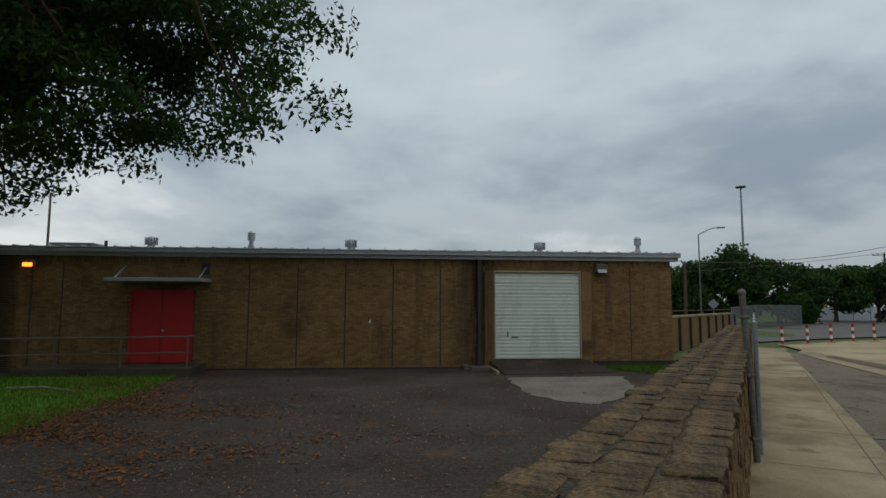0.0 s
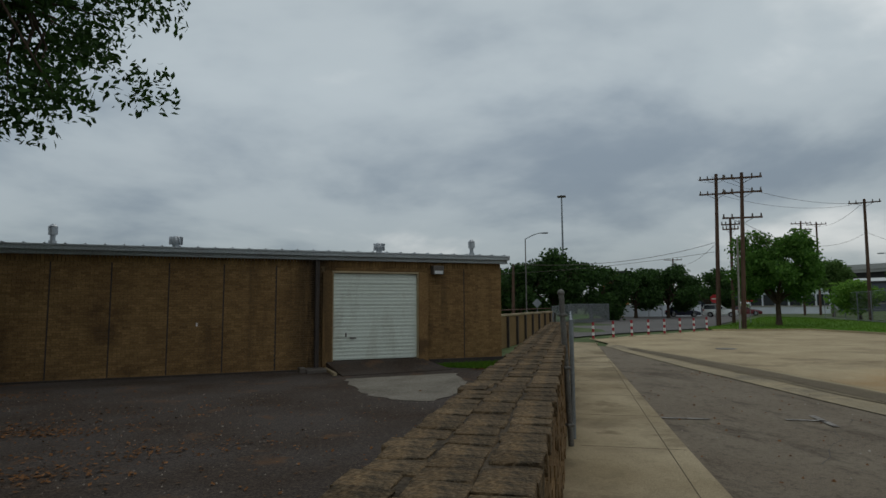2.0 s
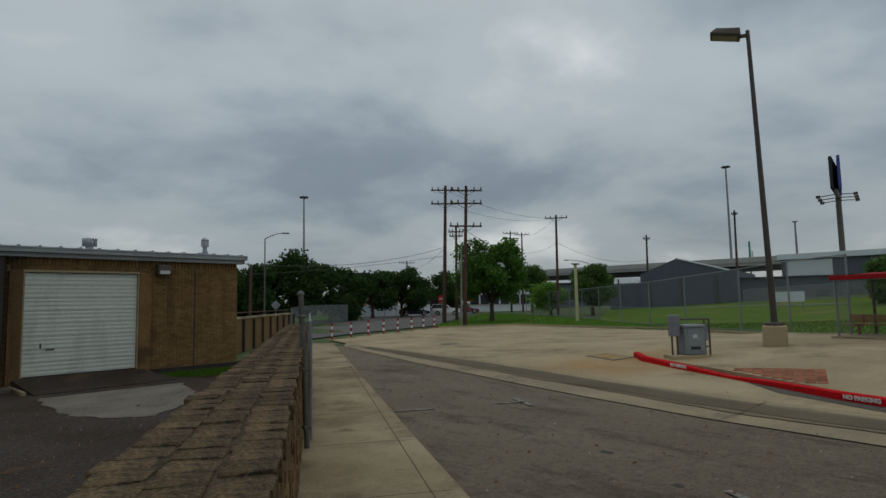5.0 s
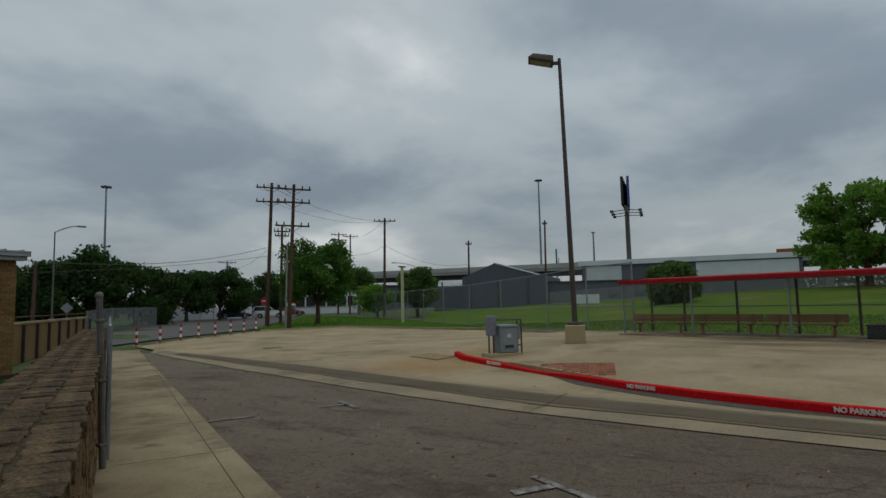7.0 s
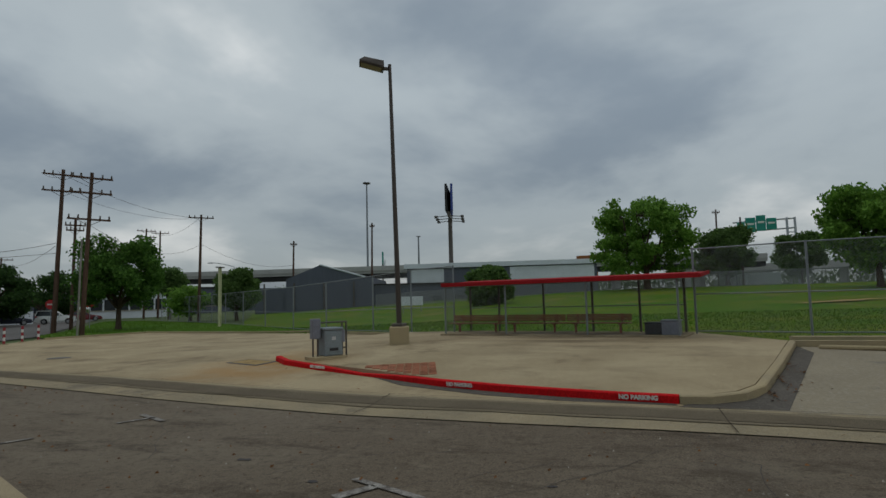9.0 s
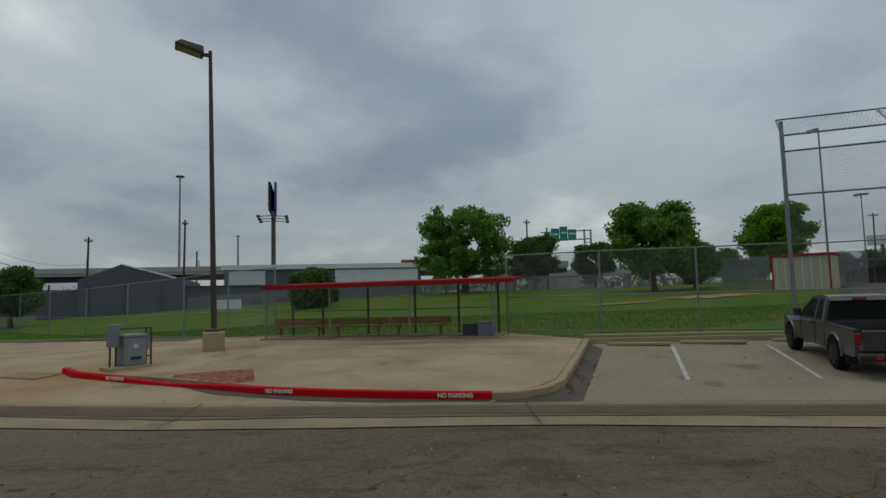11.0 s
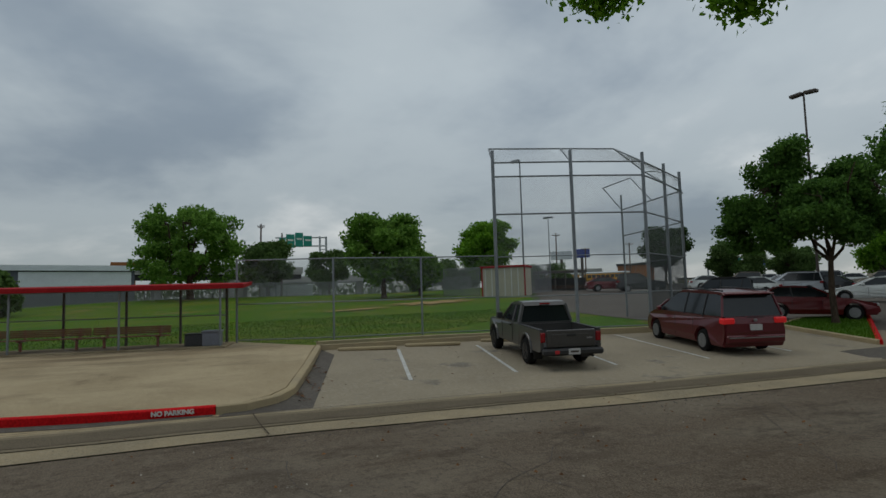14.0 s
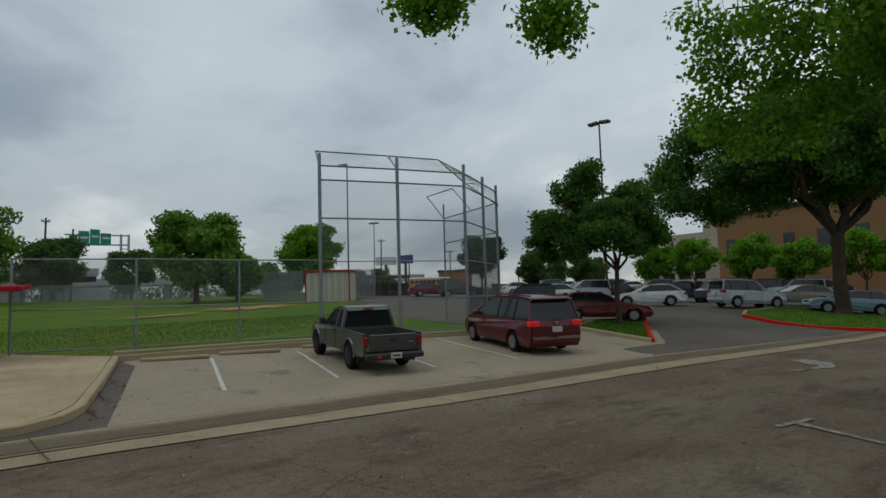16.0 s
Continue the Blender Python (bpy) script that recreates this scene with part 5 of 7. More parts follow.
for az, r_, h, arms, w in ((48.0, 75, 12.6, ((12.2, 1.4),), 0.2), (43.6, 110, 15.0, ((14.6, 1.4), (13.6, 1.2)), 0.2), (44.7, 112, 14.9, ((14.5, 1.4),), 0.2), (33.5, 120, 10.5, ((10.2, 1.6),), 0.2),
                            (38.3, 62, 10.0, ((9.35, 0.8), (8.9, 0.7)), 0.17), (56.2, 95, 11.0, ((10.4, 0.5),), 0.2), (63.6, 95, 13.2, ((12.6, 0.4),), 0.2), (18.9, 42, 4.9, ((4.6, 0.01),), 0.14), (95.6, 95, 11.5, ((11.0, 0.5),), 0.18), (97.5, 80, 8.4, ((8.0, 0.05),), 0.15),
                            (123.8, 130, 12.0, ((11.5, 0.8),), 0.18), (126.5, 135, 9.0, ((8.6, 0.9),), 0.18), (130.5, 140, 10.0, ((9.6, 0.9),), 0.18)):
    utility_pole(*polar(az, r_), h, arms, az + 90, 0.8, w)


def cable(a, b, sag, r=0.018):
    cu = bmesh.new()
    a, b = Vector(a), Vector(b)
    pts = []
    for k in range(15):
        f = k / 14
        p = a.lerp(b, f)
        p.z -= sag * 4 * f * (1 - f)
        pts.append(p)
    add_sweep(cu, pts, r, 4)
    tagged(link("power_line", cu, "steel_dark"), "thin dark overhead power line", "cable", "overhead lines")


P1, P2 = (33.2, 43.9), (29.7, 36.6)
cable((*P1, 7.2), (*polar(18.9, 42), 4.9), 0.7)
cable((*P1, 6.4), (*polar(5, 60), 5.2), 0.8)
cable((*P1, 12.9), (*polar(48.0, 75), 12.4), 0.8)
cable((*P1, 11.5), (*polar(48.0, 75), 12.4), 0.9, 0.014)
cable((*P1, 7.0), (*polar(33.5, 120), 10.2), 1.2)
cable((*P2, 8.0), (*polar(48.0, 75), 9.2), 1.6, 0.014)
cable((*polar(48.0, 75), 9.4), (*polar(56.2, 95), 8.0), 1.2)
cable((*polar(48.0, 75), 12.4), (*polar(44.7, 112), 14.4), 0.8)
cable((*polar(33.5, 120), 8.4), (*polar(12, 95), 9.0), 1.0)
for xo in (-1.2, 1.2):
    cable((P1[0] + xo * 0.7, P1[1] - xo * 0.6, 12.75), (P2[0] + xo * 0.7, P2[1] - xo * 0.6, 11.1), 0.25, 0.014)


def street_light(az, r_, h, arm_heading, arm=2.0, label="slim grey street light with a curved arm"):
    x, y = polar(az, r_)
    sl = thing("street_lamp", label, "lamp", pose(x, y, lie(x, y)) @ Matrix.Rotation(radians(90 - arm_heading), 4, "Z"), "street lamps")
    part("shaft", tube((0, 0, -0.2), (0, 0, h - 0.5), 0.08, 0.05), "post_weathered", sl)
    bm = bmesh.new()
    add_sweep(bm, [(arm * k / 6, 0, h - 0.5 + 0.6 * math.sin(k / 6 * math.pi / 2)) for k in range(7)], 0.045, 6)
    part("arm", bm, "post_steel", sl)
    part("head", boxes((arm - 0.1, arm + 0.6, -0.14, 0.14, h + 0.02, h + 0.16), bevel=0.04), "post_steel", sl)


street_light(20.2, 60, 9.2, 110, 1.7)
street_light(51.0, 90, 7.6, 320, 3.0)


def mast(az, r_, el, label="tall slim highway light mast"):
    x, y = polar(az, r_)
    h = 2 + r_ * math.tan(radians(el))
    ms = thing("light_mast", label, "lamp", pose(x, y, 0), "highway light masts")
    part("shaft", tube((0, 0, 0), (0, 0, h), 0.012 * r_ / 5, 0.006 * r_ / 5), "post_steel", ms)
    for k in range(6):
        a = k * math.tau / 6
        part("head", boxes((0.3, 1.1, -0.25, 0.25, h - 0.25, h + 0.15), m=Matrix.Rotation(a, 4, "Z"), bevel=0.05), "steel_dark", ms)


mast(23.75, 150, 10.3)
mast(63.25, 170, 11.4)
mast(17.0, 260, 4.4)
mast(2.4, 260, 4.4)
mast(68.2, 320, 6.2)
# second pole, beyond the building
x, y = polar(-37.45, 48)
sl = thing("street_lamp", "dark slim lamp post behind the building", "lamp", pose(x, y, 0), "street lamps")
part("shaft", tube((0, 0, 0), (0, 0, 9.6), 0.1, 0.07), "steel_dark", sl)
part("arm", tube((0, 0, 9.5), (1.0, 0, 9.9), 0.05), "steel_dark", sl)

# car park double lamp, field lamps
for az, r_, el, heads, col in ((145.35, 62, 15.9, 2, "bronze_pole"), (120.7, 75, 13.0, 1, "post_steel"), (123.2, 110, 7.4, 2, "post_steel")):
    x, y = polar(az, r_)
    h = 2 + r_ * math.tan(radians(el))
    l2 = thing("light_pole", "tall car park light with box heads", "lamp", pose(x, y, 0.45, 0, 0, -az - 25), "car park lights")
    part("shaft", tube((0, 0, -0.2), (0, 0, h - 0.45), 0.13, 0.08, 10), col, l2)
    for s_ in ((-1, 1) if heads == 2 else (1,)):
        part("head", boxes((0.15, 1.25, -0.3, 0.3, h - 0.75, h - 0.45), m=Matrix.Rotation(0 if s_ > 0 else math.pi, 4, "Z") @ pose(0, 0, 0, 0, -4), bevel=0.06), col, l2)


# ---- vehicles ----
def loft(bm, pts, half, taper=None, bevel=0.0, segs=2):
    """A side profile (x, z) spread to both sides; half(z) gives the half width."""
    L = [bm.verts.new((x, half(x, z), z)) for x, z in pts]
    R = [bm.verts.new((x, -half(x, z), z)) for x, z in pts]
    n = len(pts)
    faces = [bm.faces.new(L), bm.faces.new(list(reversed(R)))]
    rim = []
    for i in range(n):
        j = (i + 1) % n
        faces.append(bm.faces.new((L[j], L[i], R[i], R[j])))
    bmesh.ops.recalc_face_normals(bm, faces=faces)
    if bevel:
        es = [e for e in bm.edges if (e.verts[0] in L and e.verts[1] in L) or (e.verts[0] in R and e.verts[1] in R)]
        bmesh.ops.bevel(bm, geom=es, offset=bevel, segments=segs, affect="EDGES", clamp_overlap=True)
    return bm


def arch(cx, r, z0, n=7):
    """Points of a wheel arch from rear to front along the sill."""
    a0 = math.asin(max(-1, min(1, (z0 - 0.33) / r)))
    return [(cx - r * math.cos(a0 + (math.pi - 2 * a0) * k / n), 0.33 + r * math.sin(a0 + (math.pi - 2 * a0) * k / n)) for k in range(n + 1)]


def wheel(parent, x, y, r=0.33, rim_mat="rim", w=0.21):
    side = 1 if y > 0 else -1
    bm = bmesh.new()
    bmesh.ops.create_cone(bm, cap_ends=True, segments=22, radius1=r, radius2=r, depth=w, matrix=pose(x, y, r, 90))
    bmesh.ops.bevel(bm, geom=[e for e in bm.edges if e.calc_face_angle(0) > 1.0], offset=0.035, segments=2, affect="EDGES")
    wo = part("wheel", bm, "tyre", parent)
    bm = bmesh.new()
    yo = y + side * (w / 2 + 0.004)
    bmesh.ops.create_cone(bm, cap_ends=True, segments=18, radius1=r * 0.64, radius2=r * 0.64, depth=0.012, matrix=pose(x, yo, r, 90))
    for k in range(5):
        m = pose(x, yo + side * 0.008, r) @ Matrix.Rotation(k * math.tau / 5, 4, "Y")
        add_box(bm, -0.03, 0.03, -0.012, 0.012, 0.02, r * 0.6, m=m)
    part("rim", bm, rim_mat, wo)


SHAPES = {
    # length, wheel positions, half width, lower outline top (front to rear), glass outline
    "sedan": dict(rear=0.0, front=2.75, hw=0.89, nose=3.65, tail=-1.05, deck=[(3.65, 0.55), (3.55, 0.72), (2.6, 0.92), (2.15, 0.97), (-0.35, 1.0), (-0.95, 0.96), (-1.05, 0.7)], glass=[(2.2, 0.95), (1.3, 1.38), (0.9, 1.44), (0.0, 1.42), (-0.75, 0.98)]),
    "suv": dict(rear=0.0, front=2.65, hw=0.91, nose=3.45, tail=-0.95, deck=[(3.45, 0.6), (3.4, 0.95), (2.5, 1.08), (1.95, 1.1), (-0.9, 1.1), (-0.95, 0.7)], glass=[(2.0, 1.08), (1.35, 1.62), (1.0, 1.72), (-0.75, 1.72), (-0.92, 1.08)]),
    "van": dict(rear=0.0, front=3.03, hw=0.97, nose=3.95, tail=-1.1, deck=[(3.95, 0.55), (3.9, 0.72), (3.7, 0.86), (3.3, 0.98), (2.75, 1.06), (1.0, 1.09), (-0.9, 1.12), (-1.03, 1.08), (-1.09, 0.9), (-1.12, 0.66)], glass=[(3.0, 1.03), (2.3, 1.40), (1.75, 1.64), (1.35, 1.72), (0.6, 1.755), (-0.5, 1.73), (-0.78, 1.66), (-0.98, 1.09)]),
}


def car(kind, color, label, m, group="", rim_mat="rim", lit=False):
    s = SHAPES[kind]
    c = thing("minivan" if kind == "van" else ("suv" if kind == "suv" else "sedan"), label, "car", m, group)
    hw, z0 = s["hw"], 0.24
    wr = 0.33
    pts = list(s["deck"]) + [(s["tail"] + 0.02, 0.42), (s["tail"] + 0.12, z0)] + arch(s["rear"], 0.40, z0) + arch(s["front"], 0.40, z0) + [(s["nose"] - 0.1, z0), (s["nose"], 0.4)]

    def half(x, z):
        w = hw
        if z > 0.75:
            w -= 0.05 * (z - 0.75) / 0.3
        if z < 0.35:
            w -= 0.03
        if x > s["nose"] - 0.8:
            w -= 0.13 * ((x - s["nose"] + 0.8) / 0.8) ** 2
        if x < s["tail"] + 0.35:
            w -= 0.06 * ((s["tail"] + 0.35 - x) / 0.35) ** 2
        return w
    part("body", loft(bmesh.new(), pts, half, bevel=0.035), color, c)
    g = s["glass"]
    top = max(z for _, z in g)
    belt = min(z for _, z in g)

    def ghalf(x, z):
        return hw - 0.06 - 0.17 * (z - belt) / (top - belt)
    part("window", loft(bmesh.new(), g, ghalf, bevel=0.02), "car_glass", c)
    # roof and pillars over the glass
    bm = bmesh.new()
    tops = [p for p in g if p[1] > top - 0.14]
    x0, x1 = min(p[0] for p in tops), max(p[0] for p in tops)
    loft(bm, [(x1 + 0.03, top - 0.10), (x1 - 0.25, top + 0.0), ((x0 + x1) / 2, top + 0.035), (x0 + 0.1, top + 0.015), (x0 - 0.05, top - 0.07)], lambda x, z: hw - 0.205, bevel=0.03)
    part("roof", bm, color, c)
    for sgn in (1, -1):
        bm = bmesh.new()
        prs = [(g[0], g[1]), (g[-1], g[-2])]
        midx = [0.55] if kind == "sedan" else ([0.75, -0.35] if kind == "suv" else [1.15, 0.05])
        for a, b in prs:
            part("pillar", tube((a[0], sgn * ghalf(*a), a[1]), (b[0], sgn * ghalf(*b), b[1]), 0.04, sides=6), color, c)
        for x in midx:
            part("pillar", tube((x, sgn * ghalf(x, belt), belt), (x - 0.08, sgn * ghalf(x, top - 0.03), top - 0.03), 0.03, sides=6), "black_plastic", c)
        part("mirror", boxes((g[0][0] - 0.42, g[0][0] - 0.24, sgn * (hw + 0.03) - 0.07, sgn * (hw + 0.03) + 0.07, belt + 0.0, belt + 0.14), bevel=0.03), color, c)
        part("handle", boxes((0.75, 0.93, sgn * (hw - 0.012) - 0.012, sgn * (hw - 0.012) + 0.012, belt - 0.16, belt - 0.12)), color, c)
        for x in (0.50, 1.62):
            part("door_seam", boxes((x, x + 0.012, sgn * (hw + 0.001) - 0.004, sgn * (hw + 0.001) + 0.004, 0.36, belt - 0.06)), "black_plastic", c)
        zt = 0.78 if kind == "sedan" else 0.95
        part("tail_light", boxes((s["tail"] - 0.015, s["tail"] + 0.22, sgn * (hw - 0.2) - 0.18, sgn * (hw - 0.2) + 0.18, zt - 0.06, zt + 0.11), bevel=0.03), "tail_lit" if lit else "tail_red", c)
        part("headlight", boxes((s["nose"] - 0.25, s["nose"] - 0.02, sgn * (hw - 0.32) - 0.18, sgn * (hw - 0.32) + 0.18, 0.6, 0.74), bevel=0.03), "lens_clear", c)
        wheel(c, s["rear"], sgn * (hw - 0.11), wr, rim_mat)
        wheel(c, s["front"], sgn * (hw - 0.11), wr, rim_mat)
    part("bumper", boxes((s["tail"] - 0.06, s["tail"] + 0.1, -hw + 0.1, hw - 0.1, 0.36, 0.58), bevel=0.04), color, c)
    part("bumper", boxes((s["nose"] - 0.14, s["nose"] + 0.05, -hw + 0.22, hw - 0.22, 0.34, 0.54), bevel=0.04), color, c)
    part("grille", boxes((s["nose"] - 0.05, s["nose"] + 0.012, -0.4, 0.4, 0.58, 0.70), bevel=0.01), "black_plastic", c)
    zp = 0.72 if kind != "sedan" else 0.62
    part("number_plate", boxes((s["tail"] - 0.085 if kind != "sedan" else s["tail"] - 0.07, s["tail"], -0.16, 0.16, zp, zp + 0.16)), "plate_white", c)
    if kind == "van":
        part("trim_strip", boxes((s["tail"] - 0.072, s["tail"] - 0.055, -hw + 0.16, hw - 0.16, 0.5, 0.53)), "rim", c)
        part("badge", boxes((s["tail"] - 0.04, s["tail"], -0.05, 0.05, 0.96, 1.03), bevel=0.01), "rim", c)
        part("spoiler", boxes((x0 - 0.2, x0 + 0.1, -hw + 0.28, hw - 0.28, top - 0.05, top - 0.005), bevel=0.015), color, c)
        part("rear_wiper", boxes((s["tail"] + 0.06, s["tail"] + 0.09, -0.3, 0.2, belt + 0.02, belt + 0.045)), "black_plastic", c)
    if kind == "suv":
        part("rear_glass", boxes((s["tail"] + 0.015, s["tail"] + 0.10, -hw + 0.28, hw - 0.28, belt + 0.1, top - 0.14), m=pose(0, 0, 0)), "car_glass", c)
    if kind != "sedan":
        for sgn in (1, -1):
            part("roof_rail", boxes((x0 + 0.1, x1 - 0.1, sgn * (hw - 0.3) - 0.02, sgn * (hw - 0.3) + 0.02, top + 0.03, top + 0.075), bevel=0.01), "black_plastic", c)
    return c


def pickup(color, label, m, group="", rim_mat="rim_dark", bed=1.9):
    """x forward from the rear axle."""
    c = thing("pickup_truck", label, "pickup truck", m, group)
    hw = 0.86
    F = 3.15
    z0 = 0.42
    sill = [(p[0], p[1] + 0.05) for p in arch(F, 0.45, 0.36)]
    pts = [(3.95, 0.62), (3.92, 0.92), (3.7, 1.0), (2.35, 1.08), (0.62, 1.08), (0.62, z0), (2.2, z0)] + sill + [(3.9, z0)]

    def half(x, z):
        return hw - (0.1 * max(0, (x - 3.3)) if x > 3.3 else 0) - (0.03 if z > 1.02 else 0)
    part("cab", loft(bmesh.new(), pts, half, bevel=0.04), color, c)
    g = [(2.4, 1.06), (1.75, 1.55), (1.45, 1.60), (0.82, 1.60), (0.66, 1.06)]

    def gh(x, z):
        return hw - 0.05 - 0.15 * (z - 1.06) / 0.54
    part("window", loft(bmesh.new(), g, gh, bevel=0.02), "car_glass", c)
    part("roof", loft(bmesh.new(), [(1.85, 1.50), (1.6, 1.62), (1.2, 1.66), (0.85, 1.64), (0.74, 1.54)], lambda x, z: hw - 0.17, bevel=0.03), color, c)
    for sgn in (1, -1):
        bm = bmesh.new()
        for x0_, x1_, r_ in ((2.4, 1.72, 0.04), (0.70, 0.80, 0.06), (1.28, 1.26, 0.04)):
            part("pillar", tube((x0_, sgn * gh(0, 1.06), 1.06), (x1_, sgn * gh(0, 1.57), 1.57), r_, sides=6), color, c)
        part("mirror", boxes((2.1, 2.28, sgn * (hw + 0.1) - 0.09, sgn * (hw + 0.1) + 0.09, 1.08, 1.28), bevel=0.03), "black_plastic", c)
        # bed side with its wheel arch
        bp = [(0.58, 1.02), (-1.12, 1.02), (-1.14, 0.5), (-1.0, 0.45)] + [(p[0], p[1] + 0.05) for p in arch(0.0, 0.46, 0.40)] + [(0.58, 0.45)]
        bm = bmesh.new()
        La = [bm.verts.new((x, sgn * hw, z)) for x, z in bp]
        Lb = [bm.verts.new((x, sgn * (hw - 0.09), z)) for x, z in bp]
        fs = [bm.faces.new(La), bm.faces.new(list(reversed(Lb)))]
        for i in range(len(bp)):
            j = (i + 1) % len(bp)
            fs.append(bm.faces.new((La[j], La[i], Lb[i], Lb[j])))
        bmesh.ops.recalc_face_normals(bm, faces=bm.faces)
        part("bed_side", bm, color, c)
        part("bed_rail", boxes((-1.12, 0.58, sgn * (hw - 0.05) - 0.06, sgn * (hw - 0.05) + 0.06, 1.022, 1.05), bevel=0.01), "black_plastic", c)
        part("fender_flare", add_sweep(bmesh.new(), [(0.46 * math.cos(math.pi * k / 8), sgn * (hw + 0.005), 0.38 + 0.46 * math.sin(math.pi * k / 8)) for k in range(9)], 0.035, 6), color, c)
        part("fender_flare", add_sweep(bmesh.new(), [(F + 0.46 * math.cos(math.pi * k / 8), sgn * (hw + 0.005), 0.38 + 0.46 * math.sin(math.pi * k / 8)) for k in range(9)], 0.035, 6), color, c)
        part("tail_light", boxes((-1.165, -1.08, sgn * (hw - 0.07) - 0.065, sgn * (hw - 0.07) + 0.065, 0.72, 0.97), bevel=0.015), "tail_red", c)
        part("headlight", boxes((3.85, 3.96, sgn * 0.6 - 0.16, sgn * 0.6 + 0.16, 0.74, 0.92), bevel=0.02), "lens_clear", c)
        part("handle", boxes((1.35, 1.5, sgn * (hw + 0.01) - 0.015, sgn * (hw + 0.01) + 0.015, 0.93, 0.97)), "black_plastic", c)
        for x in (1.22, 2.25):
            part("door_seam", boxes((x, x + 0.012, sgn * hw - 0.006, sgn * hw + 0.006, 0.5, 1.03)), "black_plastic", c)
        part("mud_flap", boxes((-0.52, -0.49, sgn * (hw - 0.16) - 0.12, sgn * (hw - 0.16) + 0.12, 0.2, 0.5)), "black_plastic", c)
        wheel(c, 0, sgn * (hw - 0.10), 0.365, rim_mat, 0.25)
        wheel(c, F, sgn * (hw - 0.10), 0.365, rim_mat, 0.25)
    part("bed_floor", boxes((-1.1, 0.58, -hw + 0.09, hw - 0.09, 0.56, 0.6)), "black_plastic", c)
    part("bed_front", boxes((0.55, 0.615, -hw + 0.03, hw - 0.03, 0.45, 1.04)), color, c)
    part("tailgate", boxes((-1.16, -1.1, -hw + 0.17, hw - 0.17, 0.58, 1.03), bevel=0.02), color, c)
    part("tailgate_panel", boxes((-1.168, -1.158, -hw + 0.3, hw - 0.3, 0.66, 0.92), bevel=0.004), color, c)
    part("tailgate_handle", boxes((-1.18, -1.165, -0.13, 0.13, 0.86, 0.92), bevel=0.004), "black_plastic", c)
    part("badge", boxes((-1.174, -1.166, -0.6, -0.44, 0.79, 0.83)), "rim", c)
    part("bumper", boxes((-1.36, -1.14, -hw + 0.02, hw - 0.02, 0.40, 0.56), bevel=0.04), "black_plastic", c)
    part("number_plate", boxes((-1.372, -1.355, -0.16, 0.16, 0.42, 0.57)), "plate_white", c)
    part("plate_bar", boxes((-1.378, -1.371, -0.11, 0.11, 0.47, 0.52)), "steel_dark", c)
    part("bumper_sticker", boxes((-1.366, -1.358, 0.42, 0.54, 0.44, 0.53)), "sign_red", c)
    part("axle", tube((0, -0.7, 0.36), (0, 0.7, 0.36), 0.06), "black_plastic", c)
    part("exhaust", tube((-1.3, -0.55, 0.36), (0.2, -0.45, 0.4), 0.035), "rim_dark", c)
    part("chassis", boxes((-1.0, 3.6, -0.45, 0.45, 0.34, 0.46)), "black_plastic", c)
    part("brake_lamp", boxes((0.70, 0.76, -0.15, 0.15, 1.57, 1.61)), "tail_red", c)
    return c


glow("tail_lit", (0.62, 0.012, 0.014), 0.14)
paint("paint_grey", (0.075, 0.072, 0.07))
paint("paint_maroon", (0.105, 0.006, 0.011))
paint("paint_red", (0.13, 0.006, 0.010))
paint("paint_white", (0.62, 0.64, 0.62))
paint("paint_silver", (0.36, 0.38, 0.40))
paint("paint_navy", (0.012, 0.017, 0.035))
paint("paint_tan", (0.22, 0.19, 0.15))
paint("paint_blue", (0.16, 0.24, 0.32))
paint("paint_seafoam", (0.28, 0.42, 0.42))
paint("paint_black", (0.012, 0.012, 0.014))


def stand(x, y, deg):
    """A pose on the ground with the vehicle's pitch after the slope; deg: heading counter-clockwise from +x."""
    a = radians(deg)
    dz = lie(x + 3 * math.cos(a), y + 3 * math.sin(a)) - lie(x, y)
    return pose(x, y, lie(x, y) + 0.008, 0, 0, deg) @ Matrix.Rotation(-math.atan2(dz, 3), 4, "Y")


pickup("paint_grey", "dark grey compact pickup parked in a bay", stand(13.41, -8.80, -11.5) @ Matrix.Diagonal((0.93, 0.93, 0.95, 1)))
car("van", "paint_maroon", "dark red minivan with lit tail lamps", stand(13.05, -14.85, -17.5), lit=True)


def park(kind, color, label, az, r_, turn, **kw):
    """A parked car in the far car park; turn: its heading against the line of sight, 90 = nose to the right."""
    x, y = polar(az, r_)
    deg = 90 - az - turn
    a = radians(deg)
    x, y = x - 1.3 * math.cos(a), y - 1.3 * math.sin(a)
    if kind == "pickup":
        return pickup(color, label, stand(x, y, deg), "cars in the car park", rim_mat="rim")
    return car(kind, color, label, stand(x, y, deg), "cars in the car park", **kw)


park("sedan", "paint_red", "dark red sedan parked side-on behind the minivan", 144.6, 30.5, 82)
park("sedan", "paint_white", "pale silver-white sedan parked in the lot", 148.9, 42, -97)
park("pickup", "paint_navy", "dark navy pickup parked in the lot", 152.0, 50, -80)
park("suv", "paint_navy", "dark blue compact suv in the lot", 154.5, 50, 200)
park("suv", "paint_silver", "silver boxy suv with black rear glass", 157.0, 42, 55)
park("sedan", "paint_tan", "tan sedan parked beyond the oak", 160.6, 47, -120)
park("suv", "paint_seafoam", "pale green-white suv in the far row", 160.8, 56, -70)
park("sedan", "paint_blue", "pale blue sedan parked beside the oak", 164.2, 43, -110)
park("suv", "paint_maroon", "maroon suv in the far row", 157.8, 60, -75)
park("sedan", "paint_white", "white sedan behind the minivan", 139.8, 48, -95)
park("suv", "paint_silver", "grey suv in the middle row", 143.0, 52, -100)
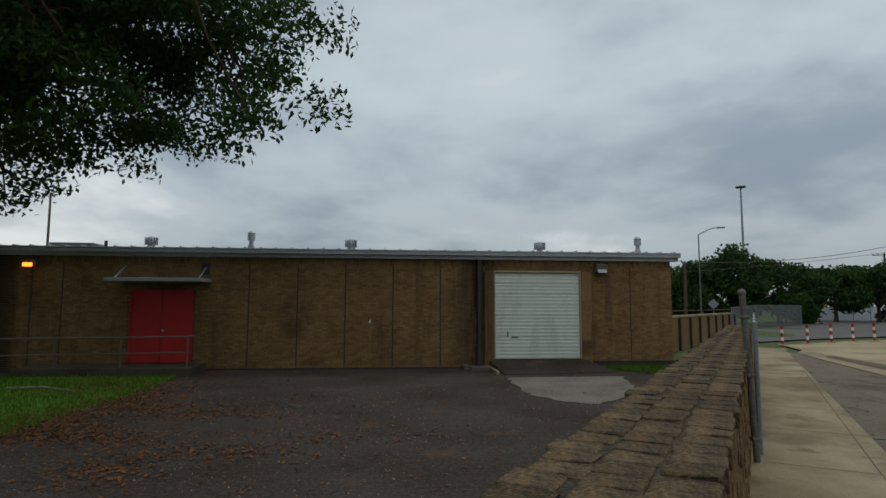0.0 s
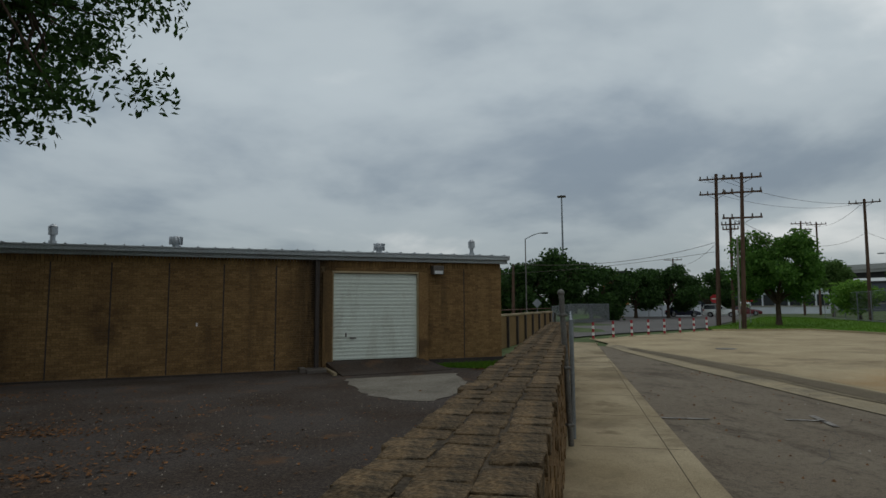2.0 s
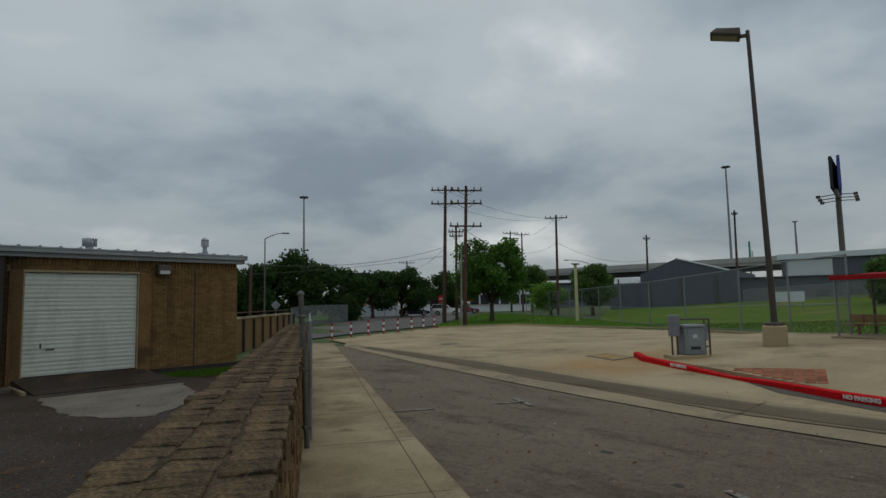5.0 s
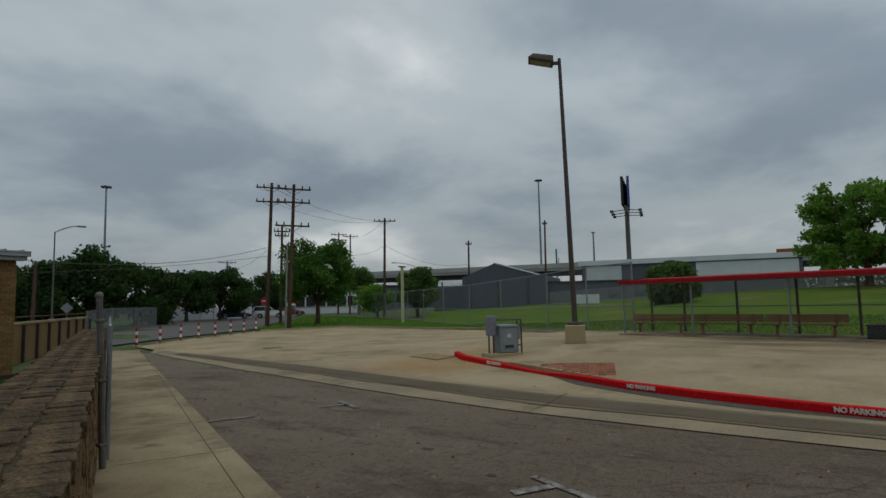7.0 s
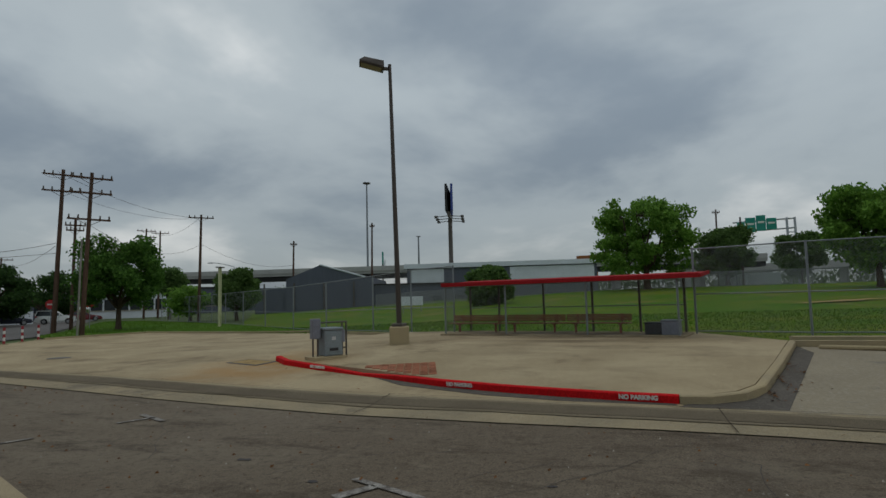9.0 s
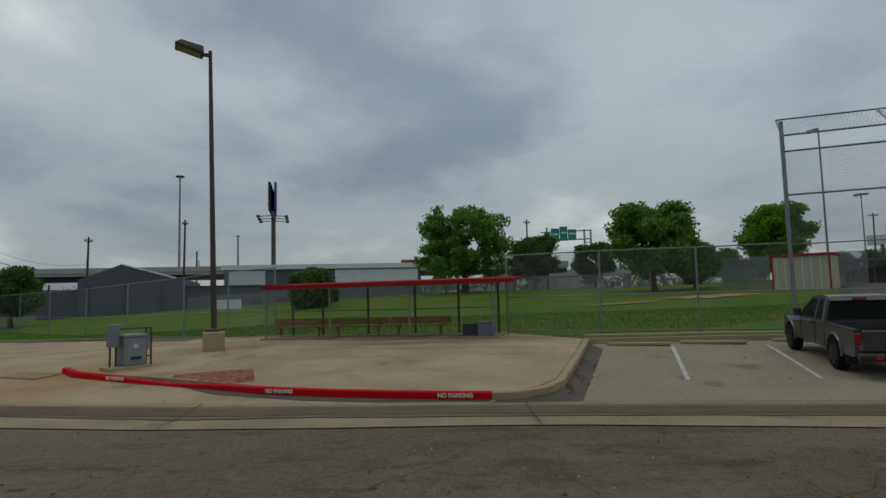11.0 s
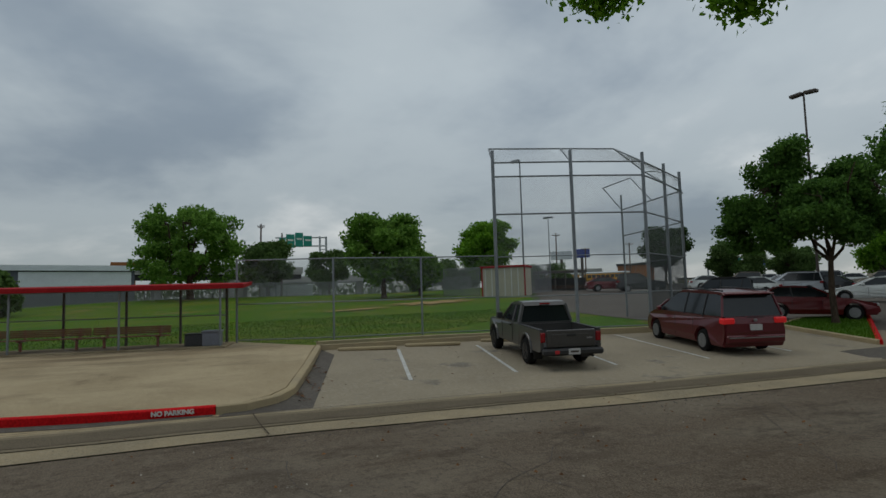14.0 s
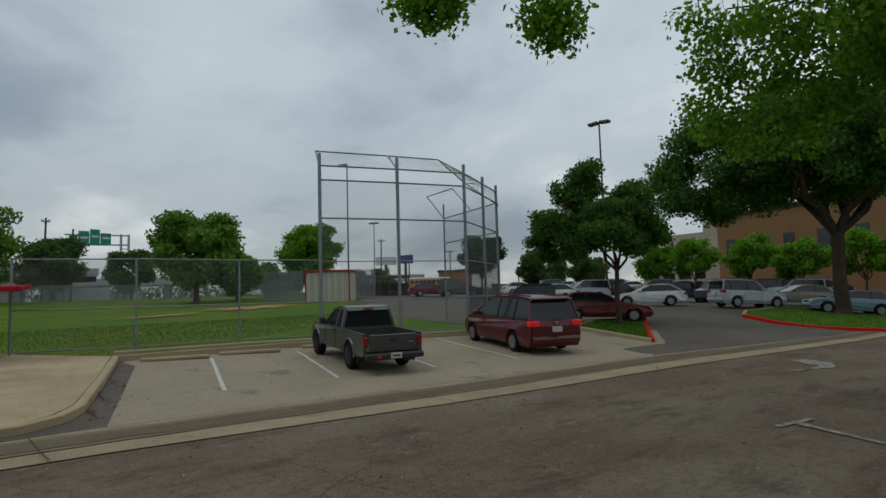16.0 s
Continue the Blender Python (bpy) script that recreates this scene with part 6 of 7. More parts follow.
park("suv", "paint_black", "dark suv beside the backstop screen", 137.2, 38, -85)
park("sedan", "paint_black", "dark sedan in the middle row", 145.4, 53, -80)
kinds = ["sedan", "suv", "sedan", "sedan", "suv"]
cols = ["paint_white", "paint_silver", "paint_navy", "paint_tan", "paint_black", "paint_silver", "paint_white", "paint_maroon"]
words_ = {"paint_white": "white", "paint_silver": "silver", "paint_navy": "navy blue", "paint_tan": "tan", "paint_black": "black", "paint_maroon": "maroon"}
rv = random.Random(9)
for i in range(15):
    k, cc = kinds[i % 5], cols[(i * 3 + i // 4) % 8]
    park(k, cc, words_[cc] + " " + k + " in a distant car park row", 137.5 + i * 1.95, 66 + (i % 3) * 9 + rv.uniform(-1, 1), rv.choice((-85, -95, 80, 30)))
park("sedan", "paint_red", "dark red sedan parked beyond the field", 128.6, 62, 80)
park("suv", "paint_black", "dark suv parked beyond the field", 131.4, 60, 85)
park("suv", "paint_white", "white suv parked across the street", 37.3, 92, 95)
park("sedan", "paint_navy", "dark blue sedan parked across the street", 34.2, 92, 85)
park("sedan", "paint_red", "red sedan parked across the street", 39.2, 105, 88)


# ---- trees ----
def mesh_of(name, verts, faces, key):
    me = bpy.data.meshes.new(name)
    verts = np.asarray(verts, dtype=np.float32)
    faces = np.asarray(faces, dtype=np.int32)
    me.vertices.add(len(verts))
    me.vertices.foreach_set("co", verts.ravel())
    k = faces.shape[1]
    me.loops.add(faces.size)
    me.loops.foreach_set("vertex_index", faces.ravel())
    me.polygons.add(len(faces))
    me.polygons.foreach_set("loop_start", np.arange(0, faces.size, k, dtype=np.int32))
    me.update(calc_edges=True)
    me.validate()
    me.materials.append(M[key])
    return me


def leaves(centres, per, spread, size, seed, flat=0.7, wide=0.45):
    """Leaf blades (folded diamonds) scattered round cluster centres."""
    r = np.random.RandomState(seed)
    c = np.repeat(np.asarray(centres), per, axis=0)
    n = len(c)
    off = r.normal(size=(n, 3)).clip(-1.7, 1.7) * spread
    off[:, 2] *= flat
    p = c + off
    s = size * r.uniform(0.6, 1.3, (n, 1))
    u = r.normal(size=(n, 3)); u /= np.linalg.norm(u, axis=1, keepdims=True)
    w = r.normal(size=(n, 3)); w -= (w * u).sum(1, keepdims=True) * u; w /= np.linalg.norm(w, axis=1, keepdims=True)
    up = np.cross(u, w)
    a, b, d, e = p - u * s, p + w * s * wide + up * s * 0.12, p + u * s, p - w * s * wide + up * s * 0.12
    verts = np.stack([a, b, d, e], 1).reshape(-1, 3)
    faces = np.arange(4 * n).reshape(-1, 4)
    return verts, faces


def limb(bm, a, b, r0, r1, seed, bend=0.12, n=5):
    r = random.Random(seed)
    a, b = Vector(a), Vector(b)
    L = (b - a).length
    pts, radii = [a], [r0]
    for k in range(1, n + 1):
        f = k / n
        p = a.lerp(b, f) + (Vector((r.uniform(-1, 1), r.uniform(-1, 1), r.uniform(-0.6, 0.6))) * bend * L / n if k < n else Vector())
        radii.append(r0 + (r1 - r0) * f)
        pts.append(p)
    add_sweep(bm, pts, radii, 8 if r0 > 0.08 else 5)
    return pts


def tree(label, x, y, height, crown, trunk_r, fork, seed, leaf="leaf_mid", clusters=90, per=60, size=0.16, spread=0.5, z=None, centre=None, hollow=0.35, group="", limbs=6, keep=None, lean=(0, 0), extra=(), lobes=(), wide=0.45, bare=False, lobed=0):
    """lobes: (across, along, height, radius, clusters) seen square to the line from the eye; bare: no round crown. crown: half axes of the crown; fork: height at which the limbs part; centre: crown's centre from the trunk's foot."""
    z = lie(x, y) if z is None else z
    t = thing("tree", label, "tree", pose(x, y, z - 0.03), group)
    r = random.Random(seed)
    cx, cy, cz = centre or (0, 0, height - crown[2])
    pts = []
    far_ = Vector((x, y, 0)).normalized()
    for across, along_, zz, rr_, k_ in lobes:
        for _ in range(k_):
            v = Vector((r.gauss(0, 1), r.gauss(0, 1), r.gauss(0, 1))).normalized() * rr_ * r.random() ** 0.4
            pts.append(Vector((far_.y, -far_.x, 0)) * across + far_ * along_ + Vector((v.x, v.y, zz + v.z * 0.85)))
    if lobed:
        # a crown of several bulging boughs with gaps between them
        mean = sum(crown) / 3
        for k in range(lobed):
            a, e = k * 2.39996 + r.uniform(-0.3, 0.3), -0.95 + 2.0 * (k + 0.5) / lobed
            v = Vector((math.cos(a) * math.cos(e), math.sin(a) * math.cos(e), math.sin(e)))
            q = r.uniform(0.62, 0.84)
            c_ = Vector((cx + v.x * crown[0] * q, cy + v.y * crown[1] * q, cz + v.z * crown[2] * q))
            rad = mean * r.uniform(0.24, 0.44)
            for _ in range(clusters // lobed):
                d = Vector((r.gauss(0, 1), r.gauss(0, 1), r.gauss(0, 1))).normalized() * rad * r.random() ** 0.4
                pts.append(c_ + Vector((d.x, d.y, d.z * 0.8)))
    while len(pts) < clusters and not bare and not lobed:
        v = Vector((r.gauss(0, 1), r.gauss(0, 1), r.gauss(0, 1))).normalized()
        rad = hollow + (1 - hollow) * r.random() ** 0.6
        nz = noise.noise(v * 1.9 + Vector((seed, 0, 0)))
        rad *= 0.82 + 0.42 * nz
        p = Vector((cx + v.x * crown[0] * rad, cy + v.y * crown[1] * rad, cz + v.z * crown[2] * rad))
        if p.z < fork * 0.75 or noise.noise(p * 0.55 + Vector((0, seed, 0))) < -0.28:
            continue
        if keep and not keep(p):
            continue
        pts.append(p)
    base = len(pts) if len(extra) < 50 else 10 ** 6
    pts += [Vector(p) - Vector((x, y, z)) for p in extra]
    bm = bmesh.new()
    top = Vector((lean[0], lean[1], fork))
    add_sweep(bm, [(0, 0, -0.1), (0, 0, 0.12), (0.01, 0, 0.4), top * 0.5 + Vector((0.04, 0.03, 0)), top], [trunk_r * 1.5, trunk_r * 1.2, trunk_r, trunk_r * 0.84, trunk_r * 0.76], 12)
    for v in bm.verts:
        v.co += Vector((1, 1, 0)) * noise.noise(v.co * 2.3) * trunk_r * 0.12
    part("trunk", bm, "bark", t)
    mains = []
    for k in range(limbs):
        a = k * math.tau / limbs + r.uniform(-0.3, 0.3)
        e = Vector((cx + crown[0] * 0.55 * math.cos(a), cy + crown[1] * 0.55 * math.sin(a), cz + crown[2] * r.uniform(-0.15, 0.55)))
        bm = bmesh.new()
        mains.append(limb(bm, top - Vector((0, 0, 0.1)), e, trunk_r * 0.55, trunk_r * 0.14, seed * 7 + k, 0.35))
        part("limb", bm, "bark", t)
    bm = bmesh.new()
    nodes = [p for m in mains for p in m[2:]]
    for i, p in enumerate(pts):
        if i % 2 == 0 or crown[0] < 4:
            if i >= base:
                # drooping sprays hang from twigs that come in from above
                up_ = p + Vector((0, 0, 2.2))
                limb(bm, min(nodes, key=lambda q: (q - up_).length - q.z), up_, trunk_r * 0.12, trunk_r * 0.06, seed + i, 0.3, 4)
                limb(bm, up_, p, trunk_r * 0.05, 0.004, seed + i, 0.2, 3)
                continue
            b = min(nodes, key=lambda q: (q - p).length)
            limb(bm, b, p, trunk_r * 0.11, trunk_r * 0.03 + 0.004, seed + i, 0.3, 3)
    part("twig", bm, "bark", t)["kind"] = "stuff"
    v, f = leaves([tuple(p) for p in pts], per, spread, size, seed, wide=wide)
    o = new("crown", mesh_of("crown", v, f, leaf))
    o.parent = t
    o["kind"] = "stuff"
    return t


# the oak over the yard
# extra clusters to the left, mostly out of view, are added to shade the yard
rb_ = random.Random(40)
tree("large dark live oak spreading over the yard", -12.6, 7.0, 11, (6.7, 5.4, 3.7), 0.32, 3.2, 3, "leaf_dark", 520, 170, 0.072, 0.27, z=-0.05, centre=(4.55, 2.45, 7.45), hollow=0.1, limbs=9, extra=[(-13.0 - 11 * rb_.random(), 4 + 12 * rb_.random(), 5.5 + 5.0 * rb_.random()) for _ in range(520)])
# tree hanging over the lane, its trunk outside the view
tree("bright green shade tree over the lane", -2.2, -15.5, 12, (4.1, 4.1, 3.3), 0.26, 3.4, 12, "leaf_light", 250, 240, 0.06, 0.25, centre=(2.7, 3.3, 7.3), hollow=0.2, limbs=8, wide=0.75, extra=[(*polar(a, 9.5), z) for a, z in ((127.6, 7.0), (128.8, 6.85), (129.6, 6.75), (130.3, 6.9), (131.2, 7.1), (140.4, 6.75), (141.0, 6.5), (141.5, 6.35), (141.9, 6.25), (142.2, 6.6), (136, 7.9), (133, 7.7), (138.5, 7.5), (144, 7.5), (146.5, 7.7), (149, 7.5), (152, 7.2))] + [(*polar(a, 12.5), 2 + 12.5 * math.tan(radians(e))) for a, e in ((154.3, 23.4), (155.4, 21.2), (155.1, 19.4), (157.1, 22.1), (159.3, 22.6), (161.4, 20.6), (163.2, 21.6), (154.7, 16.1), (155.3, 14.2), (157.0, 14.8), (157.8, 12.4), (160.9, 14.1), (161.9, 12.2), (162.8, 14.2), (159.4, 17.2), (161.7, 17.4), (163.9, 16.5), (165.3, 14.7), (166.8, 16.9), (157.6, 19.2), (156.4, 17.6))])
# big oak on the island
tree("large dark live oak on a grassy island", *polar(163.8, 42), 15, (9.4, 9.4, 4.4), 0.45, 4.9, 5, "leaf_oak", 540, 190, 0.13, 0.5, centre=(-0.3, 0, 10.5), hollow=0.15, limbs=8, wide=0.6, lobes=[(-9.0, 0, 9.6, 1.4, 24), (-8.3, -1, 7.8, 1.2, 20), (-6.6, 1, 7.2, 1.2, 20), (-5.6, -1, 7.9, 1.4, 22), (-3.6, 2, 7.9, 1.4, 18), (-7.2, 0, 11.8, 1.7, 30)])
# small tree on the wedge island
tree("young dark green tree on a kerbed island", 15.75, -23.6, 7.9, (3.4, 3.4, 2.5), 0.13, 2.7, 8, "leaf_oak", 0, 150, 0.085, 0.22, limbs=7, wide=0.65, bare=True, lobes=[(-1.63, 0.2, 6.45, 1.07, 46), (-1.18, -0.6, 7.25, 0.56, 14), (0.75, 0.0, 5.7, 1.02, 44), (0.88, 0.4, 6.4, 0.56, 12), (-2.81, -0.3, 4.8, 0.98, 38), (-3.52, 0.3, 4.4, 0.56, 12), (-0.38, -1.2, 4.6, 1.21, 46), (1.52, 0.3, 4.4, 0.93, 36), (-1.36, 1.6, 4.9, 1.21, 40), (0.26, 1.8, 5.1, 1.02, 30), (-1.9, -1.0, 3.8, 0.65, 16), (0.88, -0.8, 3.7, 0.56, 12), (-3.08, 0.2, 3.6, 0.47, 8)])
for args in ((89.6, 72, 11.3, (5.9, 5.9, 5.2), 0.4, 31, "leaf_mid", 22), (96.3, 80, 7.9, (3.3, 3.3, 3.6), 0.3, 32, "leaf_grey", 9), (107.1, 62, 9.6, (4.0, 4.0, 4.3), 0.3, 33, "leaf_mid", 17), (110.6, 66, 5.4, (2.6, 2.6, 2.5), 0.22, 43, "leaf_mid", 7), (117.2, 78, 9.4, (3.6, 3.6, 4.2), 0.28, 34, "leaf_light", 14), (101.9, 90, 7.6, (2.8, 2.8, 3.4), 0.2, 35, "leaf_grey", 8),
             (75.0, 62, 4.1, (2.0, 2.0, 2.1), 0.16, 36, "leaf_grey", 9), (51.2, 72, 5.8, (2.3, 2.3, 2.5), 0.2, 37, "leaf_grey", 8), (133.6, 90, 8.6, (3.0, 3.0, 3.2), 0.2, 45, "leaf_dark", 9), (139.5, 95, 6.2, (4.0, 4.0, 2.8), 0.25, 46, "leaf_grey", 9), (143.8, 105, 5.8, (3.5, 3.5, 2.6), 0.25, 47, "leaf_grey", 9), (122.5, 120, 5.0, (7, 4, 3.0), 0.25, 48, "leaf_grey", 9), (114.0, 105, 5.5, (7, 5, 3.0), 0.25, 49, "leaf_grey", 9)):
    az, r_, h, cr, tr_, sd, lf, lb = args
    tree("leafy green tree beyond the playing field", *polar(az, r_), h, cr, tr_, h * 0.22, sd, lf, 260, 85, 0.2, 0.42, group="trees beyond the field", limbs=6, lobed=lb, wide=0.6)
for args in ((19.6, 66, 6.6, (4.6, 4.6, 3.2), 51), (22.6, 68, 8.2, (4.6, 4.6, 3.8), 52), (26.2, 72, 6.8, (4.8, 4.6, 3.5), 53), (30.2, 84, 6.6, (4.3, 4.3, 2.9), 54), (33.0, 86, 7.2, (4.3, 4.3, 3.2), 55), (17.0, 70, 6.0, (4, 4, 3.0), 56), (36.3, 110, 7.5, (6, 6, 3.4), 57)):
    az, r_, h, cr, sd = args
    tree("dense dark green oak across the street", *polar(az, r_), h, cr, 0.24, 1.7, sd, "leaf_dark", 140, 90, 0.2, 0.48, group="oaks across the street", limbs=6, lobed=9, wide=0.6)
tree("spreading green oak on the verge by the poles", *polar(41.7, 56), 7.9, (4.0, 4.0, 3.2), 0.24, 1.9, 61, "leaf_oak", 260, 110, 0.13, 0.36, limbs=8, lobed=19, wide=0.6)
tree("slim green tree on the street corner", *polar(45.6, 100), 8.2, (2.6, 2.6, 2.4), 0.2, 3, 62, "leaf_grey", 60, 60, 0.3, 0.5)
tree("green palm-like shrub tree behind the fence", *polar(47.3, 78), 4.4, (2.6, 2.6, 1.9), 0.2, 1.2, 63, "leaf_mid", 60, 60, 0.25, 0.5)
for i, (az, r_, h) in enumerate(((149.8, 74, 6.0), (153.0, 72, 6.4), (157.3, 70, 6.6), (161.0, 68, 6.0), (165.5, 66, 6.4))):
    tree("small bright green tree before the brick building", *polar(az, r_), h, (2.6, 2.6, 2.3), 0.12, 1.7, 70 + i, "leaf_light", 110, 80, 0.16, 0.34, lobed=8, wide=0.6, group="young trees before the building", limbs=5)

# ---- islands ----
ISL = [(11.95, -19.9), (12.4, -20.6), (16.6, -27.0), (17.6, -24.2), (16.6, -21.4)]
verge("island_grass", ISL, 6000, 31, "short green grass on a kerbed island", lambda x, y: lie(x, y) + 0.10, 0.09)
ribbon("island_kerb", [ISL[2], ISL[3], ISL[4], ISL[0]], KERB, "concrete_kerb", label="pale concrete kerb round the island", category="kerb")
ribbon("island_kerb_red", [ISL[0], ISL[1], ISL[2]], KERB, "kerb_red", label="red painted kerb end of the island", category="kerb")
O_ = [polar(156.6, 35.5), polar(159.2, 33.0), polar(163, 31.5), polar(170, 30.5), polar(172, 42), polar(160, 44), polar(156.8, 38)]
verge("oak_island_grass", O_, 9000, 32, "green grass island under the large oak", lambda x, y: lie(x, y) + 0.10, 0.1)
ribbon("oak_island_kerb", O_[:4], KERB, "kerb_red", label="red painted kerb of the oak island", category="kerb")
ribbon("oak_island_kerb_plain", O_[4:] + [O_[0]], KERB, "concrete_kerb", label="plain kerb at the back of the oak island", category="kerb")
verge("street_verge", [(26.6, 35.9), (29.2, 40.2), (34, 44), (60, 70), (61, 64), (46.2, 39.4), (36.5, 26.0), (31.0, 19.4), (33.0, 34.4)], 16000, 33, "green grass verge at the driveway corner", lambda x, y: lie(x, y) + 0.06, 0.14)
ribbon("verge_kerb", [(26.6, 35.9), (33.0, 34.4), (30.9, 19.8), (24.7, 11.2)], [(0.08, -0.1), (0.08, 0.1), (0.05, 0.12), (-0.09, 0.12), (-0.09, -0.1)], "concrete_kerb", label="low pale concrete kerb along the verge", category="kerb")
# bare patches and tufts of the field
rf = random.Random(17)
for cx_, cy_, sx, sy, name in ((47, -18.8, 4.5, 2.2, "bare_dirt"), (42.5, -11, 3.5, 0.7, "bare_dirt")):
    poly = []
    for k in range(40):
        a = k * math.tau / 40
        q = rf.uniform(0.45, 1.15)
        u, v = sx * math.cos(a) * q, sy * math.sin(a) * q
        poly.append((cx_ + u * 0.35 + v * 0.9, cy_ - u * 0.9 + v * 0.35))
    patch(name, poly, "dirt", 0.10, 1.0, label="worn bare tan dirt patch in the grass", category="dirt")
n = 70000
rr = np.random.RandomState(5)
gx, gy = 19.5 + 17 * rr.rand(n) ** 1.3, rr.uniform(-30, 40, n)
ok = (gy < 2.3 * (gx - 20.3) - 1.5) & (gy > -4.0 - 1.2 * (gx - 19)) & ~((gy > -1.6) & (gx < 24.5)) & (gx > 21.0 - 0.17 * (gy + 4).clip(-99, 0) * -1)
gx, gy = gx[ok], gy[ok]
gz = np.array([lie(a, b) for a, b in zip(gx, gy)]) + 0.02
ang_ = rr.rand(len(gx)) * math.tau
hh = rr.uniform(0.03, 0.08, len(gx)) * (1 + (gx - 20) * 0.02)
ww = 0.012 + 0.0009 * (gx - 20)
b0_ = np.stack([gx - ww * np.cos(ang_), gy - ww * np.sin(ang_), gz], 1)
b1_ = np.stack([gx + ww * np.cos(ang_), gy + ww * np.sin(ang_), gz], 1)
b2_ = np.stack([gx + rr.normal(0, 0.03, len(gx)), gy + rr.normal(0, 0.03, len(gx)), gz + hh], 1)
tagged(new("field_grass", mesh_of("field_grass", np.stack([b0_, b1_, b2_], 1).reshape(-1, 3), np.arange(3 * len(gx)).reshape(-1, 3), "blade")), "short mown grass blades of the playing field", "grass", kind="stuff")


# ---- loose bits on the lane ----
def scatter_bits(name, count, seed, area, size, key, label, category):
    """Small flat irregular stones or scraps lying on the paving."""
    r = random.Random(seed)
    v, f = [], []
    while len(f) < count * 6:
        x, y = area(r)
        s = size * r.uniform(0.5, 1.5)
        z = lie(x, y) + 0.012
        k = len(v)
        a0 = r.random() * math.tau
        ring = [(x + s * r.uniform(0.6, 1.2) * math.cos(a0 + i * math.tau / 6), y + s * r.uniform(0.6, 1.2) * math.sin(a0 + i * math.tau / 6), z - 0.012) for i in range(6)]
        v += ring + [(x + s * 0.2, y, z + s * r.uniform(0.2, 0.6))]
        f += [(k + i, k + (i + 1) % 6, k + 6) for i in range(6)]
    tagged(new(name, mesh_of(name, v, f, key)), label, category, kind="stuff")


def on_lane(r):
    y = r.uniform(-14, 16)
    x0, x1 = (3.3, 9.3) if y < 5 else (3.9 + 0.42 * (y - 5), 9.6 + 0.18 * (y - 5))
    if y < 4:
        x0 = max(1.0, 2.4 + 0.35 * y) if y > -6 else 0.6
    return r.uniform(x0, x1), y


def by_gutter(r):
    y = r.uniform(-12, 16)
    return 9.5 + (0.13 * y if y < 0 else 0.12 * y) + r.gauss(0, 0.25), y


scatter_bits("lane_grit", 260, 71, on_lane, 0.014, "grit_pale", "pale stones and scraps scattered over the lane", "gravel")
scatter_bits("lane_leaves", 220, 72, on_lane, 0.022, "dead_leaf", "dead brown leaf bits scattered over the lane", "leaf litter")
scatter_bits("gutter_grit", 700, 73, by_gutter, 0.014, "asphalt_lot", "grey grit gathered along the gutter", "gravel")


def on_yard(r):
    while True:
        x, y = r.uniform(-11, 4), r.uniform(4, 15)
        if 0.91 * x - 0.415 * y < -0.9:
            return x, y


scatter_bits("yard_grit", 1500, 74, on_yard, 0.013, "grit_yard", "grey stones scattered over the worn yard", "gravel")


# ---- distance ----
def between(az0, r0, az1, r1):
    """A frame whose x runs from one far point to another, and the length."""
    a, b = Vector(polar(az0, r0)), Vector(polar(az1, r1))
    d = b - a
    return Matrix.Translation((a.x, a.y, 0)) @ Matrix.Rotation(math.atan2(d.y, d.x), 4, "Z"), d.length


def rise(r_, el):
    return 2 + r_ * math.tan(radians(el))


# elevated highway
m, L = between(44, 190, 93, 165)
hw_ = thing("overpass", "long pale concrete highway overpass", "bridge", m)
part("deck", boxes((-20, L + 20, 0, 9, 9.7, 10.6)), "overpass", hw_)
part("parapet", boxes((-20, L + 20, -0.3, 0, 10.4, 11.7)), "overpass", hw_)
part("girder", boxes((-20, L + 20, 1, 8, 8.5, 9.7)), "shade_dark", hw_)
for k in range(9):
    part("pier", boxes((5 + k * 18, 6.6 + k * 18, 2, 7, 0, 8.5)), "overpass", hw_)
m, L = between(92, 190, 128, 190)
hw2 = thing("overpass", "far low concrete highway deck behind trees", "bridge", m)
part("deck", boxes((0, L, 0, 9, 7.6, 9.6)), "overpass", hw2)
for k in range(7):
    part("pier", boxes((5 + k * 18, 6.6 + k * 18, 2, 7, 0, 7.6)), "overpass", hw2)
# slate warehouse with a gable
m, L = between(52.6, 92, 63.6, 88)
wh = thing("warehouse", "slate grey metal warehouse with a low gable", "building", m)
part("wall", boxes((0, L * 0.28, 1, 20, 0.5, 4.4), (L * 0.28, L, 0, 20, 0.5, 5.6)), "slate_siding", wh)
bm = bmesh.new()
xs_ = (L * 0.28, L * 0.565, L * 0.95)
f_ = [bm.verts.new(v) for v in ((xs_[0], -0.02, 5.6), (xs_[2], -0.02, 5.6), (xs_[1], -0.02, 7.6), (xs_[0], 20, 5.6), (xs_[2], 20, 5.6), (xs_[1], 20, 7.6))]
for q in ((0, 1, 2), (3, 5, 4), (0, 2, 5, 3), (1, 4, 5, 2)):
    bm.faces.new([f_[i] for i in q])
bmesh.ops.recalc_face_normals(bm, faces=bm.faces)
part("gable", bm, "slate_siding", wh)
part("roof_trim", tube((xs_[1], -0.1, 7.65), (xs_[2], -0.1, 5.65), 0.12, sides=5), "white_siding", wh)
for k in range(4):
    part("post", tube((L * (0.1 + 0.25 * k), -0.15, 0.5), (L * (0.1 + 0.25 * k), -0.15, 5.0), 0.12, sides=6), "steel_dark", wh)
m, L = between(63.6, 90, 84, 96)
sh = thing("long_shed", "long dark grey low shed behind the field", "building", m)
part("wall", boxes((0, L, 0, 8, 0.8, 4.4)), "slate_siding", sh)
part("roof", boxes((-0.2, L + 0.2, -0.3, 8.3, 4.4, 4.65)), "shade_dark", sh)
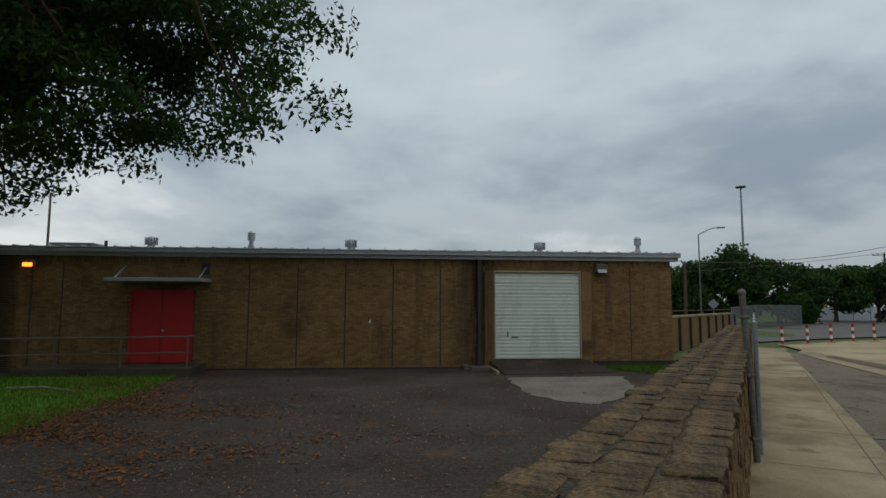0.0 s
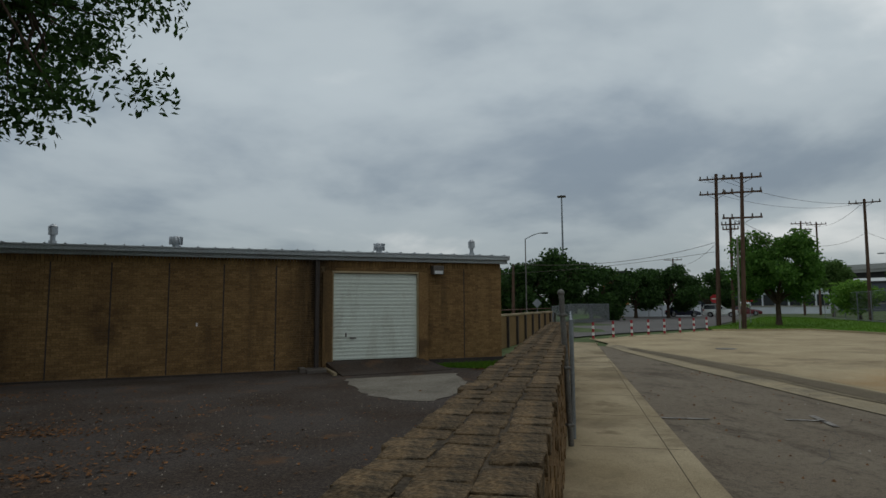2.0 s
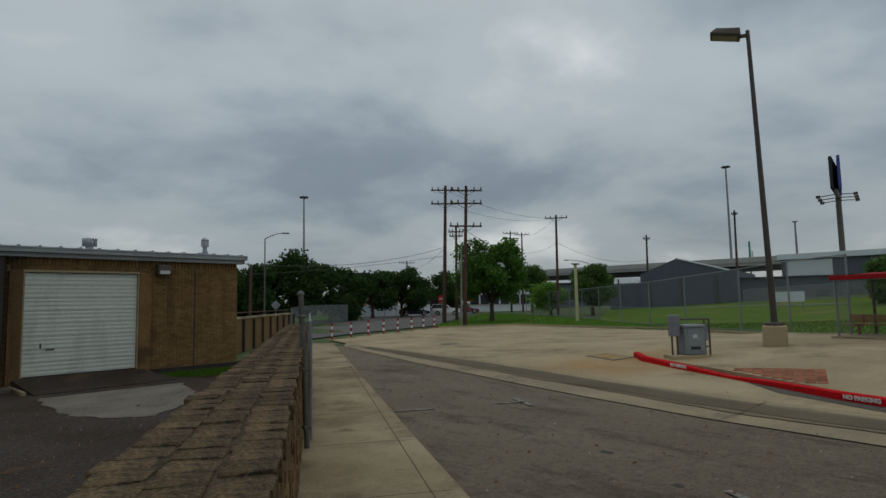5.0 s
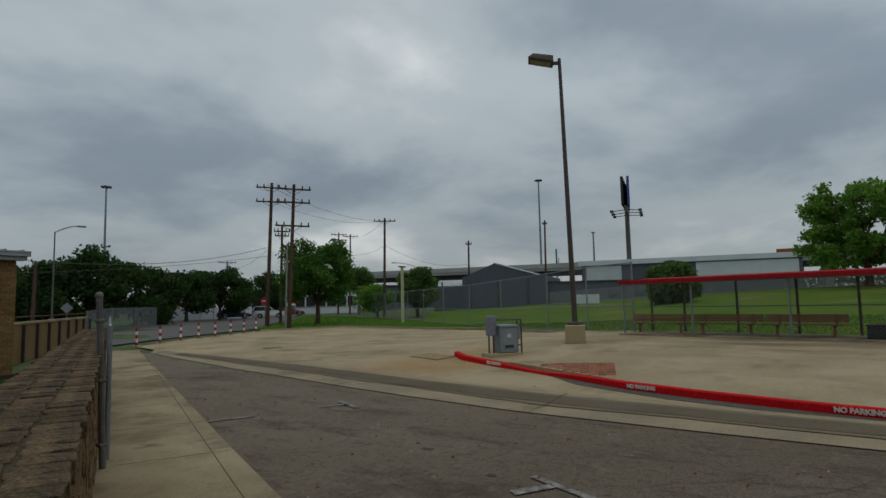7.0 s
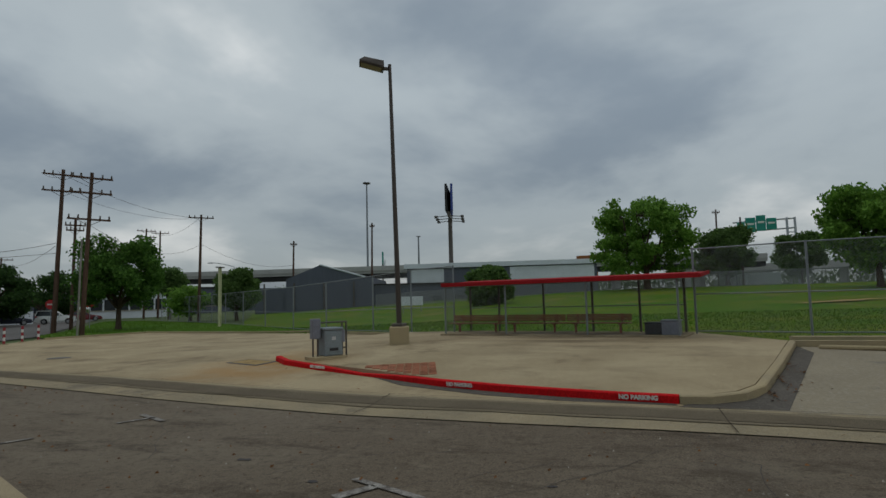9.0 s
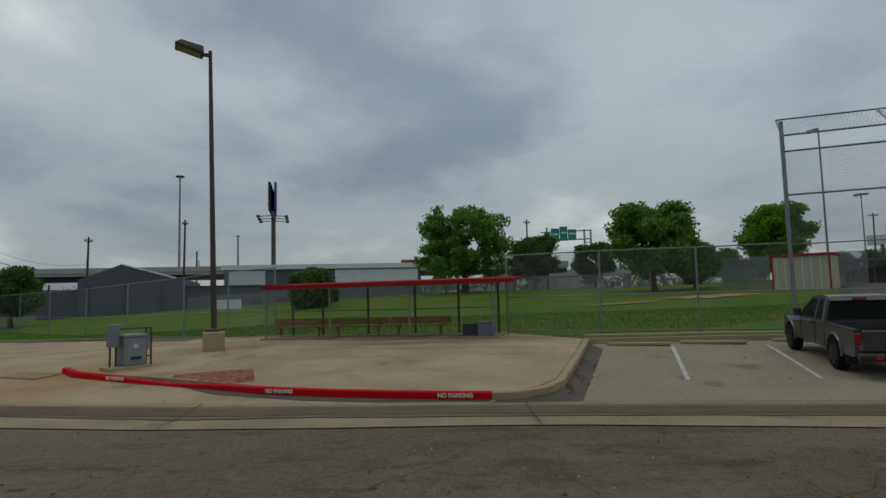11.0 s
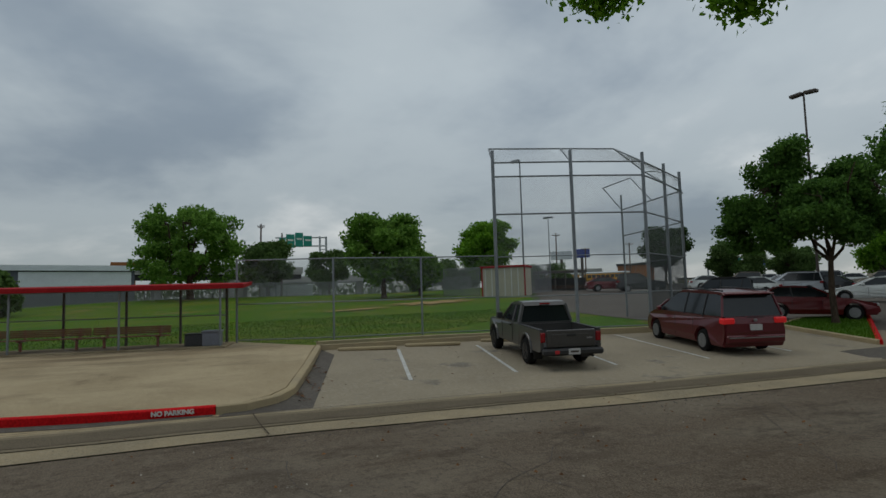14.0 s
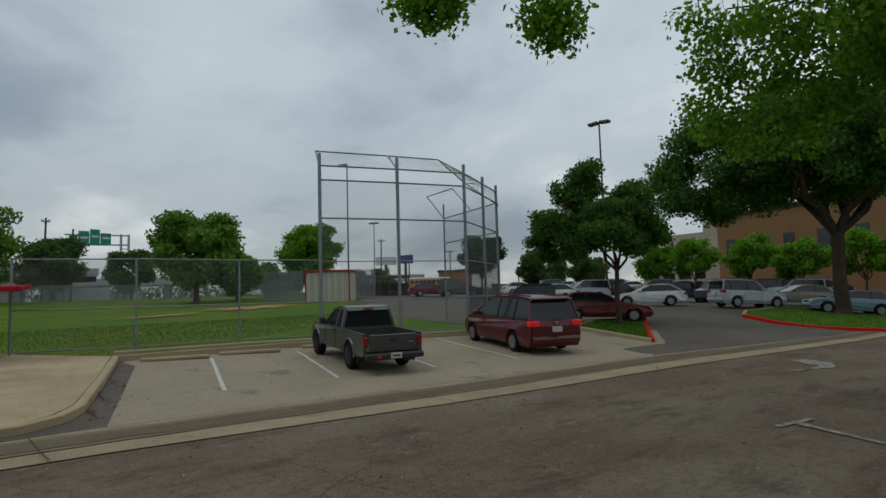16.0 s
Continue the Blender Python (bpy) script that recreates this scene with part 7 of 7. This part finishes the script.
for x in (6, 9, 12.5):
    part("opening", boxes((x, x + 1.6, -0.06, 0.1, 1.6, 2.7)), "window_dark", sh)
m, L = between(67.0, 118, 85.2, 118)
wb = thing("white_building", "white ribbed metal industrial building", "building", m)
part("wall", boxes((0, L, 0, 20, 0, 8.3)), "slate_siding", wb)
for a, b in ((0.02, 0.2), (0.55, 0.985)):
    part("panel", boxes((a * L, b * L, -0.15, 0, 5.0, 8.1)), "white_siding", wb)
part("roof", boxes((-0.5, L + 0.5, -0.6, 20.5, 8.3, 9.2)), "white_siding", wb)
bx = thing("roof_block", "brick stair block on a far flat roof", "building", between(80.5, 240, 86, 240)[0])
part("wall", boxes((0, 16, 0, 8, 0, 15.5), (12, 20, 0, 8, 0, 18)), "orange_brick_far", bx)
tk = thing("white_sign_board", "small white notice board on the field fence", "sign", between(66.4, 60, 68.6, 60)[0])
part("board", boxes((0, 2.2, 0, 0.06, 1.5, 2.4), bevel=0.01), "white_siding", tk)
part("post", tube((0.2, 0.1, 0.5), (0.2, 0.1, 2.3), 0.05), "post_steel", tk)
part("post", tube((2.0, 0.1, 0.5), (2.0, 0.1, 2.3), 0.05), "post_steel", tk)
# billboards
x, y = polar(71.35, 120)
bb = thing("billboard", "tall dark billboard seen nearly edge-on", "billboard", pose(x, y, 0, 0, 0, 90 - 71 - 3))
part("column", tube((0, 0, 0), (0, 0, 18.5), 0.5, 0.42, 10), "steel_dark", bb)
part("panel", boxes((-5.5, 5.5, -0.6, -0.15, 19.5, 24.8), m=Matrix.Rotation(radians(3), 4, "Z")), "sign_blue", bb)
part("panel", boxes((-5.5, 5.5, 0.15, 0.6, 19.5, 24.8), m=Matrix.Rotation(radians(-1), 4, "Z")), "shade_dark", bb)
part("truss", boxes((-5.2, 5.2, -0.25, 0.25, 18.4, 19.3)), "steel_dark", bb)
for s_ in (-1, 1):
    for xx in (-4, 0, 4):
        part("flood_light", boxes((xx - 0.5, xx + 0.5, s_ * 2.6 - 0.3, s_ * 2.6 + 0.3, 18.2, 18.6)), "steel_dark", bb)
        part("light_arm", tube((xx, 0, 18.6), (xx, s_ * 2.6, 18.4), 0.08, sides=5), "steel_dark", bb)
x, y = polar(64.7, 230)
b2 = thing("billboard", "far pale green sign board on lattice frame", "billboard", pose(x, y, 0, 0, 0, 25))
part("panel", boxes((-3.5, 3.5, -0.3, 0.3, 15.5, 21), bevel=0.1), "sign_green", b2)
part("panel", boxes((-6.5, 1.5, -1.0, -0.5, 13.2, 17.5), bevel=0.1), "white_siding", b2)
for xx in (-6, -3, 0, 3):
    part("post", tube((xx, 0, 0), (xx, 0, 16), 0.25, sides=6), "steel_dark", b2)
for az, r_, h, half_, col in ((126.2, 170, 14.4, 2.2, "sign_blue"), (124.3, 172, 14.2, 3.0, "white_siding")):
    x, y = polar(az, r_)
    b3 = thing("billboard", "distant roadside sign board", "billboard", pose(x, y, 0, 0, 0, 180 - az))
    part("panel", boxes((-half_, half_, -0.3, 0.3, h - 2.4, h), bevel=0.1), col, b3)
    part("column", tube((0, 0, 0), (0, 0, h - 2.4), 0.4), "steel_dark", b3)
# highway sign gantry
m, L = between(97.0, 125, 101.0, 128)
gs = thing("sign_gantry", "highway sign gantry with green panels", "sign", m)
for xx in (L + 0.2, L + 1.6):
    part("column", tube((xx, 0, 1), (xx, 0, 15.8), 0.22, sides=6), "galvanised", gs)
for zz in (3, 5.5, 8, 10.5, 13, 15.6):
    part("strut", tube((L + 0.2, 0, zz), (L + 1.6, 0, zz + 0.0), 0.1, sides=5), "galvanised", gs)
for zz in (13.4, 15.2):
    part("beam", tube((0, 0, zz), (L + 1.6, 0, zz + 0.4), 0.16, sides=6), "galvanised", gs)
for x0, x1, z0, z1 in ((0.6, 2.0, 13.0, 15.2), (2.1, 3.9, 13.2, 16.0), (4.0, 5.7, 13.4, 16.4), (5.8, 7.6, 13.6, 15.8)):
    g_ = part("panel", boxes((x0, x1, -0.4, -0.25, z0, z1), bevel=0.05), "sign_green", gs)
    part("legend_bar", boxes((x0 + 0.3, x1 - 0.3, -0.43, -0.4, (z0 + z1) / 2, (z0 + z1) / 2 + 0.35)), "white_paint", g_)
part("exit_panel", boxes((0.7, 1.8, -0.42, -0.28, 12.3, 12.95)), "sign_yellow", gs)
x, y = polar(139.4, 150)
g2 = thing("traffic_sign", "green and dark overhead street signs on a mast", "sign", pose(x, y, 0, 0, 0, 180 - 139.4))
part("mast", tube((6, 0, 0), (6, 0, 9.2), 0.2), "galvanised", g2)
part("panel", boxes((-1, 4.5, -0.2, 0.2, 6.8, 9.0), bevel=0.05), "sign_green", g2)
part("panel", boxes((-7.0, -2.0, -0.2, 0.2, 6.4, 8.2), bevel=0.05), "sign_blue", g2)
part("arm", tube((-7, 0, 7.6), (6, 0, 8.6), 0.12, sides=6), "galvanised", g2)
# field's far fence, shed, shelter, buses
fence_run("far_fence", [polar(64, 80), polar(75, 76), polar(86, 74), polar(97, 74), polar(108, 76), polar(115.5, 78)], 1.7, "dark slatted chain-link fence at the field's far side", rails=(0.02, 1.0), post_r=0.05, post_every=6, mesh_step=0.06, wire_r=0.007)
pw = thing("pale_wall", "low pale concrete wall behind the field", "wall", between(95.6, 82, 100.4, 82)[0])
part("panel", boxes((0, 3.4, 0, 0.2, 2.2, 4.3)), "white_siding", pw)
part("panel", boxes((3.45, 6.8, 0, 0.2, 2.2, 4.3)), "white_siding", pw)
m, L = between(116.6, 58, 120.8, 57)
zb = lie(*polar(118.7, 58))
se = thing("equipment_shed", "cream metal shed with a red roof edge", "shed", m @ pose(0, 0, zb))
part("wall", boxes((0, L, 0, 3, -0.2, 2.75), bevel=0.01), "shed_cream", se)
part("roof", boxes((-0.12, L + 0.12, -0.15, 3.1, 2.75, 2.95), bevel=0.02), "roof_red", se)
part("trim", boxes((-0.02, 0.12, -0.03, 0, -0.2, 2.75), (L - 0.12, L + 0.02, -0.03, 0, -0.2, 2.75)), "roof_red", se)
for k in range(6):
    part("rib", boxes((0.35 + k * 0.65, 0.41 + k * 0.65, -0.03, 0, -0.1, 2.7)), "white_siding", se)
fence_run("shed_fence", [polar(112.9, 62), polar(116.4, 60)], 2.9, "grey chain-link enclosure beside the shed", rails=(0.02, 0.5, 1.0), post_every=2, mesh_step=0.05, wire_r=0.006)
fence_run("shed_fence", [polar(120.9, 60), polar(123.2, 62)], 2.9, "grey chain-link enclosure behind the shed", rails=(0.02, 0.5, 1.0), post_every=2, mesh_step=0.05, wire_r=0.006)
m, L = between(121.6, 66, 126.6, 66)
zb = lie(*polar(124, 66))
sr = thing("far_shelter", "dark low open shelter with a brown roof", "shelter", m @ pose(0, 0, zb))
part("roof", boxes((0, L, -1, 2, 1.95, 2.15), bevel=0.03), "steel_dark", sr)
for k in range(6):
    part("post", tube((0.2 + k * (L - 0.4) / 5, -0.8, -0.2), (0.2 + k * (L - 0.4) / 5, -0.8, 2.0), 0.06), "steel_dark", sr)
part("bench", boxes((0.4, L - 0.4, 0.4, 0.9, 0.2, 0.55), bevel=0.02), "wood_pole", sr)
part("back_wall", boxes((0, L, 1.9, 2.0, -0.1, 1.4)), "shade_dark", sr)
for az in (122.6, 127.2):
    x, y = polar(az + 1.2, 122)
    bu = thing("school_bus", "yellow school bus parked beyond the field", "bus", pose(x, y, lie(x, y), 0, 0, 180 - az), "school buses")
    part("body", boxes((-4.4, 4.4, -1.2, 1.2, 0.5, 2.55), bevel=0.15), "bus_yellow", bu)
    part("roof", boxes((-4.4, 4.4, -1.15, 1.15, 2.52, 2.95), bevel=0.2), "white_siding", bu)
    for s_ in (-1, 1):
        for k in range(9):
            part("window", boxes((-4.0 + k * 0.88, -3.3 + k * 0.88, s_ * 1.2 - 0.02, s_ * 1.2 + 0.02, 1.75, 2.4), bevel=0.01), "window_dark", bu)
        part("stripe", boxes((-4.3, 4.3, s_ * 1.205 - 0.015, s_ * 1.205 + 0.015, 1.2, 1.32)), "black_plastic", bu)
        wheel(bu, -2.6, s_ * 1.05, 0.48, "rim", 0.28)
        wheel(bu, 3.0, s_ * 1.05, 0.48, "rim", 0.28)


def block(name, label, az0, az1, r_, top, key, rows=0, cols=0, win=(1.4, 1.6), first=2.0, storey=3.5, deep=20, roof_key="shade_dark", r1=None):
    m, L = between(az0, r_, az1, r1 or r_)
    b = thing(name, label, "building", m)
    part("wall", boxes((0, L, 0, deep, 0, top)), key, b)
    part("roof", boxes((-0.3, L + 0.3, -0.3, deep + 0.3, top, top + 0.45)), roof_key, b)
    for j in range(rows):
        for i in range(cols):
            x0 = L * (i + 0.5) / cols - win[0] / 2
            w_ = part("window", boxes((x0, x0 + win[0], -0.05, 0.05, first + j * storey, first + j * storey + win[1])), "window_dark", b)
            part("sill", boxes((x0 - 0.1, x0 + win[0] + 0.1, -0.15, 0.03, first + j * storey - 0.15, first + j * storey - 0.02)), "deck_concrete", w_)
    return b


# right-hand side: brick building and parking deck
block("brick_block", "large tan brick building with small dark windows", 155.0, 176, 95, 12.3, "tan_brick_far", 1, 8, (1.6, 2.4), 6.6, r1=74)
m, L = between(148.6, 118, 155.4, 110)
pd = thing("parking_deck", "pale concrete multi-level parking deck", "building", m)
for k in range(4):
    part("deck", boxes((0 if k < 2 else 5, L, 0, 25, 2.4 + k * 2.7, 3.9 + k * 2.7)), "deck_concrete", pd)
    # solid dark block: the shade between the decks is put in as colour
    part("opening", boxes((0.5 if k < 2 else 5.5, L - 0.3, 0.6, 24, 1.0 + k * 2.7, 2.4 + k * 2.7)), "shade_dark", pd)
for k in range(5):
    part("column", boxes((0.3 + k * L / 5, 0.9 + k * L / 5, -0.06, 0.5, 0, 6.6 if k < 2 else 12.0)), "deck_concrete", pd)
part("stair_tower", boxes((L - 3.2, L, -0.4, 6, 0, 13.4)), "deck_concrete", pd)
block("low_shop", "brown brick shop beyond the field", 129.4, 132.6, 150, 8.4, "orange_brick_far", 1, 4, (2.5, 1.5), 2.2)
block("far_building", "low pale building on the horizon", 134.5, 141, 230, 6.0, "deck_concrete", 1, 8, (2.5, 1.5), 2.2)
block("far_building", "pale far building behind the gantry", 118.5, 123, 260, 11.5, "white_siding", 2, 6, (3, 1.4), 3)
block("far_building", "low grey building on the horizon", 141.5, 147, 200, 5.2, "deck_concrete", 1, 6, (2.5, 1.5), 2.0)
# left-hand side, across the street
block("brick_house", "orange brick building behind the oaks", 27.2, 29.6, 108, 7.4, "orange_brick_far", 1, 3, (1.2, 1.6), 3)
block("far_building", "white low shop across the street", 39.6, 45.4, 125, 5.6, "white_siding", 1, 6, (1.8, 2.0), 1.6)
block("far_building", "dark low shop across the street", 34.6, 38.8, 130, 4.4, "slate_siding", 1, 4, (1.8, 1.6), 1.4)
block("far_building", "long low grey building far along the street", 46, 53, 150, 6.0, "slate_siding", 1, 6, (2.5, 1.5), 2.0)
block("far_building", "grey low building behind the brick building", 14.8, 19.2, 95, 6.6, "slate_siding", 1, 3, (1.5, 1.5), 2.5)
wf = thing("white_fence", "white panel fence across the street", "fence", between(29.0, 92, 36.0, 98)[0])
for k in range(6):
    part("panel", boxes((k * 2.1, k * 2.1 + 2.02, 0, 0.06, 0.1, 1.9)), "white_siding", wf)
    part("post", boxes((k * 2.1 - 0.08, k * 2.1, -0.03, 0.1, 0, 2.1)), "post_steel", wf)
fence_run("street_fence", [polar(22.6, 58), polar(27.8, 66)], 1.9, "dark chain-link fence across the street", rails=(0.03, 1.0), post_every=3, mesh_step=0.05, wire_r=0.006)
ribbon("far_kerb", [(0, 54.3), (28, 62.3), (75, 113.4), (140, 190)], [(0.1, -0.1), (0.1, 0.13), (-0.15, 0.14), (-0.15, -0.1)], "concrete_kerb", label="pale concrete kerb across the street", category="kerb")
patch("far_verge", [(-8, 55), (28, 62.6), (75, 113.8), (140, 190), (130, 205), (70, 126), (24, 76), (-12, 70)], "grass", 0.05, 8.0, label="green verge across the street", category="grass")
# the wall that carries on past the building
m, L = between(16.9, 27.0, 22.6, 44)
yw = thing("yard_wall", "tan block wall with dark posts beside the building", "wall", m)
part("wall", boxes((0, L, 0, 0.2, -0.1, 1.45)), "brick_wall", yw)
part("coping", boxes((-0.05, L + 0.05, -0.06, 0.26, 1.45, 1.55), bevel=0.01), "concrete_walk", yw)
for k in range(9):
    part("post", boxes((0.6 + k * 2.2, 0.72 + k * 2.2, -0.12, 0, -0.1, 1.42)), "dark_pipe", yw)
part("rail", tube((0, 0.1, 1.75), (L, 0.1, 1.75), 0.03), "wood_pole", yw)
# signs
def sign(az, r_, h, shape, key, label, turn=0):
    x, y = polar(az, r_)
    s = thing("road_sign", label, "sign", pose(x, y, lie(x, y), 0, 0, -az + turn), "road signs")
    part("post", tube((0, 0.03, -0.1), (0, 0.03, h + 0.3), 0.035, sides=6), "post_steel", s)
    bm = bmesh.new()
    n = {"oct": 8, "dia": 4, "disc": 20}[shape]
    bmesh.ops.create_cone(bm, cap_ends=True, segments=n, radius1=0.42, radius2=0.42, depth=0.02, matrix=pose(0, 0, h, 90) @ Matrix.Rotation(math.pi / 8 if n == 8 else 0, 4, "Z"))
    f = part("face", bm, key, s)
    return s, f


s_, f_ = sign(36.9, 60, 2.3, "oct", "sign_red", "red stop sign seen past the poles")
part("bar", boxes((-0.28, 0.28, -0.016, -0.011, 2.25, 2.36)), "white_paint", f_)
s_, f_ = sign(39.6, 64, 2.4, "disc", "sign_red", "red no entry sign with a white bar")
part("bar", boxes((-0.3, 0.3, -0.016, -0.011, 2.33, 2.47)), "white_paint", f_)
sign(21.2, 54, 2.2, "dia", "post_steel", "grey back of a diamond road sign")
sign(111.3, 80, 2.6, "dia", "sign_yellow", "yellow diamond warning sign beyond the field")
sign(106.0, 82, 2.6, "dia", "sign_yellow", "yellow diamond warning sign beyond the field")
x, y = polar(49.7, 52)
yp = thing("yellow_post", "tall pale yellow square post behind the fence", "post", pose(x, y, lie(x, y)))
part("shaft", boxes((-0.06, 0.05, -0.06, 0.06, -0.1, 4.9), (0.14, 0.23, -0.05, 0.05, -0.1, 4.9)), "pole_yellow", yp)
part("cap", boxes((-0.3, 0.5, -0.12, 0.12, 4.9, 5.0)), "steel_dark", yp)
# woods along the horizon
rw = np.random.RandomState(8)
cl = []
for a in np.arange(-60, 178, 0.55):
    rr_ = 215 + rw.uniform(-15, 15)
    hh_ = (3.2 if a < 35 or a > 112 else 6.5) + 2.6 * noise.noise(Vector((a * 0.09, 0, 0))) + rw.uniform(-0.5, 0.5)
    for z_ in np.arange(1.0, max(2.0, hh_), 1.1):
        cl.append((*polar(a, rr_), z_ + 1.0))
wv, wf_ = leaves(cl, 14, 1.3, 0.75, 77)
tagged(new("distant_woods", mesh_of("distant_woods", wv, wf_, "leaf_grey")), "distant grey-green belt of trees on the horizon", "trees", kind="stuff")
# plain block behind the viewer, closing the place
block("rear_building", "plain tan brick wall behind the lane", 215, 262, 38, 7.0, "tan_brick_far", 1, 6, (1.4, 1.6), 2.0, deep=10, r1=30)
